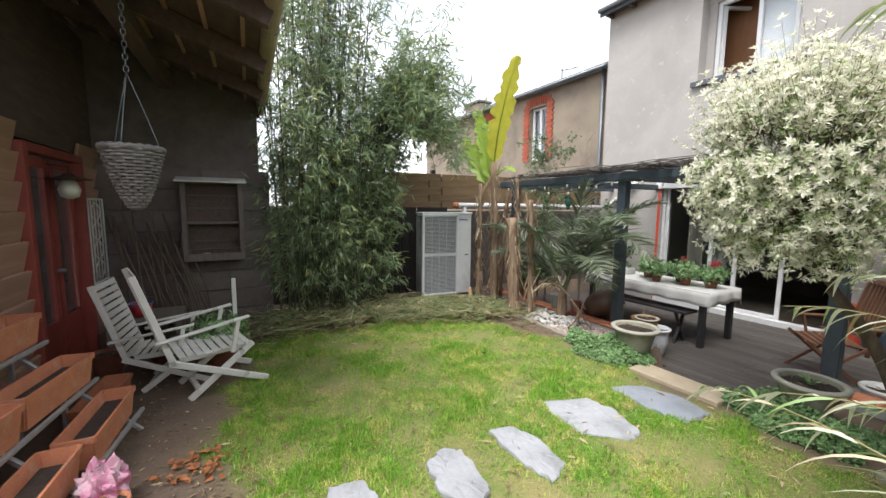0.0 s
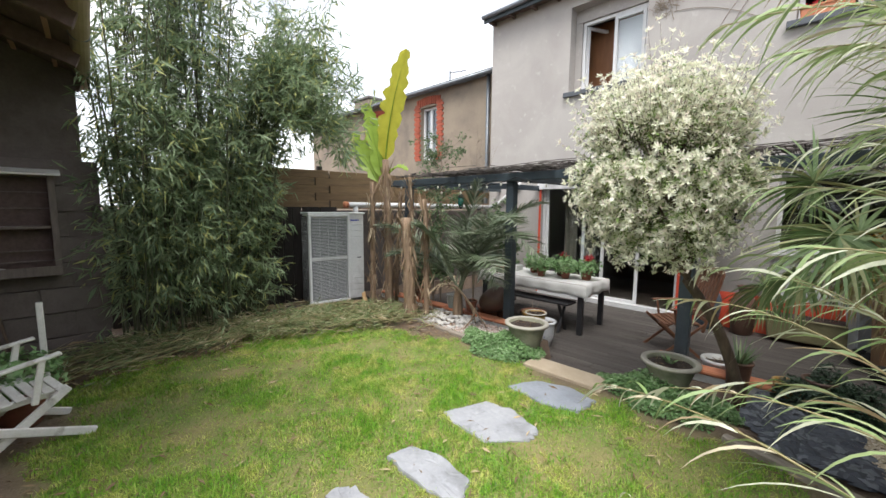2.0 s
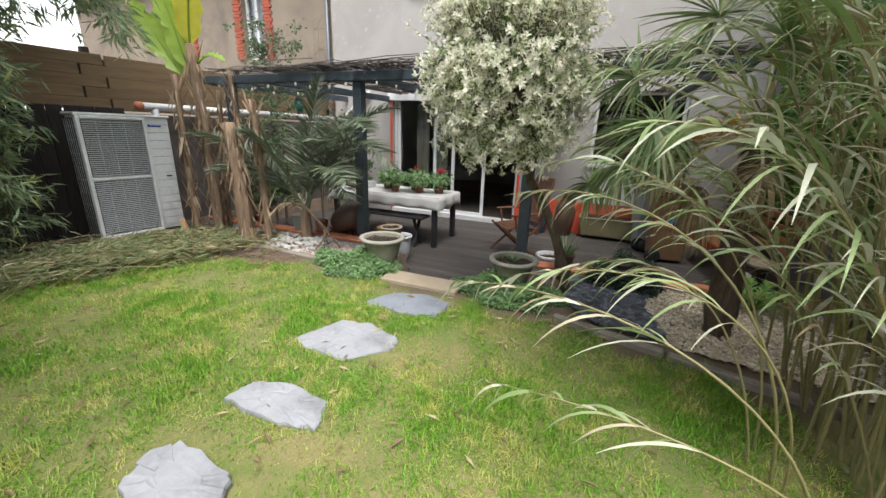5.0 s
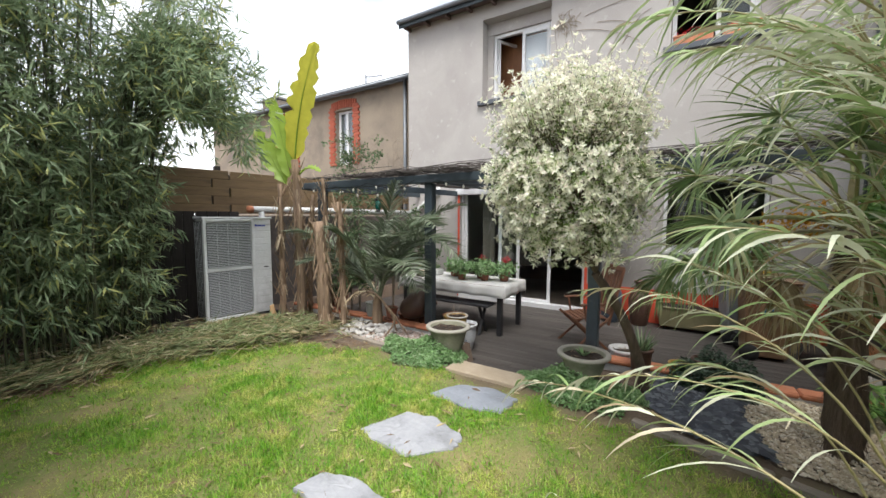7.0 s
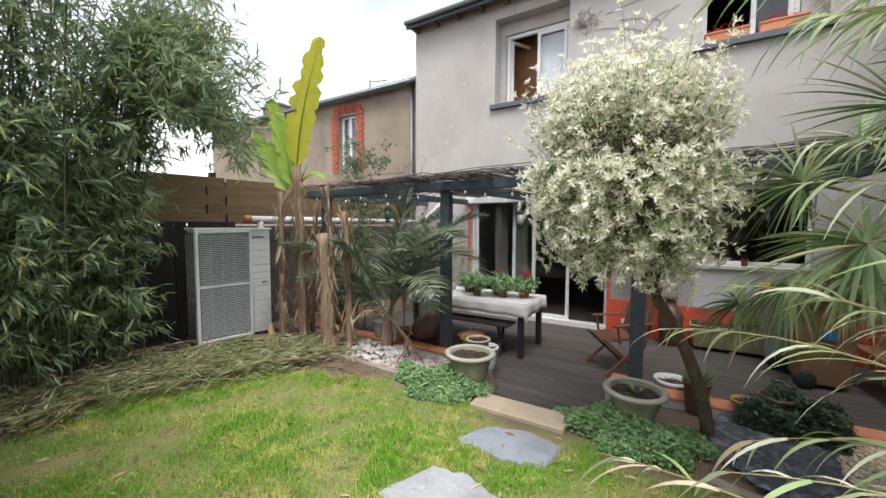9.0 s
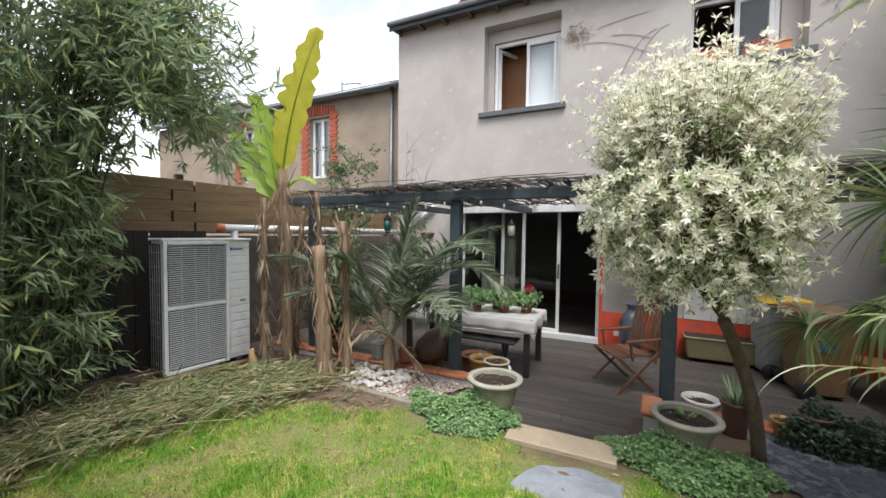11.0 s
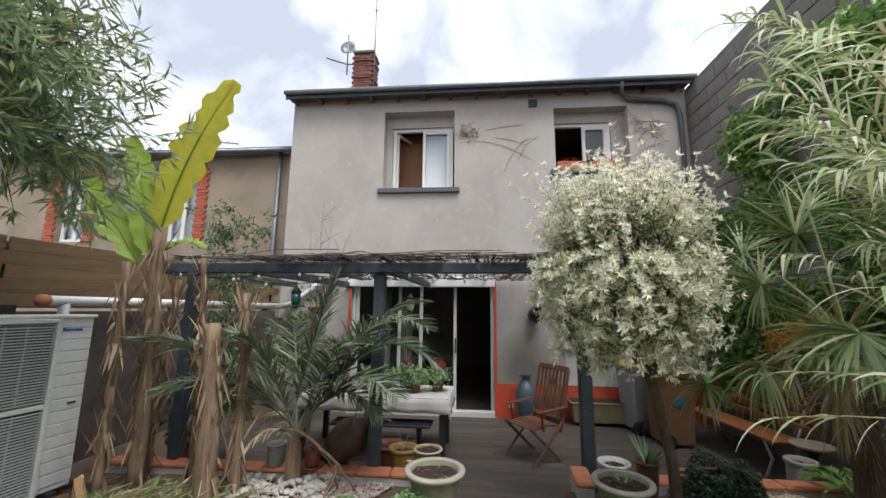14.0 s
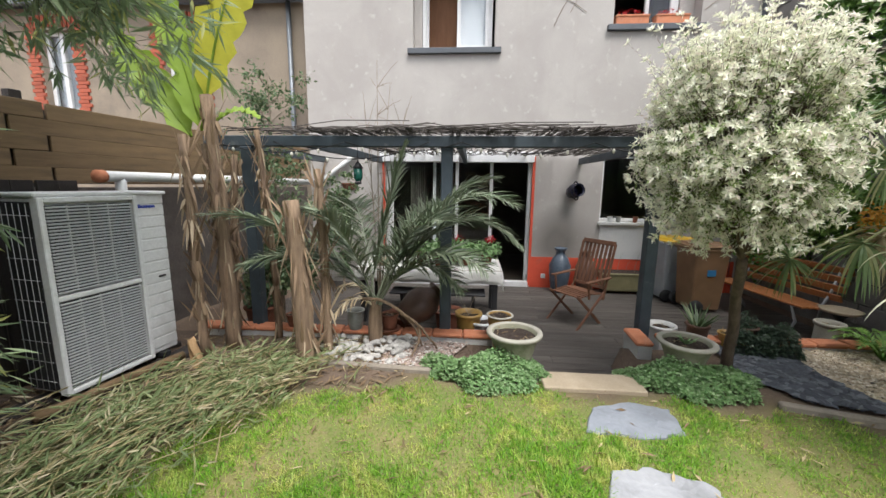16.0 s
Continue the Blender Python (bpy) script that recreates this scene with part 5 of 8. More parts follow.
crown = banana((4.95, 6.76, 0), [(0, -0.02, 2.3, 0.0, 0.07, 0.070), (0.25, 0.1, 1.82, 0.02, -0.1, 0.036), (-0.2, 0.13, 1.95, 0.04, 0.05, 0.042), (0.08, 0.05, 1.9, 0.0, 0.1, 0.05)], True)
banana_leaf((0, 0.05, 2.26), (-0.2, -0.72, 3.68), (-0.03, 0.12, 0.08), 0.19, LEAF_BANANA, crown, "tall upright yellow leaf", 0.25, 9, (-0.75, -0.66, 0.0))
banana_leaf((-0.02, 0.1, 2.0), (-0.2, 0.31, 3.15), (0, -0.06, 0.1), 0.17, LEAF_BANANA_G, crown, "bright green leaf", 0.3, 6, (-0.8, -0.6, 0.0))
banana_leaf((-0.05, 0.18, 1.95), (-0.2, 0.66, 2.75), (0, 0.1, 0.15), 0.17, LEAF_BANANA_G, crown, "bright green leaf", 0.3, 6, (-0.8, -0.6, 0.2))
banana_leaf((0.03, 0.0, 2.1), (0.1, -0.36, 2.12), (-0.02, -0.05, 0.16), 0.075, LEAF_BANANA_G, crown, "small drooping green leaf", 0.3, 5, (-0.4, -0.2, 0.8))
banana((4.66, 5.90, 0), [(0, 0, 1.42, -0.01, 0.06, 0.088)], False)
banana((4.88, 5.78, 0), [(0, 0, 1.68, -0.02, 0.03, 0.045)], False)
banana((5.2, 6.42, 0), [(0, 0, 2.07, 0.0, 0.1, 0.032)], False)


# reeds in the near border
def cane(h, leafh, dryh, base, ctrl, tip, r, leaf, n_leaf, droop=1.2, start=0.2):
    line = bezier(base, ctrl, tip, 18)
    h.add(*tube(line, np.linspace(r, r * 0.3, 18), 6, False))
    t = np.linspace(start, 1.0, n_leaf) + rng.normal(0, 0.01, n_leaf)
    t = np.clip(t, 0, 0.999)
    idx = np.minimum((t * 17).astype(int), 16)
    q = line[idx] + (line[idx + 1] - line[idx]) * (t * 17 - idx)[:, None]
    ax = unit(line[idx + 1] - line[idx])
    s = unit(np.cross(ax, [0, 0, 1.0])) * np.where(np.arange(n_leaf) % 2, 1, -1)[:, None]
    d = ax * 0.95 + s * 0.5 + np.array([0, 0, 0.25]) + rng.normal(0, 0.16, (n_leaf, 3))
    ln = leaf * rng.uniform(0.65, 1.2, n_leaf) * (1 - 0.4 * t ** 3)
    dead = rng.random(n_leaf) < np.where(t < 0.55, 0.30, 0.07)
    for sel, heap in ((~dead, leafh), (dead, dryh)):
        if sel.any():
            k = int(sel.sum())
            heap.add(*ribbons(q[sel], d[sel], ln[sel], rng.uniform(0.014, 0.025, k) * leaf / 0.40, droop * rng.uniform(0.6, 1.5, k), 6, rng.normal(0, 0.5, k)))


def reed_clump(name, label, canes):
    r = thing(name, label, "reed")
    for c in canes:
        h, lh, dh = Heap(), Heap(), Heap()
        cane(h, lh, dh, *c)
        k = part("cane", h.mesh("cane", True), CANE, r)
        part("foliage", lh.mesh("foliage"), LEAF_REED, k, "long striped green-white leaves")
        if dh.n:
            part("dead_foliage", dh.mesh("dead_foliage"), LEAF_DRY, k, "withered straw leaves")


CANE = surface("reed_cane", (0.34, 0.29, 0.14), (0.25, 0.22, 0.10), 9, 60, 0.5)
reed_clump("arching_reed", "variegated giant reed arching low over the lawn", [
    ((2.95, 1.15, 0.0), (2.45, 1.55, 1.15), (3.15, 2.65, 0.68), 0.007, 0.34, 22, 1.5, 0.5),
    ((3.2, 1.2, 0.0), (2.85, 1.45, 1.45), (3.55, 2.5, 1.08), 0.007, 0.34, 24, 1.5, 0.45),
    ((2.9, 1.1, 0.0), (2.3, 1.5, 0.85), (2.75, 2.35, 0.45), 0.006, 0.30, 16, 1.6, 0.55),
    ((3.3, 1.25, 0.0), (3.2, 1.5, 1.2), (3.45, 2.2, 0.72), 0.006, 0.34, 18, 1.5, 0.45),
    ((3.1, 1.2, 0.0), (2.7, 1.4, 1.25), (2.95, 2.3, 0.85), 0.006, 0.32, 16, 1.5, 0.5),
    ((3.4, 1.2, 0.0), (3.15, 1.4, 1.5), (3.75, 2.35, 1.25), 0.006, 0.34, 20, 1.5, 0.45),
])
tall = []
for i in range(20):
    bx, by = rng.uniform(2.9, 3.8), rng.uniform(0.45, 1.0)
    hgt = rng.uniform(1.9, 3.4)
    lx, ly = rng.normal(-0.1, 0.25), rng.uniform(0.05, 0.6)
    tall.append(((bx, by, -0.02), (bx, by, hgt * 0.75), (bx + lx, by + ly, hgt), rng.uniform(0.006, 0.010), rng.uniform(0.32, 0.46), int(hgt * 13), 1.3, 0.15))
for tip in ((3.2, 2.35, 2.75), (3.0, 2.15, 3.1), (3.55, 2.3, 2.45), (2.95, 1.95, 2.45), (3.7, 2.35, 3.2), (3.5, 2.3, 3.0), (4.0, 2.05, 3.5), (3.6, 1.9, 3.6), (4.3, 1.85, 3.2)):
    tall.append(((tip[0] + 0.15, 0.85, 0.0), (tip[0] + 0.1, 1.0, tip[2] * 1.05), tip, 0.009, 0.42, 40, 1.6, 0.3))
for i in range(14):
    bx, by, tz = rng.uniform(2.75, 3.3), rng.uniform(0.45, 0.9), rng.uniform(1.1, 2.5)
    tall.append(((bx, by, 0.0), (bx + 0.1, by + 0.25, tz * 0.8), (bx + rng.uniform(0.1, 0.7), by + rng.uniform(0.7, 1.3), tz), 0.006, 0.38, 24, 1.5, 0.25))
for i in range(14):
    tx, ty, tz = rng.uniform(3.0, 4.1), rng.uniform(1.65, 2.1), rng.uniform(1.25, 2.9)
    tall.append(((tx + 0.1, 0.85, 0.0), (tx + 0.1, 1.15, tz * 1.05), (tx, ty, tz), 0.008, 0.42, 36, 1.6, 0.3))
for tip in ((4.3, 1.7, 2.6), (4.5, 1.6, 3.0), (4.2, 1.6, 3.4), (4.7, 1.5, 3.7)):
    tall.append(((tip[0] - 0.5, 0.7, 0.0), (tip[0] - 0.3, 0.8, tip[2] * 0.9), tip, 0.008, 0.42, 40, 1.5, 0.45))
reed_clump("tall_reed", "tall clump of variegated giant reed filling the border", tall)


# fan palm
def fan_palm(at=(4.62, 1.1, 0.0)):
    p = thing("fan_palm", "fan palm with fibrous trunk and hanging dead fans", "palm", at)
    part("trunk", stem_mesh(bezier((0, 0, -0.02), (0.03, 0.02, 0.7), (0, 0.05, 1.45), 14), 0.095, 0.085), BARK, p, "shaggy brown trunk")
    hair = Heap()
    m = 900
    a, z = rng.uniform(0, 6.28, m), rng.uniform(0.0, 1.45, m)
    o = np.stack([np.cos(a), np.sin(a), np.zeros(m)], 1)
    hair.add(*ribbons(o * 0.085 + np.stack([z * 0, z * 0.03, z], 1), o * 0.35 + [0, 0, -0.6], rng.uniform(0.04, 0.12, m), 0.006, 1.0, 3))
    part("fibre", hair.mesh("fibre"), BARK, p, "hairy brown fibre")

    def fan(name, material, top, hub, facing, size, label, droop):
        hp = Heap()
        top, hub = np.array(top, float), np.array(hub, float)
        hp.add(*tube(bezier(top, (top + hub) / 2 + [0, 0, 0.1], hub, 8), np.linspace(0.012, 0.008, 8), 6, False))
        ax = unit(hub - top)
        nrm = unit(np.array(facing, float))
        ax = unit(ax - nrm * (ax @ nrm) * 0.7)
        s = unit(np.cross(ax, nrm))
        k = 44
        th = np.linspace(-2.5, 2.5, k)
        d = ax[None] * np.cos(th)[:, None] + s[None] * np.sin(th)[:, None] + rng.normal(0, 0.05, (k, 3))
        hp.add(*ribbons(np.repeat(hub[None], k, 0), d, size * rng.uniform(0.9, 1.05, k) * (0.75 + 0.25 * np.cos(th)), 0.021, droop * rng.uniform(0.6, 1.4, k), 6, np.full(k, 0.3) + rng.normal(0, 0.4, k)))
        part(name, hp.mesh(name), material, p, label)

    hubs = [((-0.86, 0.74, 1.46), (-0.85, 0.5, 0.3), 0.44, 0.8), ((-0.60, 0.66, 1.47), (-0.85, 0.5, 0.25), 0.44, 0.7), ((-0.33, 0.86, 1.22), (-0.6, 0.6, 0.5), 0.42, 1.9), ((-0.38, 0.84, 1.74), (-0.7, 0.5, 0.3), 0.42, 1.0), ((0.0, 1.02, 1.05), (-0.7, 0.5, 0.4), 0.36, 1.1),
            ((-0.2, 0.45, 2.1), (-0.7, 0.3, 0.4), 0.5, 0.5), ((0.35, 0.45, 2.05), (-0.5, 0.5, 0.6), 0.5, 0.5), ((-0.55, -0.05, 2.15), (-0.7, 0.1, 0.5), 0.5, 0.5), ((-0.75, 0.25, 1.85), (-0.8, 0.3, 0.4), 0.46, 0.7), ((0.1, 0.1, 2.35), (-0.7, 0.1, 0.5), 0.5, 0.4), ((-0.6, -0.45, 1.6), (-0.7, 0.4, 0.4), 0.46, 0.7)]
    for hub, fc, size, droop in hubs:
        fan("fan", LEAF_FAN, (0, 0.05, 1.42), hub, fc, size, "green fan leaf", droop)
    for hub, fc in (((-0.55, 0.55, 1.36), (-0.8, 0.3, 0.1)), ((-0.42, -0.2, 1.1), (-0.9, 0, 0.1)), ((-0.3, 0.4, 1.12), (-0.8, 0.4, 0.2)), ((-0.36, 0.1, 1.25), (-0.9, 0.1, 0.2)), ((-0.2, 0.62, 1.25), (-0.6, 0.6, 0.2)), ((-0.16, 0.3, 0.98), (-0.8, 0.4, 0.1))):
        fan("dead_fan", LEAF_DRY, (0, 0.05, 1.38), hub, fc, 0.36, "dead straw-coloured fan", 2.4)
    fl = Heap()
    m = 500
    t = rng.random(m)
    q = np.stack([-0.05 + 0.05 * rng.normal(size=m), 0.15 + 0.45 * t, 1.5 - 0.15 * t + 0.05 * rng.normal(size=m)], 1)
    fl.add(*leaves(q, rand_dirs(m), rand_dirs(m), 0.03, 0.02, 0.3))
    part("flower_spray", fl.mesh("flower_spray"), ORANGE_FL, p, "orange flower spray")["kind"] = "stuff"


fan_palm()


# climber on the tall wall and evergreen backdrop in the border
def leaf_cloud(name, label, boxes, per, material, size, cat="plant", slim=0.6, parent=None):
    P = []
    for (c, r, k) in boxes:
        d = rand_dirs(k)
        P.append(np.array(c) + d * np.array(r) * (rng.uniform(0.35, 1.0, k) ** 0.5)[:, None] * (1 + 0.2 * np.sin(6 * d[:, :1] + 4 * d[:, 1:2])))
    P = np.concatenate(P)
    n = len(P)
    h = Heap()
    dd = rand_dirs(n, -0.3)
    L = rng.uniform(*size, n)
    h.add(*leaves(P, dd, rand_dirs(n, 0.6), L, L * slim, 0.15))
    if parent:
        return part(name, h.mesh(name), material, parent, label)
    return solo(name, h.mesh(name), material, label, cat, kind="stuff")


boxes = []
for i in range(60):
    x = rng.uniform(4.0, 8.1)
    z = rng.uniform(0.6, min(4.3, 5.4 - 0.35 * abs(x - 6.0)) if x < 7.3 else 3.6)
    boxes.append(((x, rng.uniform(0.0, 0.18), z), (0.42, 0.2, 0.38), 420))
leaf_cloud("wall_climber", "lush green climber covering the tall block wall", boxes, 0, LEAF_IVY, (0.05, 0.10), "climber", 0.75)
boxes = [((rng.uniform(2.6, 4.6), rng.uniform(-0.1, 0.3), rng.uniform(0.2, 2.9)), (0.4, 0.2, 0.4), 260) for i in range(36)]
leaf_cloud("border_shrub", "dark evergreen shrubs behind the reeds", boxes, 0, LEAF_SHRUB, (0.05, 0.11), "shrub", 0.5)


# small trees and twigs behind the pergola beam
def small_tree(name, label, at, height, spread, n_leaf, material, leaf=(0.035, 0.06), bark=TWIG):
    t = thing(name, label, "tree", at)
    limbs, P = Heap(), []
    limbs.add(*tube(bezier((0, 0, -0.02), (0.03, 0, height * 0.5), (0.0, 0.03, height * 0.95), 8), np.linspace(0.022, 0.006, 8), 6, False))
    for i in range(34):
        z = height * rng.uniform(0.35, 0.95)
        d = rand_dirs(1, 0.5)[0]
        ln = spread * rng.uniform(0.4, 1.0)
        a = np.array([0.01, 0.01, z])
        line = bezier(a, a + d * ln * 0.5 + [0, 0, 0.05], a + d * ln, 5)
        limbs.add(*tube(line, np.linspace(0.006, 0.0015, 5), 4, False))
        for k in range(4):
            b2 = line[rng.integers(1, 5)]
            e = b2 + rand_dirs(1, 0.3)[0] * ln * 0.4
            limbs.add(*tube(np.stack([b2, (b2 + e) / 2 + [0, 0, 0.02], e]), [0.002, 0.0016, 0.001], 3, False))
            if n_leaf:
                m = max(1, n_leaf // 136)
                P.append(b2 + (e - b2) * rng.uniform(0.1, 1.1, (m, 1)) + rng.normal(0, 0.025, (m, 3)))
    part("branchwork", limbs.mesh("branchwork", True), bark, t, "thin branches")
    if P:
        P = np.concatenate(P)
        n = len(P)
        h = Heap()
        L = rng.uniform(*leaf, n)
        h.add(*leaves(P, rand_dirs(n, -0.2), rand_dirs(n, 0.7), L, L * 0.6, 0.15))
        part("foliage", h.mesh("foliage"), material, t)


small_tree("fruit_tree", "small open fruit tree with light grey-green leaves", (6.4, 7.0, -0.2), 3.25, 0.75, 2600, LEAF_SHRUB)
small_tree("laurel_shrub", "leafy green shrub beside the dry stems", (5.95, 6.75, -0.2), 1.25, 0.45, 2600, LEAF_SHRUB, (0.05, 0.08))
small_tree("laurel_shrub", "leafy green shrub by the house wall", (7.7, 6.6, -0.22), 1.6, 0.5, 2600, LEAF_SHRUB, (0.05, 0.08))


def bare_shrub(at, tips):
    s = thing("bare_shrub", "leafless shrub of thin upright twigs", "shrub", at)
    h = Heap()
    for x, y, z in tips:
        line = bezier((0, 0, -0.02), (x * 0.2, y * 0.2, z * 0.6), (x, y, z), 10)
        h.add(*tube(line, np.linspace(0.009, 0.0018, 10), 5, False))
        for k in range(13):
            i = rng.integers(4, 9)
            d = rand_dirs(1, 0.9)[0]
            e = line[i] + d * rng.uniform(0.12, 0.42)
            h.add(*tube(bezier(line[i], (line[i] + e) / 2 + [0, 0, 0.03], e, 4), [0.0035, 0.003, 0.002, 0.0012], 4, False))
    part("twig_mass", h.mesh("twig_mass", True), TWIG, s)["kind"] = "stuff"


bare_shrub((5.5, 5.45, 0.0), [(0.05, 0.0, 2.75), (0.0, -0.3, 2.3), (0.1, 0.15, 2.3), (-0.05, -0.15, 2.5)])


# cut bamboo clippings and litter along the back edge
def clippings():
    h, dry, st = Heap(), Heap(), Heap()
    path = np.array([(1.4, 6.75), (2.2, 6.85), (3.0, 6.8), (3.6, 6.55), (4.1, 6.3), (4.4, 6.0)])
    for i in range(270):
        k = rng.integers(0, 5)
        c = path[k] + (path[k + 1] - path[k]) * rng.random() + rng.normal(0, 0.22, 2)
        a = rng.normal(0.1, 0.5) + (math.pi if rng.random() < 0.5 else 0) - (0.5 if k > 2 else 0)
        d = np.array([math.cos(a), math.sin(a), rng.normal(0.03, 0.05)])
        ln = rng.uniform(0.4, 1.3)
        p0 = np.array([c[0], c[1], rng.uniform(0.02, 0.17)]) - d * ln / 2
        p0[2] = max(p0[2], 0.015)
        line = bezier(p0, p0 + d * ln * 0.5 + [0, 0, 0.05], p0 + d * ln + [0, 0, -0.01], 6)
        line[:, 2] = np.maximum(line[:, 2], 0.012)
        st.add(*tube(line, np.linspace(0.005, 0.002, 6), 4, False))
        m = 30
        q = line[rng.integers(1, 6, m)] + rng.normal(0, 0.035, (m, 3)) * [1, 1, 0.6]
        q[:, 2] = np.maximum(q[:, 2], 0.012)
        dd = d[None] * 1.0 + rng.normal(0, 0.42, (m, 3)) * [1, 1, 0.8] + [0, 0, 0.12]
        (h if rng.random() < 0.93 else dry).add(*leaves(q, dd, np.array([0, 0, 1.0]) + rng.normal(0, 0.5, (m, 3)), rng.uniform(0.07, 0.15, m), rng.uniform(0.009, 0.016, m), 0.12))
    for a, b in (((3.14, 6.79), (4.2, 6.38)), ((1.5, 7.2), (3.7, 6.95)), ((2.2, 6.9), (3.9, 6.62)), ((3.1, 6.2), (4.3, 6.75)), ((1.6, 6.55), (3.6, 6.75)), ((3.3, 6.6), (4.2, 5.9))):
        st.add(*tube(bezier((*a, 0.05), ((a[0] + b[0]) / 2, (a[1] + b[1]) / 2 + 0.05, 0.14), (*b, 0.10), 10), np.linspace(0.011, 0.006, 10), 6, False))
    c = thing("bamboo_clippings", "heap of cut bamboo stems and leaves along the lawn edge", "clippings", kind="stuff")
    part("stems", st.mesh("stems", True), CANE, c)
    part("green_leaves", h.mesh("green_leaves"), LEAF_CUT, c)
    part("dry_leaves", dry.mesh("dry_leaves"), LEAF_DRY, c)
    n = 2600
    x = rng.uniform(1.2, 5.2, n)
    y = np.where(x < 4.2, rng.uniform(6.35, 7.8, n), rng.uniform(5.0, 7.3, n))
    a = rng.uniform(0, 6.28, n)
    v, f = leaves(np.stack([x, y, ripple(x, y) + rng.uniform(0.006, 0.03, n)], 1), np.stack([np.cos(a), np.sin(a), rng.normal(0, 0.15, n)], 1), np.array([0, 0, 1.0]) + rng.normal(0, 0.4, (n, 3)), rng.uniform(0.05, 0.15, n), rng.uniform(0.01, 0.022, n), 0.2)
    solo("leaf_litter", fast_mesh("leaf_litter", v, [f]), LITTER, "brown leaf litter under the bamboo", "leaves", kind="stuff")


LEAF_CUT = foliage("wilting_bamboo_leaf", (0.11, 0.16, 0.055), (0.27, 0.32, 0.14), (0.44, 0.40, 0.25), 0.12, 0.55, 0.3)
clippings()
n = 900
x, y = rng.uniform(0.1, 1.15, n), rng.uniform(3.6, 6.8, n)
a = rng.uniform(0, 6.28, n)
v, f = leaves(np.stack([x, y, ripple(x, y) + rng.uniform(0.005, 0.02, n)], 1), np.stack([np.cos(a), np.sin(a), rng.normal(0, 0.15, n)], 1), np.array([0, 0, 1.0]) + rng.normal(0, 0.4, (n, 3)), rng.uniform(0.02, 0.06, n), rng.uniform(0.008, 0.02, n), 0.2)
solo("soil_litter", fast_mesh("soil_litter", v, [f]), LITTER, "dry leaf scraps on the bare soil", "leaves", kind="stuff")
n = 60
x, y = rng.normal(0.83, 0.10, n), rng.normal(4.28, 0.10, n)
a = rng.uniform(0, 6.28, n)
v, f = leaves(np.stack([x, y, np.full(n, 0.03)], 1), np.stack([np.cos(a), np.sin(a), rng.normal(0.1, 0.2, n)], 1), np.array([0, 0, 1.0]) + rng.normal(0, 0.5, (n, 3)), rng.uniform(0.03, 0.07, n), rng.uniform(0.02, 0.045, n), 0.3)
solo("orange_leaf_pile", fast_mesh("orange_leaf_pile", v, [f]), LITTER_O, "small pile of crisp orange leaves on the soil", "leaves", kind="stuff")


# fig branch overhead in the near border
def fig_tree():
    f = thing("fig_tree", "fig branches with broad dark lobed leaves", "tree", (2.78, 0.95, 0.0))
    limbs = Heap()
    tips = [(-0.1, 0.55, 2.18), (0.05, 0.45, 2.3), (-0.2, 0.4, 2.4), (0.0, 0.5, 2.05), (0.15, 0.35, 2.45)]
    lob = np.array([0.45, 0.85, 0.72, 1.0, 0.78, 1.12, 0.78, 1.0, 0.72, 0.85])
    th = np.linspace(-2.7, 2.7, 10)
    hp = Heap()
    for tip in tips:
        line = bezier((0, 0, -0.02), (0.0, 0.1, 1.6), tip, 9)
        limbs.add(*tube(line, np.linspace(0.02, 0.006, 9), 6, False))
        for k in range(24):
            c = line[rng.integers(6, 9)] + rng.normal(0, 0.13, 3)
            ax, nn = rand_dirs(1, -0.2)[0], rand_dirs(1, 0.9)[0]
            sd = unit(np.cross(ax, nn))
            r = rng.uniform(0.035, 0.06)
            ring = c + (ax[None] * np.cos(th)[:, None] + sd[None] * np.sin(th)[:, None]) * (lob * r)[:, None] - np.cross(sd, ax) * (lob * r * 0.15)[:, None]
            hp.add(np.concatenate([[c], ring]), np.array([[0, j + 1, j + 2] for j in range(9)]))
    part("branchwork", limbs.mesh("branchwork", True), BARK, f)
    part("foliage", hp.mesh("foliage"), LEAF_FIG, f, "broad dark lobed leaves")["kind"] = "stuff"


LEAF_FIG = foliage("fig_leaf", (0.05, 0.11, 0.03), (0.10, 0.18, 0.05), (0.22, 0.28, 0.20), 0.2, 0.4, 0.25)
fig_tree()

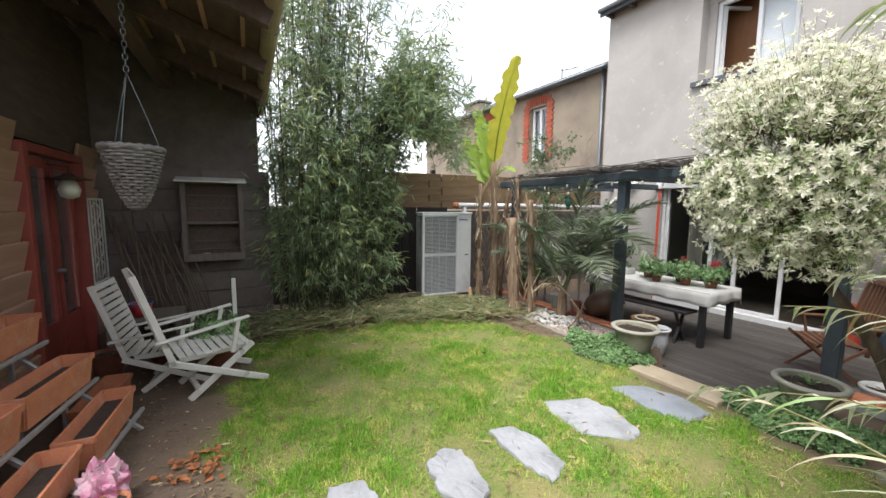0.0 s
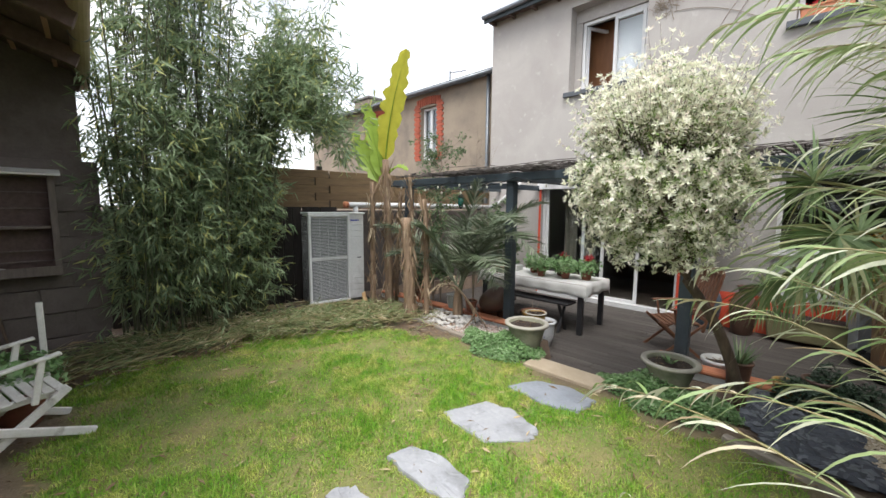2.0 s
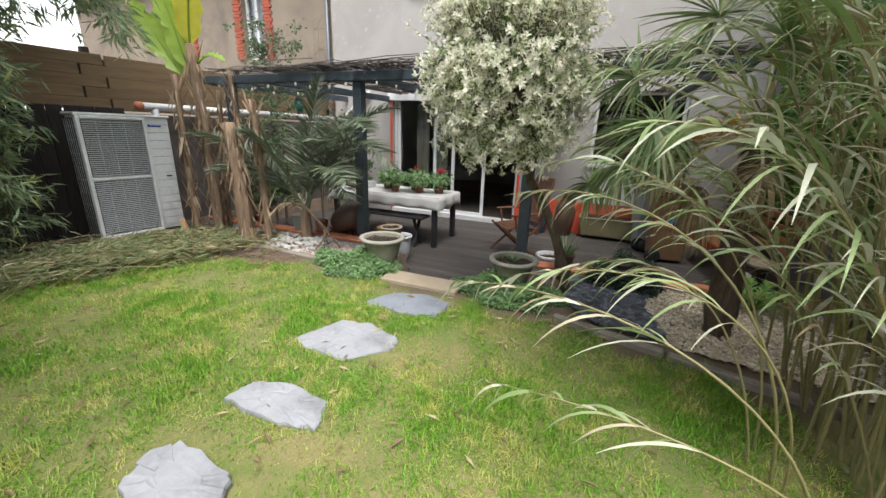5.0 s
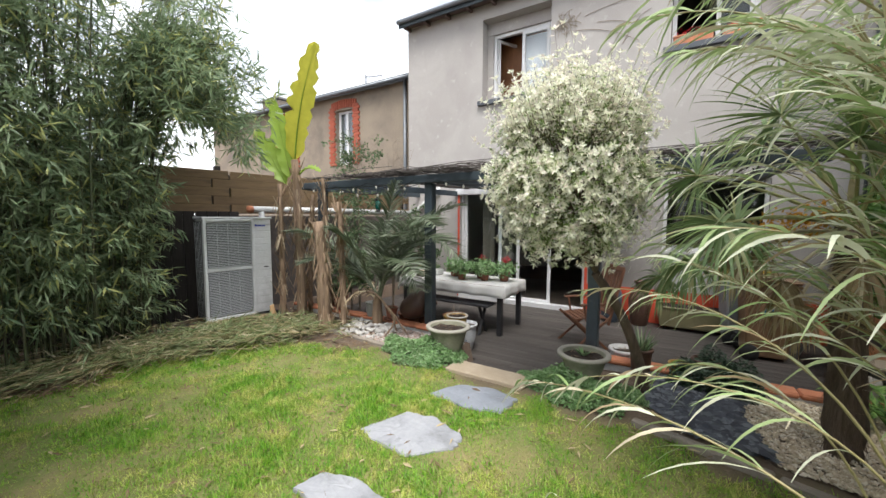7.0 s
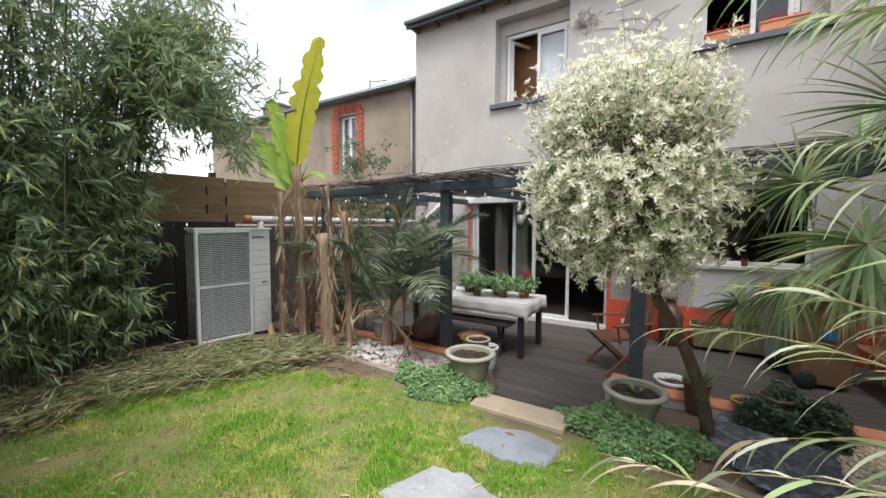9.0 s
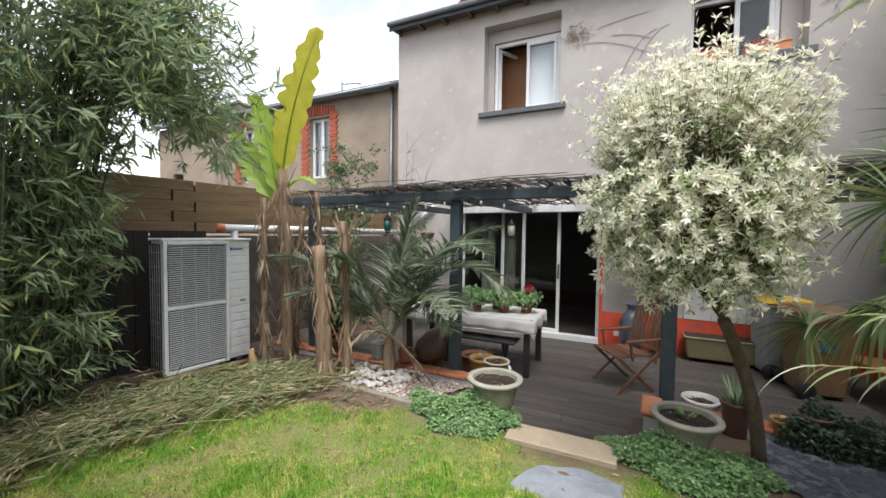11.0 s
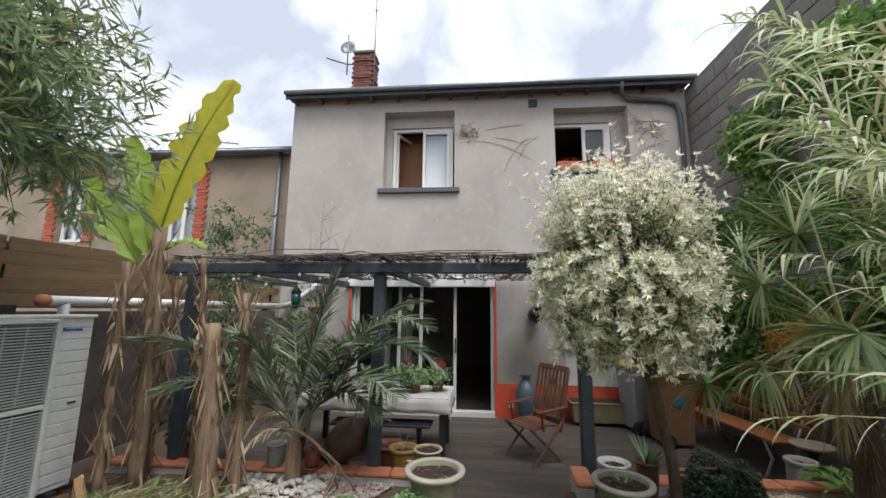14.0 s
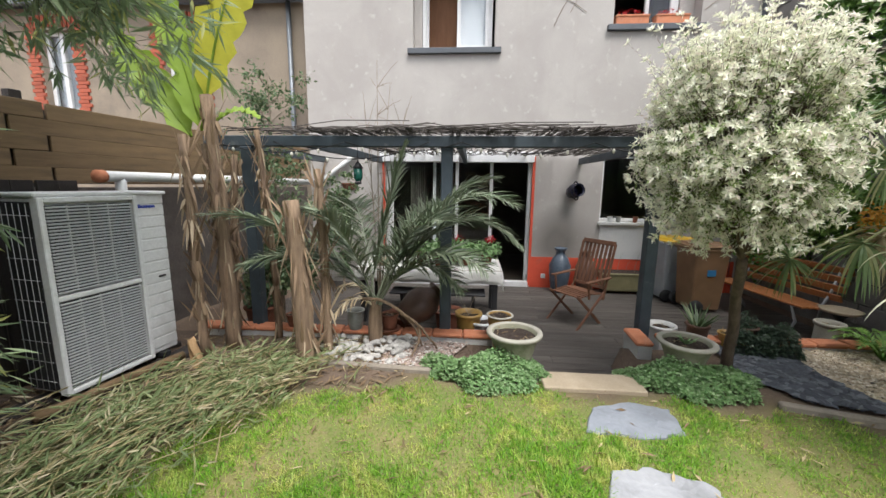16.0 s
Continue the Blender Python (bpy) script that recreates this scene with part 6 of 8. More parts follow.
# ---- heat pump ----
def heat_pump():
    a = thing("heat_pump", "tall white two-fan heat pump unit standing on timber", "heat pump", pose(3.86, 7.24, 0.09, 0, 0, -7.8))
    W, D, H = 0.90, 0.34, 1.36
    part("body", span_mesh("body", (0.02, 0.03, 0), (W, D, H), 0.012), AC_WHITE, a, "white enamelled casing")
    part("top_cover", span_mesh("top_cover", (-0.005, 0.0, H + 0.001), (W + 0.01, D + 0.01, H + 0.03), 0.008), AC_WHITE, a)
    fw = 0.64
    part("front_frame", frame_xz("front_frame", 0.0, fw, 0.0, H, 0.035, 0.05), AC_WHITE, a)
    part("mid_rail", span_mesh("mid_rail", (0.035, -0.012, H / 2 - 0.018), (fw - 0.035, 0.03, H / 2 + 0.018), 0.004), AC_WHITE, a)
    slat = box_mesh("slat", (fw - 0.09, 0.014, 0.008), (0, 0, 0))
    slat.materials.append(AC_SLAT)
    for z0, z1 in ((0.055, H / 2 - 0.03), (H / 2 + 0.03, H - 0.055)):
        g = part("fan_opening", span_mesh("fan_opening", (0.036, 0.018, z0), (fw - 0.036, 0.028, z1)), AC_DARK, a, "dark fan opening")
        part("fan_ring", tube_mesh("fan_ring", [(fw / 2 + 0.24 * math.cos(q), 0.008, (z0 + z1) / 2 + 0.24 * math.sin(q)) for q in np.linspace(0, 2 * math.pi, 33)], 0.01, 6), AC_DARK, g)
        part("fan_hub", lathe("fan_hub", [(0.05, 0), (0.06, 0.005), (0.05, 0.01), (0.01, 0.012)], 16), AC_DARK, g, "", pose(fw / 2, 0.012, (z0 + z1) / 2, 90, 0, 0))
        n = 27
        for i in range(n):
            part("slat", slat, None, a, "", pose(fw / 2, -0.006, z0 + (i + 0.5) * (z1 - z0) / n, 18, 0, 0))
        for sx in (0.17, 0.30, 0.43):
            part("stay", span_mesh("stay", (sx - 0.003, 0.0, z0), (sx + 0.003, 0.012, z1)), AC_SLAT, a)
    for i in range(14):
        z = 0.05 + i * 0.095
        part("panel_rib", span_mesh("panel_rib", (fw + 0.012, 0.022, z), (W - 0.008, 0.031, z + 0.084), 0.003), AC_WHITE, a)
    part("grip", span_mesh("grip", (fw + 0.14, 0.012, 0.66), (fw + 0.20, 0.021, 0.675)), AC_DARK, a, "dark recessed grip")
    for i, (x0, x1) in enumerate(((0.02, 0.035), (0.04, 0.055), (0.06, 0.085), (0.09, 0.11), (0.115, 0.135), (0.14, 0.16))):
        part("logo_bar", span_mesh("logo_bar", (fw + 0.01 + x0, 0.017, 1.255), (fw + 0.01 + x1, 0.0215, 1.275 + 0.008 * (i == 0))), BLUE_INK, a, "blue maker's mark")
    part("coil", span_mesh("coil", (0.004, 0.06, 0.03), (0.018, D - 0.02, H - 0.03)), AC_DARK, a, "dark side coil")
    for i in range(9):
        part("guard_wire", tube_mesh("guard_wire", [(-0.002, 0.06, 0.1 + i * 0.143), (-0.002, D - 0.02, 0.1 + i * 0.143)], 0.0025, 4), AC_SLAT, a)
    for i in range(5):
        part("guard_wire", tube_mesh("guard_wire", [(-0.004, 0.08 + i * 0.055, 0.04), (-0.004, 0.08 + i * 0.055, H - 0.04)], 0.0025, 4), AC_SLAT, a)
    for x in (0.14, 0.72):
        part("foot", span_mesh("foot", (x, -0.01, -0.045), (x + 0.07, D + 0.02, -0.001), 0.004), AC_DARK, a)


def frame_xz(name, x0, x1, z0, z1, w, d):
    bm = bmesh.new()
    for lo, hi in (((x0, -0.02, z0), (x0 + w, d, z1)), ((x1 - w, -0.02, z0), (x1, d, z1)), ((x0 + w, -0.02, z0), (x1 - w, d, z0 + w)), ((x0 + w, -0.02, z1 - w), (x1 - w, d, z1))):
        add_box(bm, [b - c for c, b in zip(lo, hi)], [(b + c) / 2 for c, b in zip(lo, hi)], None, 0.006)
    return bm_mesh(name, bm)


heat_pump()
sl = thing("timber_sleeper", "weathered timber sleepers under the heat pump", "timber", pose(3.78, 7.23, 0, 0, 0, -7.8))
part("sleeper", span_mesh("sleeper", (-0.2, -0.10, -0.02), (1.15, 0.08, 0.034), 0.01), FENCE_D, sl)
part("sleeper", span_mesh("sleeper", (-0.2, 0.2, -0.02), (1.15, 0.36, 0.034), 0.01), FENCE_D, sl)
lg = thing("edging_log", "pale peeled log edging the border", "log")
part("log", tube_mesh("log", bezier((3.62, 7.20, 0.09), (4.05, 7.06, 0.10), (4.58, 6.96, 0.08), 8) + rng.normal(0, 0.004, (8, 3)), 0.032, 9), FENCE, lg)
st = thing("split_stump", "freshly split pale stump in the border", "stump", (4.54, 6.80, -0.02))
part("stump", fast_mesh("stump", *(lambda vf: (vf[0] + rng.normal(0, 0.006, vf[0].shape), vf[1]))(tube([(0, 0, 0), (0.0, 0.01, 0.1), (-0.01, 0.02, 0.2), (-0.02, 0.03, 0.27)], [0.055, 0.05, 0.04, 0.028], 8))), CUTWOOD, st)
st = copy_thing(st, pose(4.72, 5.95, -0.02, 8, 0, 60))
st.scale = (0.7, 0.7, 0.55)

# ---- pergola ----
per = thing("pergola", "blue-grey painted timber pergola with brushwood cover", "pergola", (0, 0, 0))
for x, y, z0 in ((5.40, 4.74, -0.3), (5.35, 6.70, -0.3), (5.46, 2.75, -0.3)):
    part("post", span_mesh("post", (x - 0.055, y - 0.055, z0), (x + 0.055, y + 0.055, 1.908), 0.006), BLUEGREY, per)
part("beam", span_mesh("beam", (5.30, 1.1, 1.91), (5.40, 7.13, 2.01), 0.006), BLUEGREY, per, "long blue-grey front beam")
for y in (1.3, 2.68, 4.62, 6.1, 7.1):
    part("rafter", box_mesh("rafter", (3.1, 0.06, 0.10), (0, 0, 0), None, 0.004), BLUEGREY, per, "", pose(6.95, y, 1.965, 0, -0.5, 0))
br = Heap()
for i in range(600):
    y = rng.uniform(0.9, 6.0)
    x0 = 5.15 + rng.uniform(-0.1, 0.15) + (1.7 if rng.random() < 0.5 else 0)
    L = rng.uniform(1.2, 1.75)
    z = 2.03 + (x0 - 5.0) * 0.008 + rng.uniform(0, 0.03)
    br.add(*tube([(x0, y, z), (x0 + L / 2, y + rng.normal(0, 0.05), z + L * 0.005 + rng.normal(0, 0.01)), (min(x0 + L, 8.37), y + rng.normal(0, 0.1), z + L * 0.008)], rng.uniform(0.003, 0.007), 4, False))
for i in range(160):
    y = rng.uniform(1.0, 7.0)
    a = rng.normal(0, 0.2)
    L = rng.uniform(0.3, 1.3)
    x0 = 5.3 + rng.normal(0, 0.1)
    z = 2.035 + rng.uniform(0, 0.03)
    br.add(*tube([(x0, y, z), (x0 + L * math.sin(a) / 2, y - L / 2, z + rng.normal(0.02, 0.02)), (x0 + L * math.sin(a), y - L, z + rng.normal(0.0, 0.015))], 0.004, 4, False))
bw = part("brushwood_cover", br.mesh("brushwood_cover"), BRUSH, per, "thin dark brushwood matting")
bw["kind"] = "stuff"
cb = thing("string_light", "dark cable of string lights looped under the beam", "cable")
for y0, y1, sag in ((7.0, 5.7, 0.10), (5.7, 4.6, 0.09), (4.6, 3.4, 0.10), (3.4, 2.3, 0.10), (6.4, 4.9, 0.16)):
    part("cable", tube_mesh("cable", bezier((5.28, y0, 1.95), (5.24, (y0 + y1) / 2, 1.95 - 2 * sag), (5.28, y1, 1.95), 14), 0.005, 5), CABLE, cb)
    for k in range(4):
        t = 0.15 + 0.23 * k
        p = bezier((5.28, y0, 1.95), (5.24, (y0 + y1) / 2, 1.95 - 2 * sag), (5.28, y1, 1.95), 21)[int(t * 20)]
        part("lamp", lathe("lamp", [(0.004, 0), (0.012, -0.01), (0.014, -0.03), (0.003, -0.045)], 8), BULB, cb, "", tuple(p))


def lantern(at, material, label, s=1.0):
    l = thing("lantern", label, "lantern", at)
    part("cap", lathe("cap", [(0.055 * s, 0.0), (0.06 * s, 0.005), (0.03 * s, 0.05 * s), (0.01 * s, 0.07 * s), (0.004, 0.09 * s)], 6), BLACKMETAL, l)
    part("glass", lathe("glass", [(0.03 * s, -0.14 * s), (0.05 * s, -0.1 * s), (0.05 * s, -0.001), (0.02 * s, 0.0)], 6), material, l)
    part("base", lathe("base", [(0.01 * s, -0.175 * s), (0.035 * s, -0.165 * s), (0.036 * s, -0.142 * s)], 6), BLACKMETAL, l)
    part("chain", tube_mesh("chain", [(0, 0, 0.09 * s), (0, 0, 0.22 * s)], 0.003, 4), BLACKMETAL, l)


lantern((5.4, 5.62, 1.71), GREENLAMP, "small green glass lantern hanging from the beam", 0.9)
lantern((8.22, 4.92, 1.72), BULB, "black wall lantern above the terrace door", 1.3)
wp = thing("wall_planter", "small half-round terracotta planter fixed to the wall", "planter", (8.4, 6.68, 1.45))
bm = bmesh.new()
ringv = [[bm.verts.new((-r * math.sin(a), r * math.cos(a) * 1.6, z)) for a in [math.pi * j / 10 for j in range(11)]] for r, z in ((0.03, 0.0), (0.07, 0.03), (0.09, 0.10), (0.10, 0.10), (0.10, 0.125), (0.08, 0.125), (0.07, 0.06))]
for a, b in zip(ringv, ringv[1:]):
    for j in range(10):
        bm.faces.new((a[j], a[j + 1], b[j + 1], b[j]))
part("bowl", bm, TERRA_D, wp)


# ---- pots ----
def pot(name, label, at, r, h, material, rim=None, foot=0.7, soil=True, group="", flare=1.06, belly=0.0, tilt=None, rim_label=""):
    """A round vessel: foot, belly, rolled rim and hollow inside with soil."""
    p = thing(name, label, "pot", pose(*at, *(tilt or (0, 0, 0))), group)
    prof = [(r * foot * 0.9, 0.0), (r * foot, 0.012), (r * (foot + (0.94 - foot) * 0.5 + belly), h * 0.5), (r * 0.94, h * 0.86), (r * 0.95, h * 0.9)]
    inner = [(r * 0.88, h * 0.98), (r * 0.84, h * 0.8), (r * 0.75, h * 0.55)]
    part("body", lathe("body", prof + [(r * 0.93, h * 0.985)] + inner, 32), material, p)
    part("rim", lathe("rim", [(r * 0.952, h * 0.9), (r * flare, h * 0.92), (r * (flare + 0.02), h * 0.965), (r * flare, h * 1.0), (r * 0.92, h * 1.005), (r * 0.89, h * 0.985)][:-1] + [(r * 0.885, h * 0.97)], 32, 0.0, False), rim or material, p, rim_label)
    if soil:
        n = 18
        bm = bmesh.new()
        c = bm.verts.new((0, 0, h * 0.9))
        prev = None
        rings = []
        for k in (0.35, 0.7, 1.0):
            rings.append([bm.verts.new((r * 0.85 * k * math.cos(2 * math.pi * j / n), r * 0.85 * k * math.sin(2 * math.pi * j / n), h * 0.88 + rng.normal(0, 0.006))) for j in range(n)])
        for j in range(n):
            bm.faces.new((c, rings[0][j], rings[0][(j + 1) % n]))
            for a, b in zip(rings, rings[1:]):
                bm.faces.new((a[j], b[j], b[(j + 1) % n], a[(j + 1) % n]))
        part("soil", bm_mesh("soil", bm, True), SOIL, p, "dark crumbly soil")
        hp = Heap()
        m = 26
        a, q = rng.uniform(0, 6.28, m), np.sqrt(rng.random(m)) * r * 0.75
        hp.add(*leaves(np.stack([q * np.cos(a), q * np.sin(a), np.full(m, h * 0.9 + 0.008)], 1), rand_dirs(m) * [1, 1, 0.2], np.array([0, 0, 1.0]) + rng.normal(0, 0.3, (m, 3)), rng.uniform(0.02, 0.07, m), rng.uniform(0.004, 0.012, m)))
        part("dry_scraps", hp.mesh("dry_scraps"), LITTER, p)["kind"] = "stuff"
    return p


def tuft(parent, n, L, spread, material, z, name="foliage", w=0.012, droop=0.6):
    hp = Heap()
    a = rng.uniform(0, 6.28, n)
    d = np.stack([np.cos(a) * spread, np.sin(a) * spread, np.ones(n)], 1) * rng.uniform(0.6, 1.2, (n, 1))
    q = np.stack([0.02 * np.cos(a), 0.02 * np.sin(a), np.full(n, z)], 1)
    hp.add(*ribbons(q, d, rng.uniform(0.6, 1.1, n) * L, w, droop * rng.uniform(0.5, 1.5, n), 4, rng.normal(0, 0.4, n)))
    part(name, hp.mesh(name), material, parent)


def bush(parent, n, c, r, leaf, material, name="foliage", slim=0.8):
    d = rand_dirs(n)
    P = np.array(c) + d * np.array(r) * (rng.uniform(0.3, 1.0, n) ** 0.5)[:, None]
    L = rng.uniform(*leaf, n)
    hp = Heap()
    hp.add(*leaves(P, rand_dirs(n), unit(d + [0, 0, 0.7]), L, L * slim, 0.15))
    k = 14
    for i in range(k):
        hp.add(*ribbons(np.array([[0, 0, c[2] - r[2]]]), np.array([P[i] - [0, 0, c[2] - r[2]]]), np.linalg.norm(P[i] - [0, 0, c[2] - r[2]]), 0.005, 0.0, 2))
    part(name, hp.mesh(name), material, parent)


p1 = pot("round_planter", "wide mossy stoneware planter with a pale rim, soil only", (4.81, 4.10, -0.02), 0.215, 0.345, OLIVE_POT, RIM_GREY, 0.62, flare=1.1, rim_label="pale worn rim")
p2 = pot("round_planter", "wide mossy stoneware bowl planter with sprouting weeds", (4.78, 2.69, 0.0), 0.20, 0.315, OLIVE_POT, RIM_GREY, 0.55, flare=1.1, rim_label="pale worn rim")
tuft(p2, 22, 0.09, 0.7, LEAF_MINT, 0.29, w=0.016)
pot("ochre_pot", "ochre glazed pot on the low wall", (5.17, 4.2, 0.205), 0.12, 0.14, YELLOW_POT, RIM_GREY, 0.8, belly=0.06)
pot("white_blue_pot", "white ceramic pot with blue pattern on the deck", (5.62, 4.34, DECK_Z), 0.15, 0.34, WHITE_CER, WHITE_CER, 0.65, belly=0.12)
pot("white_pot", "white enamelled pot with bare soil", (5.64, 2.47, DECK_Z), 0.14, 0.36, WHITE_POT, WHITE_POT, 0.8)
bp = pot("brown_pot", "dark brown glazed pot with spiky plant", (5.33, 2.29, -0.03), 0.10, 0.30, BROWN_JAR, BROWN_JAR, 0.75)
tuft(bp, 30, 0.3, 0.7, LEAF_SHRUB, 0.24, w=0.02, droop=0.3)
pot("ochre_pot", "small ochre glazed pot among the planters", (5.36, 1.98, -0.02), 0.085, 0.2, YELLOW_POT, YELLOW_POT, 0.75)
pot("brown_pot", "dark brown pot partly hidden by the shrub", (5.44, 1.78, -0.02), 0.11, 0.25, BROWN_JAR, BROWN_JAR, 0.75)
gp = pot("grey_green_jar", "grey-green glazed jar beside the pebbles", (5.27, 5.64, 0.105), 0.085, 0.2, GLAZE_GREY, GLAZE_GREY, 0.75, belly=0.12, soil=False)
rp = pot("terracotta_pot", "small terracotta pot on a saucer", (5.28, 5.29, 0.125), 0.085, 0.15, TERRA_D, TERRA_D, 0.75)
part("saucer", lathe("saucer", [(0.07, -0.02), (0.1, -0.018), (0.11, 0.0), (0.1, 0.002), (0.07, -0.008)], 24), TERRA_D, rp)
pot("terracotta_pot", "small terracotta pot by the dry stems", (5.28, 6.3, 0.105), 0.07, 0.13, TERRA_D, TERRA_D, 0.75)
pot("terracotta_pot", "terracotta pot on the deck behind the wall", (5.75, 5.35, DECK_Z), 0.16, 0.32, TERRA_D, TERRA_D, 0.75)
big = thing("earthenware_jar", "big brown earthenware jar tipped on its side", "jar", pose(5.50, 5.02, 0.30, 62, 0, 35) @ Matrix.Scale(0.85, 4))
part("body", lathe("body", [(0.09, -0.28), (0.16, -0.2), (0.215, -0.02), (0.2, 0.12), (0.12, 0.22), (0.11, 0.25), (0.15, 0.28), (0.145, 0.295), (0.10, 0.25), (0.17, 0.1), (0.17, -0.1)], 32), BROWN_JAR, big)
for x, y, r, h in ((6.05, 4.75, 0.17, 0.3), (6.0, 5.3, 0.15, 0.28)):
    pot("terracotta_pot", "dark terracotta pot under the pergola", (x, y, DECK_Z), r, h, TERRA_D, TERRA_D, 0.75)
tw = pot("terracotta_pot", "terracotta pot with leafy shrub by the fence", (5.75, 6.9, -0.2), 0.19, 0.36, TERRA_D, TERRA_D, 0.75)
bush(tw, 420, (0, 0, 0.62), (0.28, 0.3, 0.3), (0.05, 0.08), LEAF_SHRUB)
hp = Heap()
for k in range(9):
    a = rng.uniform(0, 6.28)
    e = np.array([0.14 * math.cos(a), 0.14 * math.sin(a), rng.uniform(0.2, 0.34)])
    hp.add(*tube(bezier((0, 0, 0.15), (e[0] * 0.3, e[1] * 0.3, e[2] * 0.8), e, 6), np.linspace(0.003, 0.0012, 6), 4, False))
bt = pot("ochre_pot", "ochre pot holding a bare twiggy plant", (5.62, 4.5, DECK_Z), 0.14, 0.42, YELLOW_POT, YELLOW_POT, 0.75)
part("twiggy_plant", hp.mesh("twiggy_plant", True), TWIG, bt, "", (0, 0, 0.24))

# ---- dining table with cloth and flowers ----
tbl = thing("garden_table", "long dark-legged garden table", "table", (6.3, 4.1, DECK_Z))
TW, TL, TH = 0.82, 1.85, 0.73
part("tabletop", span_mesh("tabletop", (0, 0, TH - 0.03), (TW, TL, TH), 0.005), TEAK, tbl)
for x in (0.05, TW - 0.05):
    for y in (0.08, TL - 0.08):
        part("leg", span_mesh("leg", (x - 0.035, y - 0.035, 0), (x + 0.035, y + 0.035, TH - 0.032), 0.004), BLACKMETAL, tbl)
part("rail", span_mesh("rail", (0.04, 0.1, TH - 0.12), (0.07, TL - 0.1, TH - 0.04)), BLACKMETAL, tbl)


def cloth():
    nx, ny = 22, 40
    ov = 0.17
    v, f = [], []
    for i in range(nx + 1):
        for j in range(ny + 1):
            x = -ov + (TW + 2 * ov) * i / nx
            y = -ov + (TL + 2 * ov) * j / ny
            dx, dy = max(0, -x, x - TW), max(0, -y, y - TL)
            z = TH + 0.006
            drop = max(dx, dy) if not (dx and dy) else math.hypot(dx, dy)
            px = min(max(x, -0.012), TW + 0.012)
            py = min(max(y, -0.012), TL + 0.012)
            px += (0.05 * drop + 0.02 * drop / ov * math.sin(y * 17)) * (-1 if x < 0 else 1) * (dx > 0)
            py += (0.05 * drop + 0.02 * drop / ov * math.sin(x * 19)) * (-1 if y < 0 else 1) * (dy > 0)
            v.append((px, py, z - drop))
    for i in range(nx):
        for j in range(ny):
            a = i * (ny + 1) + j
            f.append((a, a + 1, a + ny + 2, a + ny + 1))
    me = fast_mesh("tablecloth", np.array(v), [np.array(f)], True)
    o = solo("tablecloth", me, CLOTH, "white tablecloth hanging over the garden table", "tablecloth", (6.3, 4.1, DECK_Z))
    s = o.modifiers.new("thick", "SOLIDIFY")
    s.thickness = 0.003
    s.offset = 1


cloth()
TZ = DECK_Z + TH + 0.011
for x, y, rr, red in ((6.72, 4.28, 0.085, 1), (6.6, 4.55, 0.075, 0), (6.78, 4.7, 0.09, 2), (6.5, 4.9, 0.07, 0), (6.72, 5.15, 0.085, 0)):
    g = pot("geranium_pot", "potted geranium with red blooms on the table" if red else "potted leafy geranium on the table", (x, y, TZ), rr, 0.13, TERRA_D, TERRA_D, 0.75, group="flower pots on the table")
    bush(g, 300, (0, 0, 0.19), (0.19, 0.2, 0.13), (0.035, 0.06), LEAF_MINT, slim=1.0)
    if red:
        bush(g, 70 if red == 1 else 16, (-0.04, -0.04, 0.33), (0.06, 0.07, 0.05), (0.02, 0.03), PETAL_RED, "bloom", 1.0)
yc = thing("yellow_bowl", "pale yellow handled bowl on the table", "bowl", (6.45, 5.6, TZ))
part("bowl", lathe("bowl", [(0.06, 0), (0.1, 0.03), (0.12, 0.09), (0.115, 0.09), (0.09, 0.035), (0.04, 0.01)], 24), PLANK, yc)
part("handle", tube_mesh("handle", bezier((0, -0.11, 0.085), (0, 0, 0.3), (0, 0.11, 0.085), 10), 0.006, 6), PLANK, yc)
tray = thing("flower_tray", "white window-box tray of young plants", "planter", (6.7, 5.62, TZ))
part("tray", span_mesh("tray", (-0.1, -0.2, 0), (0.1, 0.2, 0.09), 0.01), WHITE_POT, tray)
bush(tray, 200, (0, 0, 0.15), (0.12, 0.22, 0.07), (0.03, 0.05), LEAF_SHRUB)
bn = thing("folding_bench", "dark folding bench pushed under the table", "bench", (6.2, 4.3, DECK_Z))
part("seat", span_mesh("seat", (0, 0, 0.42), (0.28, 1.2, 0.45), 0.005), BLACKMETAL, bn)
for y in (0.15, 1.05):
    for s in (-1, 1):
        part("leg", box_mesh("leg", (0.03, 0.04, 0.5), (0, 0, 0), None, 0.003), BLACKMETAL, bn, "", pose(0.14, y, 0.215, 0, s * 28, 0))


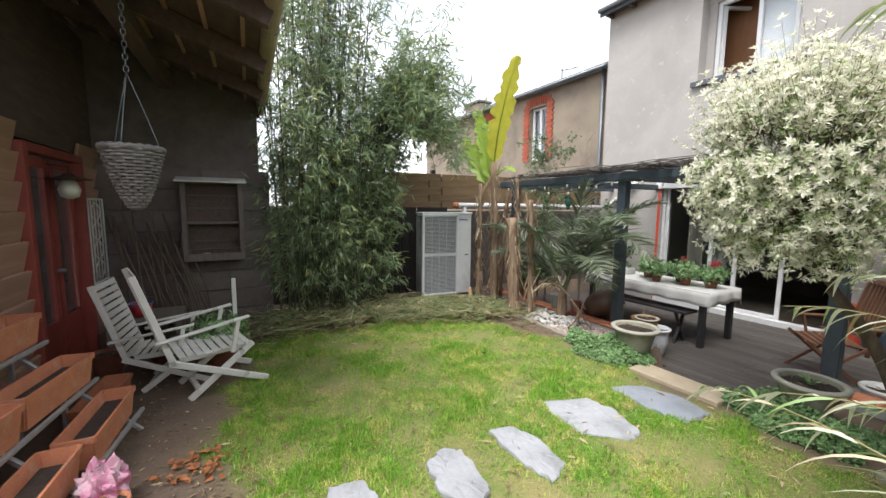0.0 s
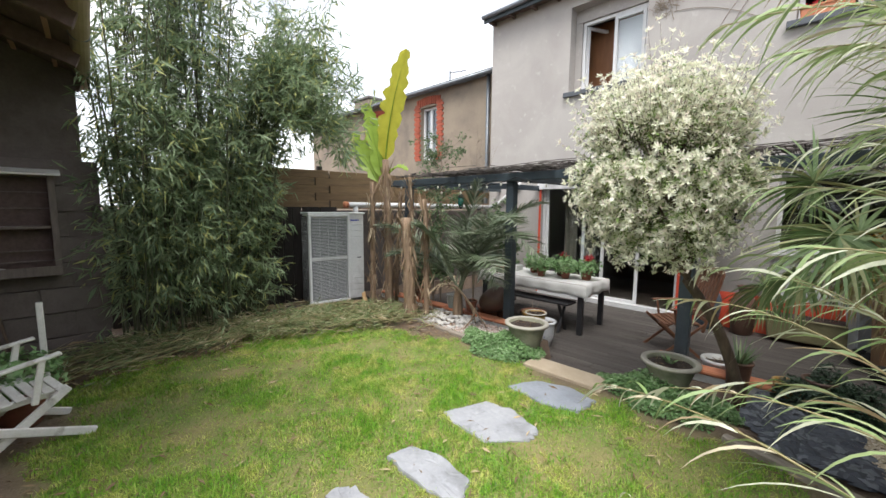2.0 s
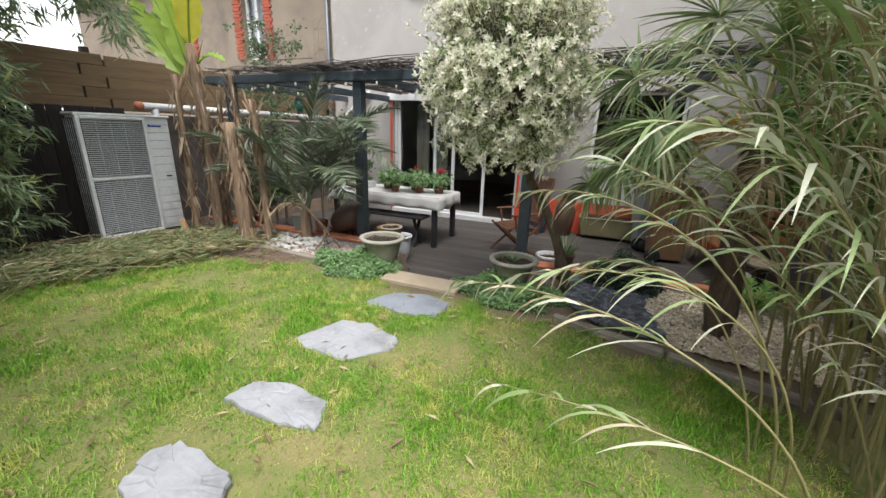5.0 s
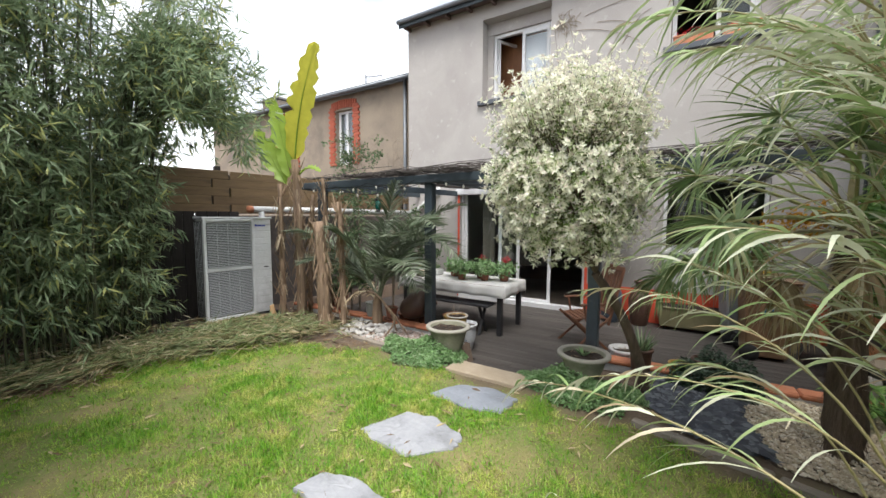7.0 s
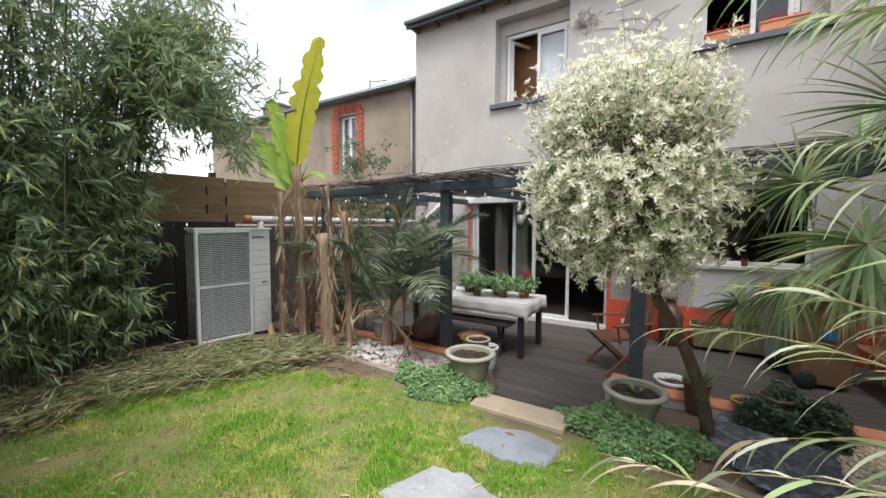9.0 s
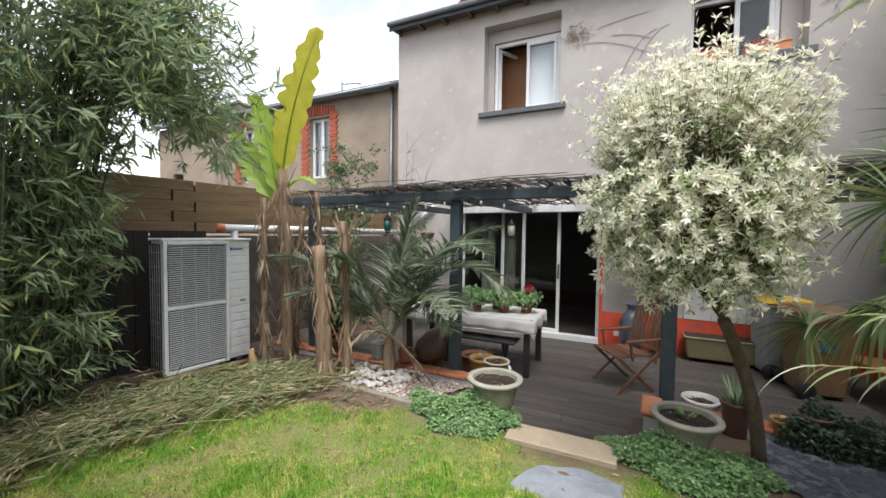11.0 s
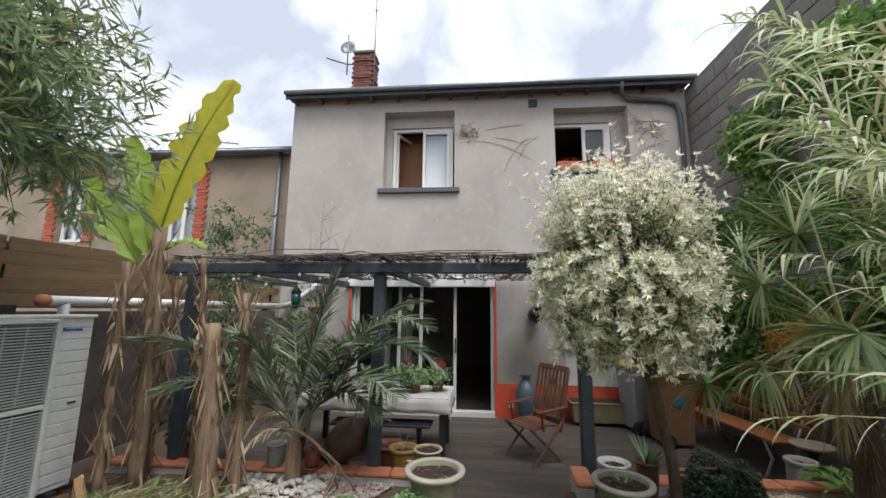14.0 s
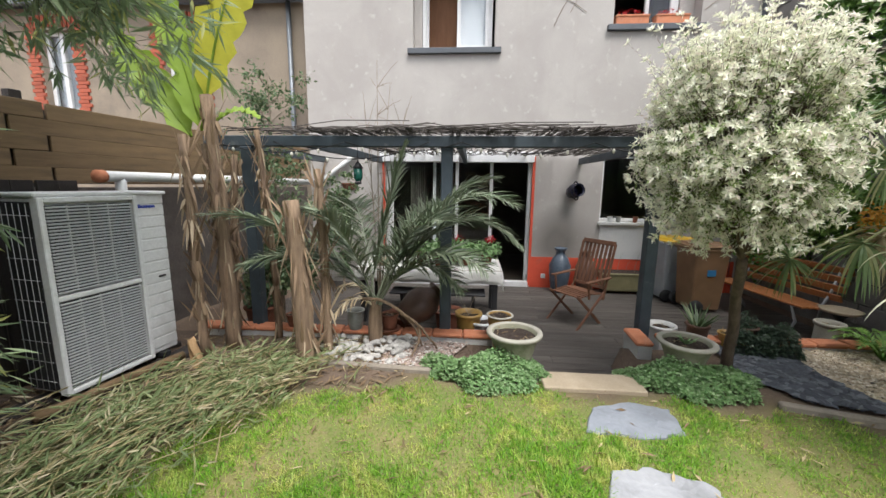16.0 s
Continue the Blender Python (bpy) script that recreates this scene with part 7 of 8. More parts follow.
# ---- folding teak chair ----
def teak_chair(at):
    c = thing("folding_chair", "slatted folding teak garden armchair", "chair", at)
    w = 0.25
    for s in (-1, 1):
        part("front_leg", box_mesh("front_leg", (0.03, 0.022, 0.66), (0, 0, 0), None, 0.003), TEAK, c, "", pose(-0.03, s * w, 0.21, 0, 48, 0))
        part("back_leg", box_mesh("back_leg", (0.032, 0.022, 0.66), (0, 0, 0), None, 0.003), TEAK, c, "", pose(-0.03, s * (w - 0.025), 0.21, 0, -48, 0))
        part("back_post", box_mesh("back_post", (0.032, 0.024, 0.74), (0, 0, 0.34), None, 0.003), TEAK, c, "", pose(0.20, s * w, 0.36, 0, 14, 0))
        part("armrest", box_mesh("armrest", (0.46, 0.05, 0.022), (0, 0, 0), None, 0.005), TEAK, c, "", pose(0.04, s * (w + 0.03), 0.61, 0, -3, 0))
        part("arm_support", box_mesh("arm_support", (0.025, 0.022, 0.24), (0, 0, 0), None, 0.003), TEAK, c, "", pose(-0.12, s * (w + 0.02), 0.5, 0, -10, 0))
    for i in range(8):
        part("seat_slat", box_mesh("seat_slat", (0.045, 0.46, 0.016), (0, 0, 0), None, 0.003), TEAK, c, "", pose(-0.2 + i * 0.053, 0, 0.425 - 0.006 * abs(i - 4), 0, 0, 0))
    for i in range(7):
        part("back_slat", box_mesh("back_slat", (0.014, 0.04, 0.56), (0, 0, 0.4), None, 0.003), TEAK, c, "", pose(0.215, -0.19 + i * 0.063, 0.38, 0, 14, 0))
    part("top_rail", box_mesh("top_rail", (0.026, 0.5, 0.06), (0, 0, 0.71), None, 0.005), TEAK, c, "", pose(0.20, 0, 0.36, 0, 14, 0))
    part("bottom_rail", box_mesh("bottom_rail", (0.026, 0.46, 0.04), (0, 0, 0.12), None, 0.004), TEAK, c, "", pose(0.20, 0, 0.36, 0, 14, 0))


teak_chair(pose(6.66, 3.07, DECK_Z, 0, 0, -55))


# ---- vases, wall pot, trough, bins, bench ----
def vase(at, s, material, label):
    v = thing("vase", label, "vase", at)
    part("body", lathe("body", [(0.11 * s, 0), (0.13 * s, 0.02), (0.17 * s, 0.3 * s), (0.175 * s, 0.45 * s), (0.12 * s, 0.58 * s), (0.075 * s, 0.63 * s), (0.07 * s, 0.70 * s), (0.11 * s, 0.74 * s), (0.1 * s, 0.745 * s), (0.06 * s, 0.7 * s), (0.06 * s, 0.6 * s)], 32), material, v)


vase((8.1, 2.98, DECK_Z), 1.02, BLUE_VASE, "tall blue-grey glazed vase against the red wall base")
vase((8.12, 2.55, DECK_Z), 0.95, BROWN_JAR, "tall brown glazed vase behind the chair")
wj = thing("wall_jar", "navy glazed jar hung sideways on the wall", "jar", pose(8.27, 2.78, 1.48, 0, -78, 20))
part("body", lathe("body", [(0.05, -0.13), (0.1, -0.1), (0.125, 0.0), (0.11, 0.08), (0.085, 0.11), (0.11, 0.14), (0.105, 0.15), (0.075, 0.11), (0.09, 0.05), (0.08, -0.08)], 24), NAVY, wj)
for s in (-1, 1):
    part("handle", tube_mesh("handle", bezier((s * 0.1, 0, 0.1), (s * 0.2, 0, 0.06), (s * 0.115, 0, -0.02), 8), 0.013, 6), NAVY, wj)
tr = thing("trough_planter", "long olive-coloured planter trough on castors", "planter", (8.15, 1.8, DECK_Z))
bm = bmesh.new()
add_box(bm, (0.30, 1.0, 0.30), (0, 0, 0.2), None, 0.02)
for v in bm.verts:
    if v.co.z < 0.2:
        v.co.x *= 0.82
        v.co.y *= 0.93
part("box", bm, TROUGH, tr)
part("rim", span_mesh("rim", (-0.165, -0.515, 0.335), (0.165, 0.515, 0.365), 0.008), TROUGH, tr)
for y in (-0.4, 0.4):
    part("castor", lathe("castor", [(0.03, -0.015), (0.035, 0), (0.03, 0.015)], 12), RUBBER, tr, "", pose(-0.06, y, 0.035, 0, 90, 90))
hpx = Heap()
for k in range(5):
    y = -0.35 + k * 0.14
    hpx.add(*tube(bezier((0, y, 0.33), (0.02, y, 0.5), (rng.normal(0, 0.06), y + rng.normal(0, 0.06), rng.uniform(0.5, 0.85)), 6), 0.003, 4, False))
part("stem", hpx.mesh("stem", True), TWIG, tr)
part("earth", span_mesh("earth", (-0.14, -0.49, 0.34), (0.14, 0.49, 0.37)), SOIL, tr)


def wheelie_bin(at, body, lid, label):
    b = thing("wheelie_bin", label, "bin", at)
    bm = bmesh.new()
    add_box(bm, (0.5, 0.46, 0.88), (0, 0, 0.48), None, 0.02)
    for v in bm.verts:
        if v.co.z < 0.4:
            v.co.x *= 0.8
            v.co.y *= 0.85
    part("body", bm, body, b)
    part("lip", span_mesh("lip", (-0.27, -0.25, 0.9), (0.27, 0.25, 0.935), 0.01), body, b)
    bm = bmesh.new()
    add_box(bm, (0.56, 0.52, 0.07), (0, 0, 0.975), None, 0.025)
    for v in bm.verts:
        if v.co.z > 0.98:
            v.co.x *= 0.88
            v.co.y *= 0.88
    part("lid", bm, lid, b)
    for s in (-1, 1):
        part("wheel", lathe("wheel", [(0.03, -0.025), (0.095, -0.025), (0.1, 0.0), (0.095, 0.025), (0.03, 0.025)], 20), RUBBER, b, "black wheel", pose(0.18, s * 0.24, 0.1, 90, 0, 0))
    part("handle", tube_mesh("handle", [(0.28, -0.2, 0.93), (0.32, -0.18, 0.95), (0.32, 0.18, 0.95), (0.28, 0.2, 0.93)], 0.014, 6), body, b)


wheelie_bin(pose(7.95, 1.28, DECK_Z, 0, 0, 100), BINGREY, BINYELLOW, "grey wheeled bin with a yellow lid")
wheelie_bin(pose(7.38, 1.12, DECK_Z, 0, 0, 95), BINBROWN, BINBROWN, "brown wheeled bin beside the grey one")
sticker = part("sticker", span_mesh("sticker", (-0.06, 0.226, 0.55), (0.06, 0.2335, 0.64)), BLUEPLASTIC, bpy.data.objects["wheelie_bin.001"], "blue sticker")
bo = thing("garden_bench", "orange varnished slatted bench on iron legs", "bench", pose(6.98, 0.42, DECK_Z, 0, 0, 6))
for i in range(5):
    part("seat_slat", box_mesh("seat_slat", (1.5, 0.075, 0.026), (0, 0, 0), None, 0.006), BENCHWOOD, bo, "", pose(0, 0.26 - i * 0.085, 0.42 - 0.006 * i, -3, 0, 0))
for i in range(4):
    part("back_slat", box_mesh("back_slat", (1.5, 0.085, 0.024), (0, 0, 0), None, 0.006), BENCHWOOD, bo, "", pose(0, -0.16 - i * 0.03, 0.52 + i * 0.105, 72, 0, 0))
for x in (-0.6, 0.6):
    part("iron_end", tube_mesh("iron_end", [(x, 0.3, 0.0), (x, 0.2, 0.2), (x, 0.28, 0.4), (x, -0.1, 0.4), (x, -0.18, 0.55), (x, -0.29, 0.9)], 0.018, 6), GALV, bo, "grey iron end frame")
    part("iron_leg", tube_mesh("iron_leg", [(x, -0.1, 0.4), (x, -0.08, 0.2), (x, -0.2, 0.0)], 0.018, 6), GALV, bo)
cj = pot("cream_jar", "cream and green ceramic jar at the edge of the gravel", (5.72, 0.75, DECK_Z), 0.12, 0.42, RIM_GREY, RIM_GREY, 0.7, belly=0.15)
dm = thing("round_dish", "pale round dish on a stand beside the bench", "dish", (5.92, 0.48, DECK_Z))
part("stand", lathe("stand", [(0.1, 0), (0.04, 0.05), (0.04, 0.4), (0.08, 0.45)], 16), BLACKMETAL, dm)
part("dish", lathe("dish", [(0.06, 0.45), (0.16, 0.47), (0.18, 0.5), (0.165, 0.495), (0.05, 0.47)], 24), PLANK, dm)
fr = thing("fern", "green fern at the edge of the gravel bed", "fern", (5.2, 0.72, 0.0))
hpf = Heap()
for k in range(10):
    a = k * 0.63
    pinnate_frond(hpf, (0, 0, 0.02), (0.38 * math.cos(a), 0.38 * math.sin(a), 0.18), 0.22, 0.08, 26, 0.2)
part("fronds", hpf.mesh("fronds"), LEAF_IVY, fr)


# ---- window boxes, small things on the sills ----
for y in (1.42, 2.03):
    w = thing("window_box", "terracotta window box on the upper sill", "planter", (HX + 0.06, y, 4.099), "window boxes on the sill")
    bm = bmesh.new()
    add_box(bm, (0.15, 0.5, 0.14), (0, 0, 0.071), None, 0.008)
    part("box", bm, TERRA, w)
    part("rim", span_mesh("rim", (-0.085, -0.26, 0.12), (0.085, 0.26, 0.15), 0.006), TERRA, w)
    bush(w, 60, (0, 0.02, 0.2), (0.06, 0.2, 0.06), (0.02, 0.04), PETAL_RED, "bloom", 0.8)
for y, m in ((2.12, WHITE_CER), (1.98, GLAZE_GREY), (1.7, TERRA_D)):
    pot("sill_pot", "small pot on the kitchen window sill", (HX - 0.01, y, W3[2] + 0.013), 0.045, 0.1, m, m, 0.8)
lampi = thing("ceiling_lamp", "round amber ceiling lamp inside the house", "lamp", (9.8, 3.85, 2.349))
part("shade", lathe("shade", [(0.02, 0.0), (0.1, -0.02), (0.13, -0.08), (0.1, -0.14), (0.02, -0.16)], 20), YELLOW_POT, lampi)
so = thing("wall_socket", "white outdoor socket on the red wall base", "socket", (HX - 0.02, 3.2, -0.02))
part("plate", box_mesh("plate", (0.02, 0.08, 0.08), (0, 0, 0), None, 0.006), WHITE, so)

# creeper stems left on the render
cr = thing("dead_creeper", "dry creeper stems clinging to the render", "creeper")
hc = Heap()
for cy, cz, n, sp in ((3.95, 4.85, 60, 0.22), (0.65, 4.85, 70, 0.28)):
    for i in range(n):
        a = rng.uniform(0, 6.28)
        p0 = np.array([HX - 0.012, cy + rng.normal(0, sp * 0.5), cz + rng.normal(0, sp * 0.4)])
        e = p0 + np.array([0, math.cos(a), math.sin(a)]) * rng.uniform(0.05, 0.18)
        hc.add(*tube(bezier(p0, (p0 + e) / 2 + [-0.02, 0.02, 0.02], e, 4), 0.004, 4, False))
for y0, z0, y1, z1 in ((3.8, 4.7, 2.75, 4.3), (3.4, 4.75, 2.85, 4.6), (2.75, 4.72, 3.25, 4.1), (3.6, 4.9, 2.9, 5.0), (3.0, 4.3, 2.6, 4.75), (0.3, 4.6, 0.95, 4.3), (0.95, 5.0, 0.25, 4.95)):
    hc.add(*tube(bezier((HX - 0.01, y0, z0), (HX - 0.01, (y0 + y1) / 2, max(z0, z1) - 0.02), (HX - 0.01, y1, z1), 9), 0.004, 4, False))
part("stem", hc.mesh("stem"), TWIG, cr)["kind"] = "stuff"


# ---- stones and gravel ----
def pebble_mesh(k):
    bm = bmesh.new()
    bmesh.ops.create_icosphere(bm, subdivisions=1, radius=1)
    r2 = random.Random(k)
    for v in bm.verts:
        v.co *= r2.uniform(0.82, 1.1)
    return bm_mesh("pebble", bm, True)


bed = thing("pebble_bed", "bed of large white pebbles and pink gravel", "pebbles")
pm = [pebble_mesh(k) for k in range(4)]
for m in pm:
    m.materials.append(PEBBLE)
cnt = 0
while cnt < 190:
    x, y = rng.uniform(4.70, 5.2), rng.uniform(5.0, 5.85)
    if y - 5.0 < (5.2 - x) * 0.2 or (y > 5.6 and x < 4.78):
        continue
    s = rng.uniform(0.02, 0.042)
    o = part("pebble", pm[cnt % 4], None, bed, "", pose(x, y, 0.012 + s * 0.5 + 0.03 * (x > 4.85), rng.uniform(0, 360), 0, rng.uniform(0, 360)))
    o.scale = (s * 1.2, s, s * 0.72)
    cnt += 1


def stone_scatter(name, label, poly, n, size, material, z=0.012, cat="gravel", flat=0.7):
    pts = []
    xs, ys = [p[0] for p in poly], [p[1] for p in poly]
    base = np.array([(1, 0, 0), (-1, 0, 0), (0, 1, 0), (0, -1, 0), (0, 0, 1), (0, 0, -1)], float)
    fc = np.array([(0, 2, 4), (2, 1, 4), (1, 3, 4), (3, 0, 4), (2, 0, 5), (1, 2, 5), (3, 1, 5), (0, 3, 5)])
    X, Y = rng.uniform(min(xs), max(xs), n * 3), rng.uniform(min(ys), max(ys), n * 3)
    k = inside(poly, X, Y)
    X, Y = X[k][:n], Y[k][:n]
    n = len(X)
    s = rng.uniform(*size, n)
    a = rng.uniform(0, 6.28, n)
    V = base[None] * (s[:, None, None] * rng.uniform(0.7, 1.3, (n, 6, 1))) * [1.25, 0.9, flat]
    R = np.stack([V[..., 0] * np.cos(a)[:, None] - V[..., 1] * np.sin(a)[:, None], V[..., 0] * np.sin(a)[:, None] + V[..., 1] * np.cos(a)[:, None], V[..., 2]], -1)
    R = R + np.stack([X, Y, z + s * 0.4 + rng.uniform(0, 0.02, n)], 1)[:, None]
    F = fc[None] + (np.arange(n) * 6)[:, None, None]
    return fast_mesh(name, R.reshape(-1, 3), [F.reshape(-1, 3)], False)


def gravel_mat(name, c1, c2, c3):
    return foliage(name, c1, c2, c3, 0.25, 0.85, 0.0)


G_PINK = gravel_mat("pink_gravel_mix", (0.50, 0.40, 0.35), (0.38, 0.28, 0.24), (0.62, 0.58, 0.53))
G_BEIGE = gravel_mat("beige_gravel_mix", (0.60, 0.51, 0.38), (0.45, 0.37, 0.26), (0.70, 0.63, 0.50))
G_SLATE = gravel_mat("slate_chip_mix", (0.10, 0.11, 0.13), (0.06, 0.065, 0.08), (0.16, 0.17, 0.19))
o = part("gravel", stone_scatter("gravel", "", [(4.65, 4.75), (5.2, 4.5), (5.2, 5.3), (4.68, 5.25)], 1500, (0.009, 0.017), G_PINK), G_PINK, bed, "pink-white gravel")
o["kind"] = "stuff"
me = stone_scatter("gravel_bed", "", [(4.02, 0.2), (5.45, 0.2), (5.4, 1.4), (4.85, 1.62), (4.25, 1.45)], 9000, (0.008, 0.018), G_BEIGE)
solo("gravel_bed", me, G_BEIGE, "bed of beige gravel beside the terrace edge", "gravel", kind="stuff")
me = stone_scatter("slate_bed", "", [(4.3, 1.45), (4.85, 1.6), (5.4, 1.45), (5.4, 2.1), (4.75, 2.2), (4.4, 2.0)], 2200, (0.018, 0.05), G_SLATE, flat=0.3)
solo("slate_bed", me, G_SLATE, "bed of dark slate chippings under the shrub", "slate", kind="stuff")
for (a, b) in (((4.66, 5.82), (4.60, 4.80)), ((4.35, 2.25), (4.12, 1.5)), ((4.1, 1.48), (3.9, 0.8)), ((3.88, 0.78), (3.8, 0.1))):
    L = math.hypot(b[0] - a[0], b[1] - a[1])
    e = solo("bed_edging", box_mesh("bed_edging", (L, 0.06, 0.1), (L / 2, 0, 0), None, 0.012), STONE_EDGE, "low weathered edging along the planting bed", "edging", pose(a[0], a[1], 0.0, 0, 0, math.degrees(math.atan2(b[1] - a[1], b[0] - a[0]))))


# ---- lean-to things ----
# wall cabinet with a little roof and open shelves
cab = thing("wall_cabinet", "open weathered wooden wall cabinet with a small pitched top", "cabinet", pose(0.96, 7.20, 0.93, 0, 0, 0) @ Matrix.Diagonal((0.84, 0.9, 0.83, 1)))
GREYW = surface("grey_weathered_wood", (0.20, 0.165, 0.145), (0.14, 0.115, 0.10), 5, 50, 0.85, stretch=(5, 5, 1), bumpy=0.4, depth=0.004, vary=0.15)
for x in (-0.35, 0.35):
    part("side", span_mesh("side", (x - 0.03, -0.2, 0), (x + 0.03, 0.0, 1.1), 0.004), GREYW, cab)
part("back", span_mesh("back", (-0.32, -0.012, 0.02), (0.32, -0.002, 1.08)), DARKWOOD, cab)
for z in (0.0, 0.5, 1.07):
    part("shelf", span_mesh("shelf", (-0.318, -0.2, z), (0.318, -0.014, z + 0.03), 0.003), GREYW, cab)
for z in (0.12, 0.24, 0.72, 0.9):
    part("thin_slat", span_mesh("thin_slat", (-0.318, -0.06, z), (0.318, -0.045, z + 0.012)), GREYW, cab)
part("front_lip", span_mesh("front_lip", (-0.38, -0.222, -0.03), (0.38, -0.202, 0.075), 0.004), GREYW, cab)
part("roof_board", box_mesh("roof_board", (0.86, 0.36, 0.022), (0, -0.14, 0), None, 0.004), WHITEWOOD, cab, "pale roof board", pose(0, 0, 1.16, 12, 0, 0))
rk = solo("stone", pebble_mesh(11), PEBBLE, "small pale stone lying in the cabinet", "stone", pose(0.87, 7.09, 0.98, 0, 0, 20))
rk.scale = (0.06, 0.035, 0.02)


# hanging wicker basket
def wicker_basket(at):
    b = thing("hanging_basket", "grey conical wicker basket hanging on a chain", "basket", at)
    H, R = 0.33, 0.128

    def rad(t):
        return R * (1 - t) ** 0.62 * (1 - 0.03 * t) + 0.012

    rows = 19
    for k in range(rows):
        t = k / rows
        z = -H * t
        r = rad(t)
        ph = k % 2
        n = 72
        pts = [((r + 0.007 * math.sin(9 * q + math.pi * ph)) * math.cos(q), (r + 0.007 * math.sin(9 * q + math.pi * ph)) * math.sin(q), z) for q in np.linspace(0, 2 * math.pi, n)]
        part("withy", tube_mesh("withy", pts, 0.0082, 6), WICKER, b)
    for k in range(18):
        q = 2 * math.pi * k / 18
        part("stake", tube_mesh("stake", [(rad(t) * math.cos(q), rad(t) * math.sin(q), -H * t) for t in np.linspace(0, 0.99, 12)], 0.006, 5), WICKER, b)
    part("rim", tube_mesh("rim", [((R + 0.012) * math.cos(q), (R + 0.012) * math.sin(q), 0.012 + 0.004 * math.sin(20 * q)) for q in np.linspace(0, 2 * math.pi, 60)], 0.016, 7), WICKER, b, "braided rim")
    part("lining", lathe("lining", [(rad(t) - 0.012, -H * t) for t in np.linspace(0.93, 0.14, 10)], 24), SOIL, b)
    for q in (0.3, 2.4, 4.5):
        part("wire", tube_mesh("wire", bezier((R * math.cos(q), R * math.sin(q), 0.02), (R * 0.6 * math.cos(q), R * 0.6 * math.sin(q), 0.2), (0, 0, 0.42), 8), 0.003, 5), ZINC, b)
    link = tube_mesh("link", [(0.011 * math.cos(q), 0, 0.02 * math.sin(q)) for q in np.linspace(0, 2 * math.pi, 13)], 0.003, 5)
    link.materials.append(ZINC)
    for k in range(22):
        part("link", link, None, b, "", pose(0, 0, 0.44 + k * 0.032, 0, 0, 90 * (k % 2)))


wicker_basket((0.64, 4.48, 1.87))

gl = thing("globe_lamp", "frosted globe lamp under a small tin shade", "lamp", SHED @ pose(WX + 0.13, 4.35, 1.78))
part("globe", lathe("globe", [(0.03, 0.0), (0.05, -0.02), (0.075, -0.09), (0.06, -0.15), (0.01, -0.17)], 20), BULB, gl)
part("tin_shade", lathe("tin_shade", [(0.16, -0.005), (0.16, 0.0), (0.06, 0.02), (0.03, 0.05)], 24), RUST, gl)
part("bracket", tube_mesh("bracket", [(0, 0, 0.04), (0, 0, 0.1), (-0.13, 0, 0.12)], 0.008, 6), RUST, gl)
tl = thing("white_trellis", "white metal scrollwork panel leaning on the clapboard", "trellis", SHED @ pose(WX + 0.06, 4.95, 0.75))
part("frame", frame_box("tmp", 0, 0, 0.45, 0, 0.88, 0.02, 0.015, WHITE, None).data, WHITE, tl)
bpy.data.objects.remove(bpy.data.objects["tmp"])
for i in range(4):
    part("bar", tube_mesh("bar", [(0, 0.09 + i * 0.09, 0.02), (0, 0.09 + i * 0.09, 0.86)], 0.006, 5), WHITE, tl)
for i in range(4):
    part("scroll", tube_mesh("scroll", [(0, 0.225 + 0.12 * math.cos(q), 0.14 + i * 0.2 + 0.09 * math.sin(q)) for q in np.linspace(0, 2 * math.pi, 17)], 0.005, 5), WHITE, tl)
for i in range(16):
    x = 0.1 + i * 0.045 + rng.normal(0, 0.015)
    s = thing("garden_stake", "long brown stake leaning in the corner", "stake", (x, 6.72, 0.0), "bundle of stakes")
    part("stake", tube_mesh("stake", [(0.18 + rng.normal(0, 0.06), 0, 0.0), (0.05, 0.2, 0.6), (-0.12 + rng.normal(0, 0.1), 0.42, rng.uniform(1.1, 1.5))], 0.011, 6), BARK, s)
wpst = thing("white_post", "short white painted post", "post", (1.12, 6.15, 0.0))
part("post", span_mesh("post", (-0.02, -0.02, 0), (0.02, 0.02, 0.82), 0.005), WHITEWOOD, wpst)
sp = pot("potted_shrub", "pot with a leafy green shrub behind the deck chair", (0.98, 5.86, 0), 0.15, 0.26, TERRA_D, TERRA_D, 0.75)
bush(sp, 420, (0, 0, 0.38), (0.26, 0.26, 0.17), (0.04, 0.075), LEAF_MINT)
crate = thing("side_table", "low weathered table cluttered with garden things", "table", (0.35, 6.52, 0))
part("top", span_mesh("top", (-0.3, -0.25, 0.42), (0.3, 0.25, 0.45), 0.004), GREYW, crate)
for x in (-0.27, 0.27):
    for y in (-0.22, 0.22):
        part("leg", span_mesh("leg", (x - 0.02, y - 0.02, 0), (x + 0.02, y + 0.02, 0.419)), GREYW, crate)
bk2 = thing("red_tub", "red plastic tub with a blue rim on the low table", "tub", (0.30, 6.47, 0.451))
part("tub", lathe("tub", [(0.07, 0), (0.1, 0.13), (0.095, 0.13), (0.065, 0.01)], 20), REDPLASTIC, bk2)
part("rim", lathe("rim", [(0.1, 0.125), (0.108, 0.13), (0.1, 0.14), (0.094, 0.131)], 20, 0.0, False), BLUEPLASTIC, bk2)
for x, y in ((0.52, 6.1), (0.1, 6.1)):
    pot("terracotta_pot", "terracotta pot standing on the soil by the wall", (x, y, 0), 0.13, 0.24, TERRA_D, TERRA_D, 0.75)


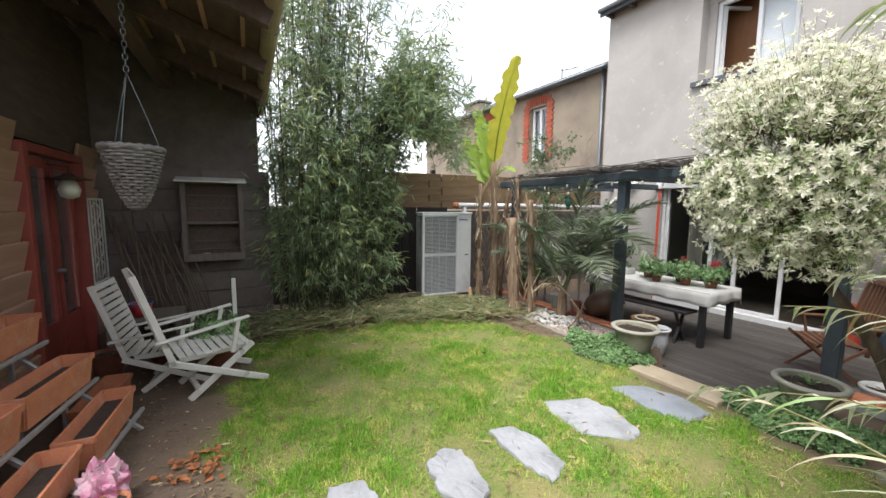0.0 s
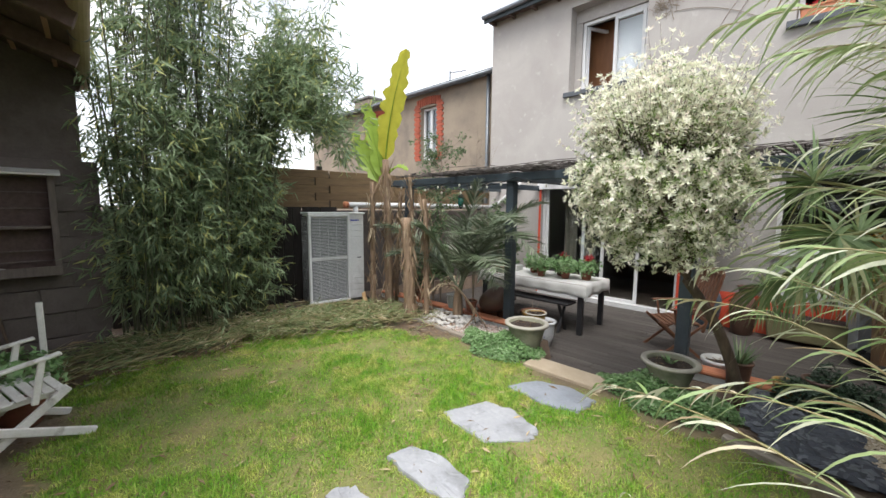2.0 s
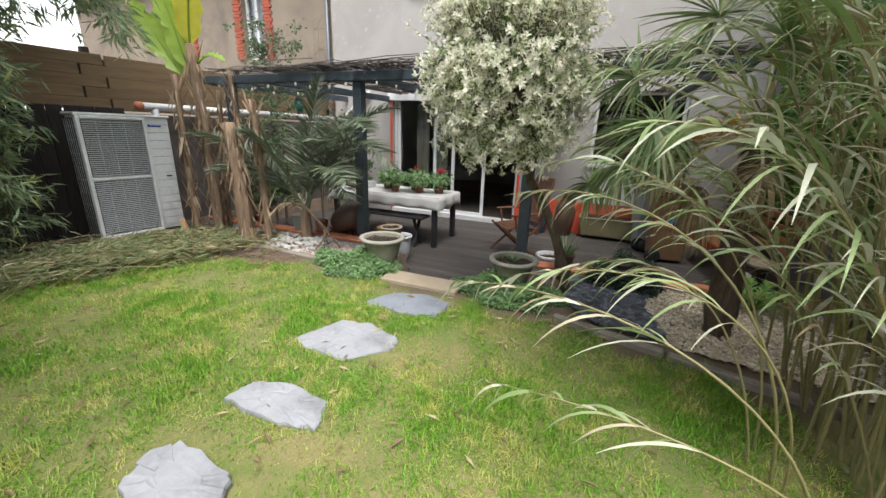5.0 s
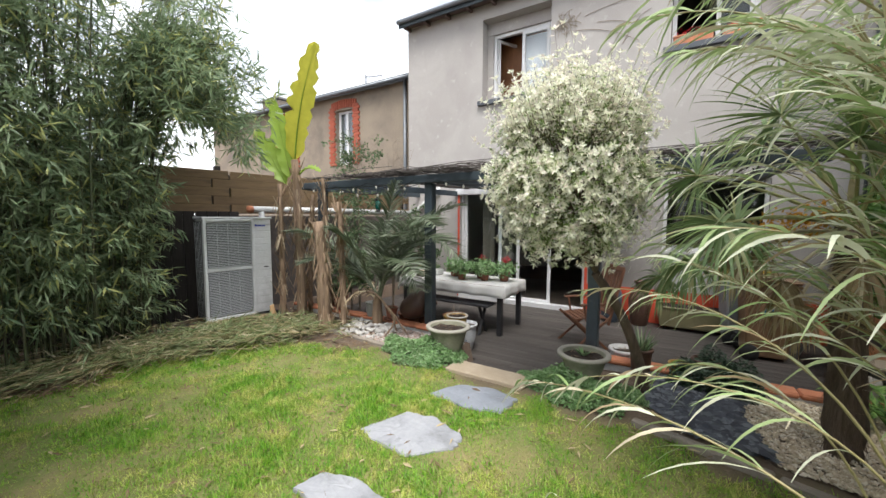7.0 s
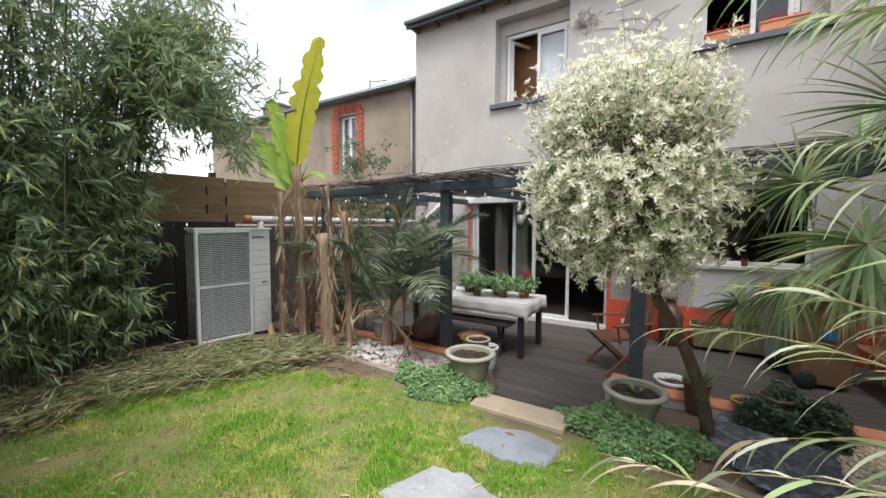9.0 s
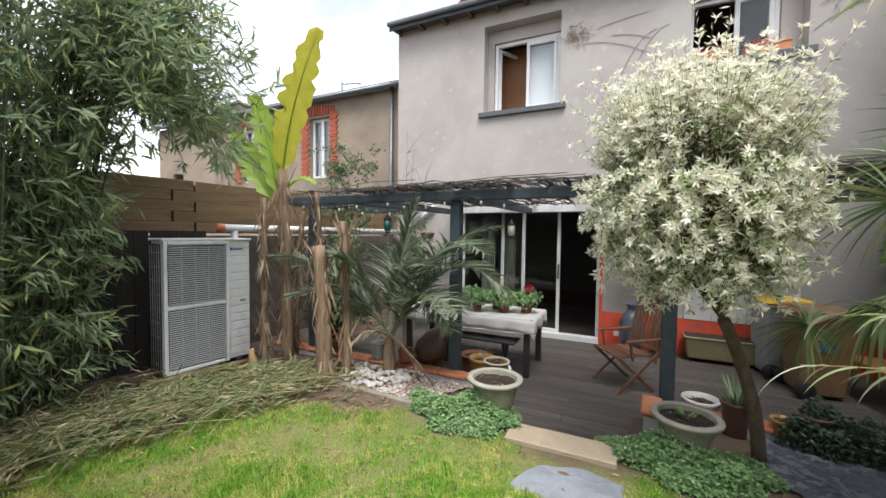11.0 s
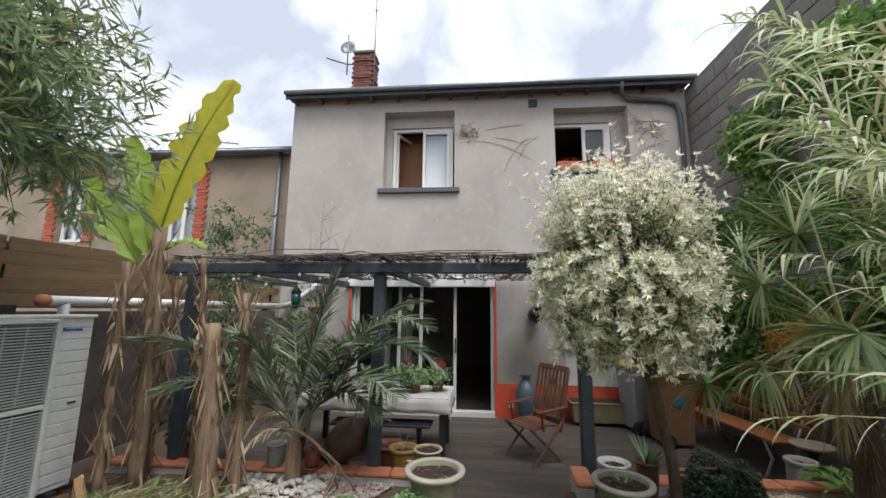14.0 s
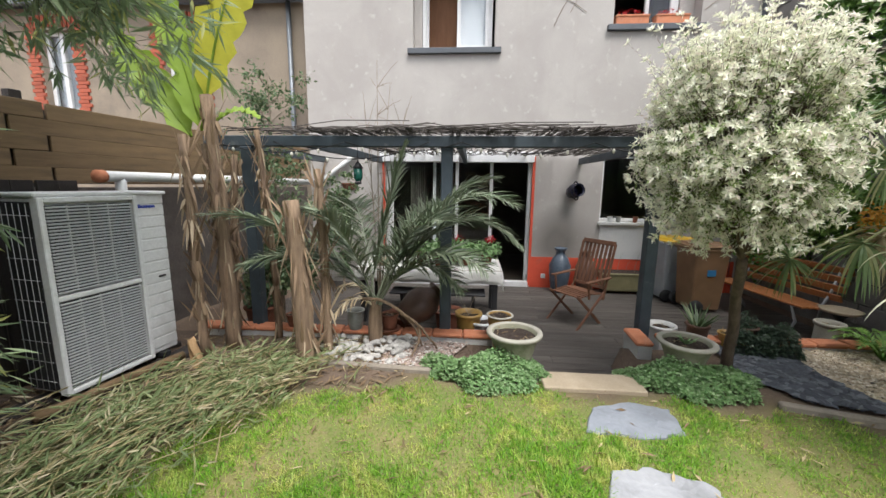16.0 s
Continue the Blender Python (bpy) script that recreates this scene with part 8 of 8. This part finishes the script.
# white reclining deck chairs
def beam(a, b, w, h, name, parent, y=0.0, material=None):
    a, b = Vector((a[0], y, a[1])), Vector((b[0], y, b[1]))
    L = (b - a).length
    ang = math.atan2(b.z - a.z, b.x - a.x)
    return part(name, box_mesh(name, (L, w, h), (0, 0, 0), None, 0.006), material or WHITEWOOD, parent, "", Matrix.Translation((a + b) / 2) @ Matrix.Rotation(-ang, 4, "Y"))


def deck_chair(at):
    c = thing("deck_chair", "white slatted wooden reclining garden chair, paint worn", "chair", at, "white garden chairs")
    for s in (-1, 1):
        y = s * 0.27
        beam((-0.41, 1.20), (-0.16, 0.36), 0.03, 0.055, "back_rail", c, y)
        beam((-0.2, 0.40), (0.62, 0.02), 0.03, 0.06, "front_leg", c, y)
        beam((-0.06, 0.0), (0.50, 0.42), 0.03, 0.06, "rear_leg", c, s * 0.235)
        beam((-0.12, 0.38), (0.50, 0.40), 0.028, 0.05, "seat_rail", c, s * 0.20)
        beam((-0.30, 0.60), (0.46, 0.71), 0.055, 0.022, "armrest", c, s * 0.30)
        beam((0.36, 0.69), (0.30, 0.38), 0.025, 0.04, "arm_support", c, s * 0.30)
    for i in range(11):
        t = i / 10
        a = np.array([-0.40, 1.17]) * (1 - t) + np.array([-0.18, 0.43]) * t
        part("back_slat", box_mesh("back_slat", (0.016, 0.50, 0.058), (0, 0, 0), None, 0.004), WHITEWOOD, c, "", pose(a[0] + 0.02, 0, a[1], 0, -16.5, 0))
    for i in range(9):
        part("seat_slat", box_mesh("seat_slat", (0.056, 0.50, 0.016), (0, 0, 0), None, 0.004), WHITEWOOD, c, "", pose(-0.1 + i * 0.07, 0, 0.415 + 0.01 * math.cos(i), 0, -4, 0))
    part("cross_bar", box_mesh("cross_bar", (0.04, 0.54, 0.04), (0, 0, 0), None, 0.004), WHITEWOOD, c, "", pose(0.02, 0, 0.07, 0, 0, 0))
    return c


dc = deck_chair(pose(0.76, 5.48, 0, 0, 0, 14) @ Matrix.Scale(0.88, 4))
copy_thing(dc, pose(0.47, 5.80, 0, 0, 0, -6) @ Matrix.Scale(0.88, 4))


# stepped stand of terracotta troughs
def trough(at, L=0.62, fill=True):
    t = thing("terracotta_trough", "long terracotta plant trough with bare soil" if fill else "long empty terracotta plant trough", "planter", at, "troughs on the stepped stand")
    bm = bmesh.new()
    outer = [(-0.085, -L / 2), (0.085, -L / 2), (0.085, L / 2), (-0.085, L / 2)]
    levels = ((0.82, 0.0, 0), (1.0, 0.15, 0), (1.1, 0.152, 0), (1.12, 0.185, 0), (0.98, 0.186, 0), (0.9, 0.15, 0), (0.72, 0.02, 0))
    rings = [[bm.verts.new((x * k, (abs(y) - 0.085 * (1 - k)) * (1 if y > 0 else -1), z)) for x, y in outer] for k, z, _ in levels]
    for a, b in zip(rings, rings[1:]):
        for j in range(4):
            bm.faces.new((a[j], a[(j + 1) % 4], b[(j + 1) % 4], b[j]))
    bm.faces.new(rings[0][::-1])
    bm.faces.new(rings[-1])
    bmesh.ops.bevel(bm, geom=[e for e in bm.edges if abs((e.verts[0].co - e.verts[1].co).z) > 0.01], offset=0.008, segments=2, affect="EDGES")
    part("box", bm, TERRA, t)
    if fill:
        part("soil", box_mesh("soil", (0.13, L - 0.06, 0.03), (0, 0, 0.10)), SOIL, t)
    return t


stand = thing("plant_stand", "stepped galvanised stand for plant troughs", "stand", pose(0.20, 4.33, 0, 0, 0, -9))
tiers = ((0.10, 0.14), (-0.14, 0.40), (-0.38, 0.69))
for x, z in tiers:
    for dx in (-0.09, 0.09):
        part("rail", span_mesh("rail", (x + dx - 0.012, -0.72, z - 0.025), (x + dx + 0.012, 0.72, z - 0.001), 0.003), GALV, stand)
for y in (-0.7, 0.0, 0.7):
    part("strut", box_mesh("strut", (0.95, 0.025, 0.025), (0, 0, 0), None, 0.003), GALV, stand, "", pose(-0.14, y, 0.30, 0, 45, 0))
    for x, z in tiers:
        part("leg", span_mesh("leg", (x - 0.10, y - 0.012, 0), (x - 0.076, y + 0.012, z - 0.026)), GALV, stand)
for i, (x, z) in enumerate(tiers):
    for j, y in enumerate((-0.36, 0.34)):
        trough(stand.matrix_basis @ pose(x, y + 0.02 * i, z, 0, 0, (3, -2, 1)[i]), 0.64, not (i == 1 and j == 0))
trough(pose(0.22, 5.33, 0.0, 0, 0, -7), 0.6, False)
sack = thing("potting_sack", "crumpled pink and white plastic potting sack", "sack", (0.47, 4.10, 0))
bm = bmesh.new()
bmesh.ops.create_uvsphere(bm, u_segments=28, v_segments=18, radius=1)
for v in bm.verts:
    d = noise.noise(v.co * 2.3) * 0.9 + noise.noise(v.co * 6) * 0.5
    v.co = Vector((v.co.x * (0.10 + 0.05 * d), v.co.y * (0.085 + 0.05 * d), max(-0.02, 0.13 + v.co.z * 0.16 * (1 + 0.5 * d))))
part("sack", bm_mesh("sack", bm, False), BAG, sack)
pot("terracotta_pot", "cracked terracotta pot beside the sack", (0.52, 3.97, 0), 0.08, 0.15, TERRA, TERRA, 0.75)
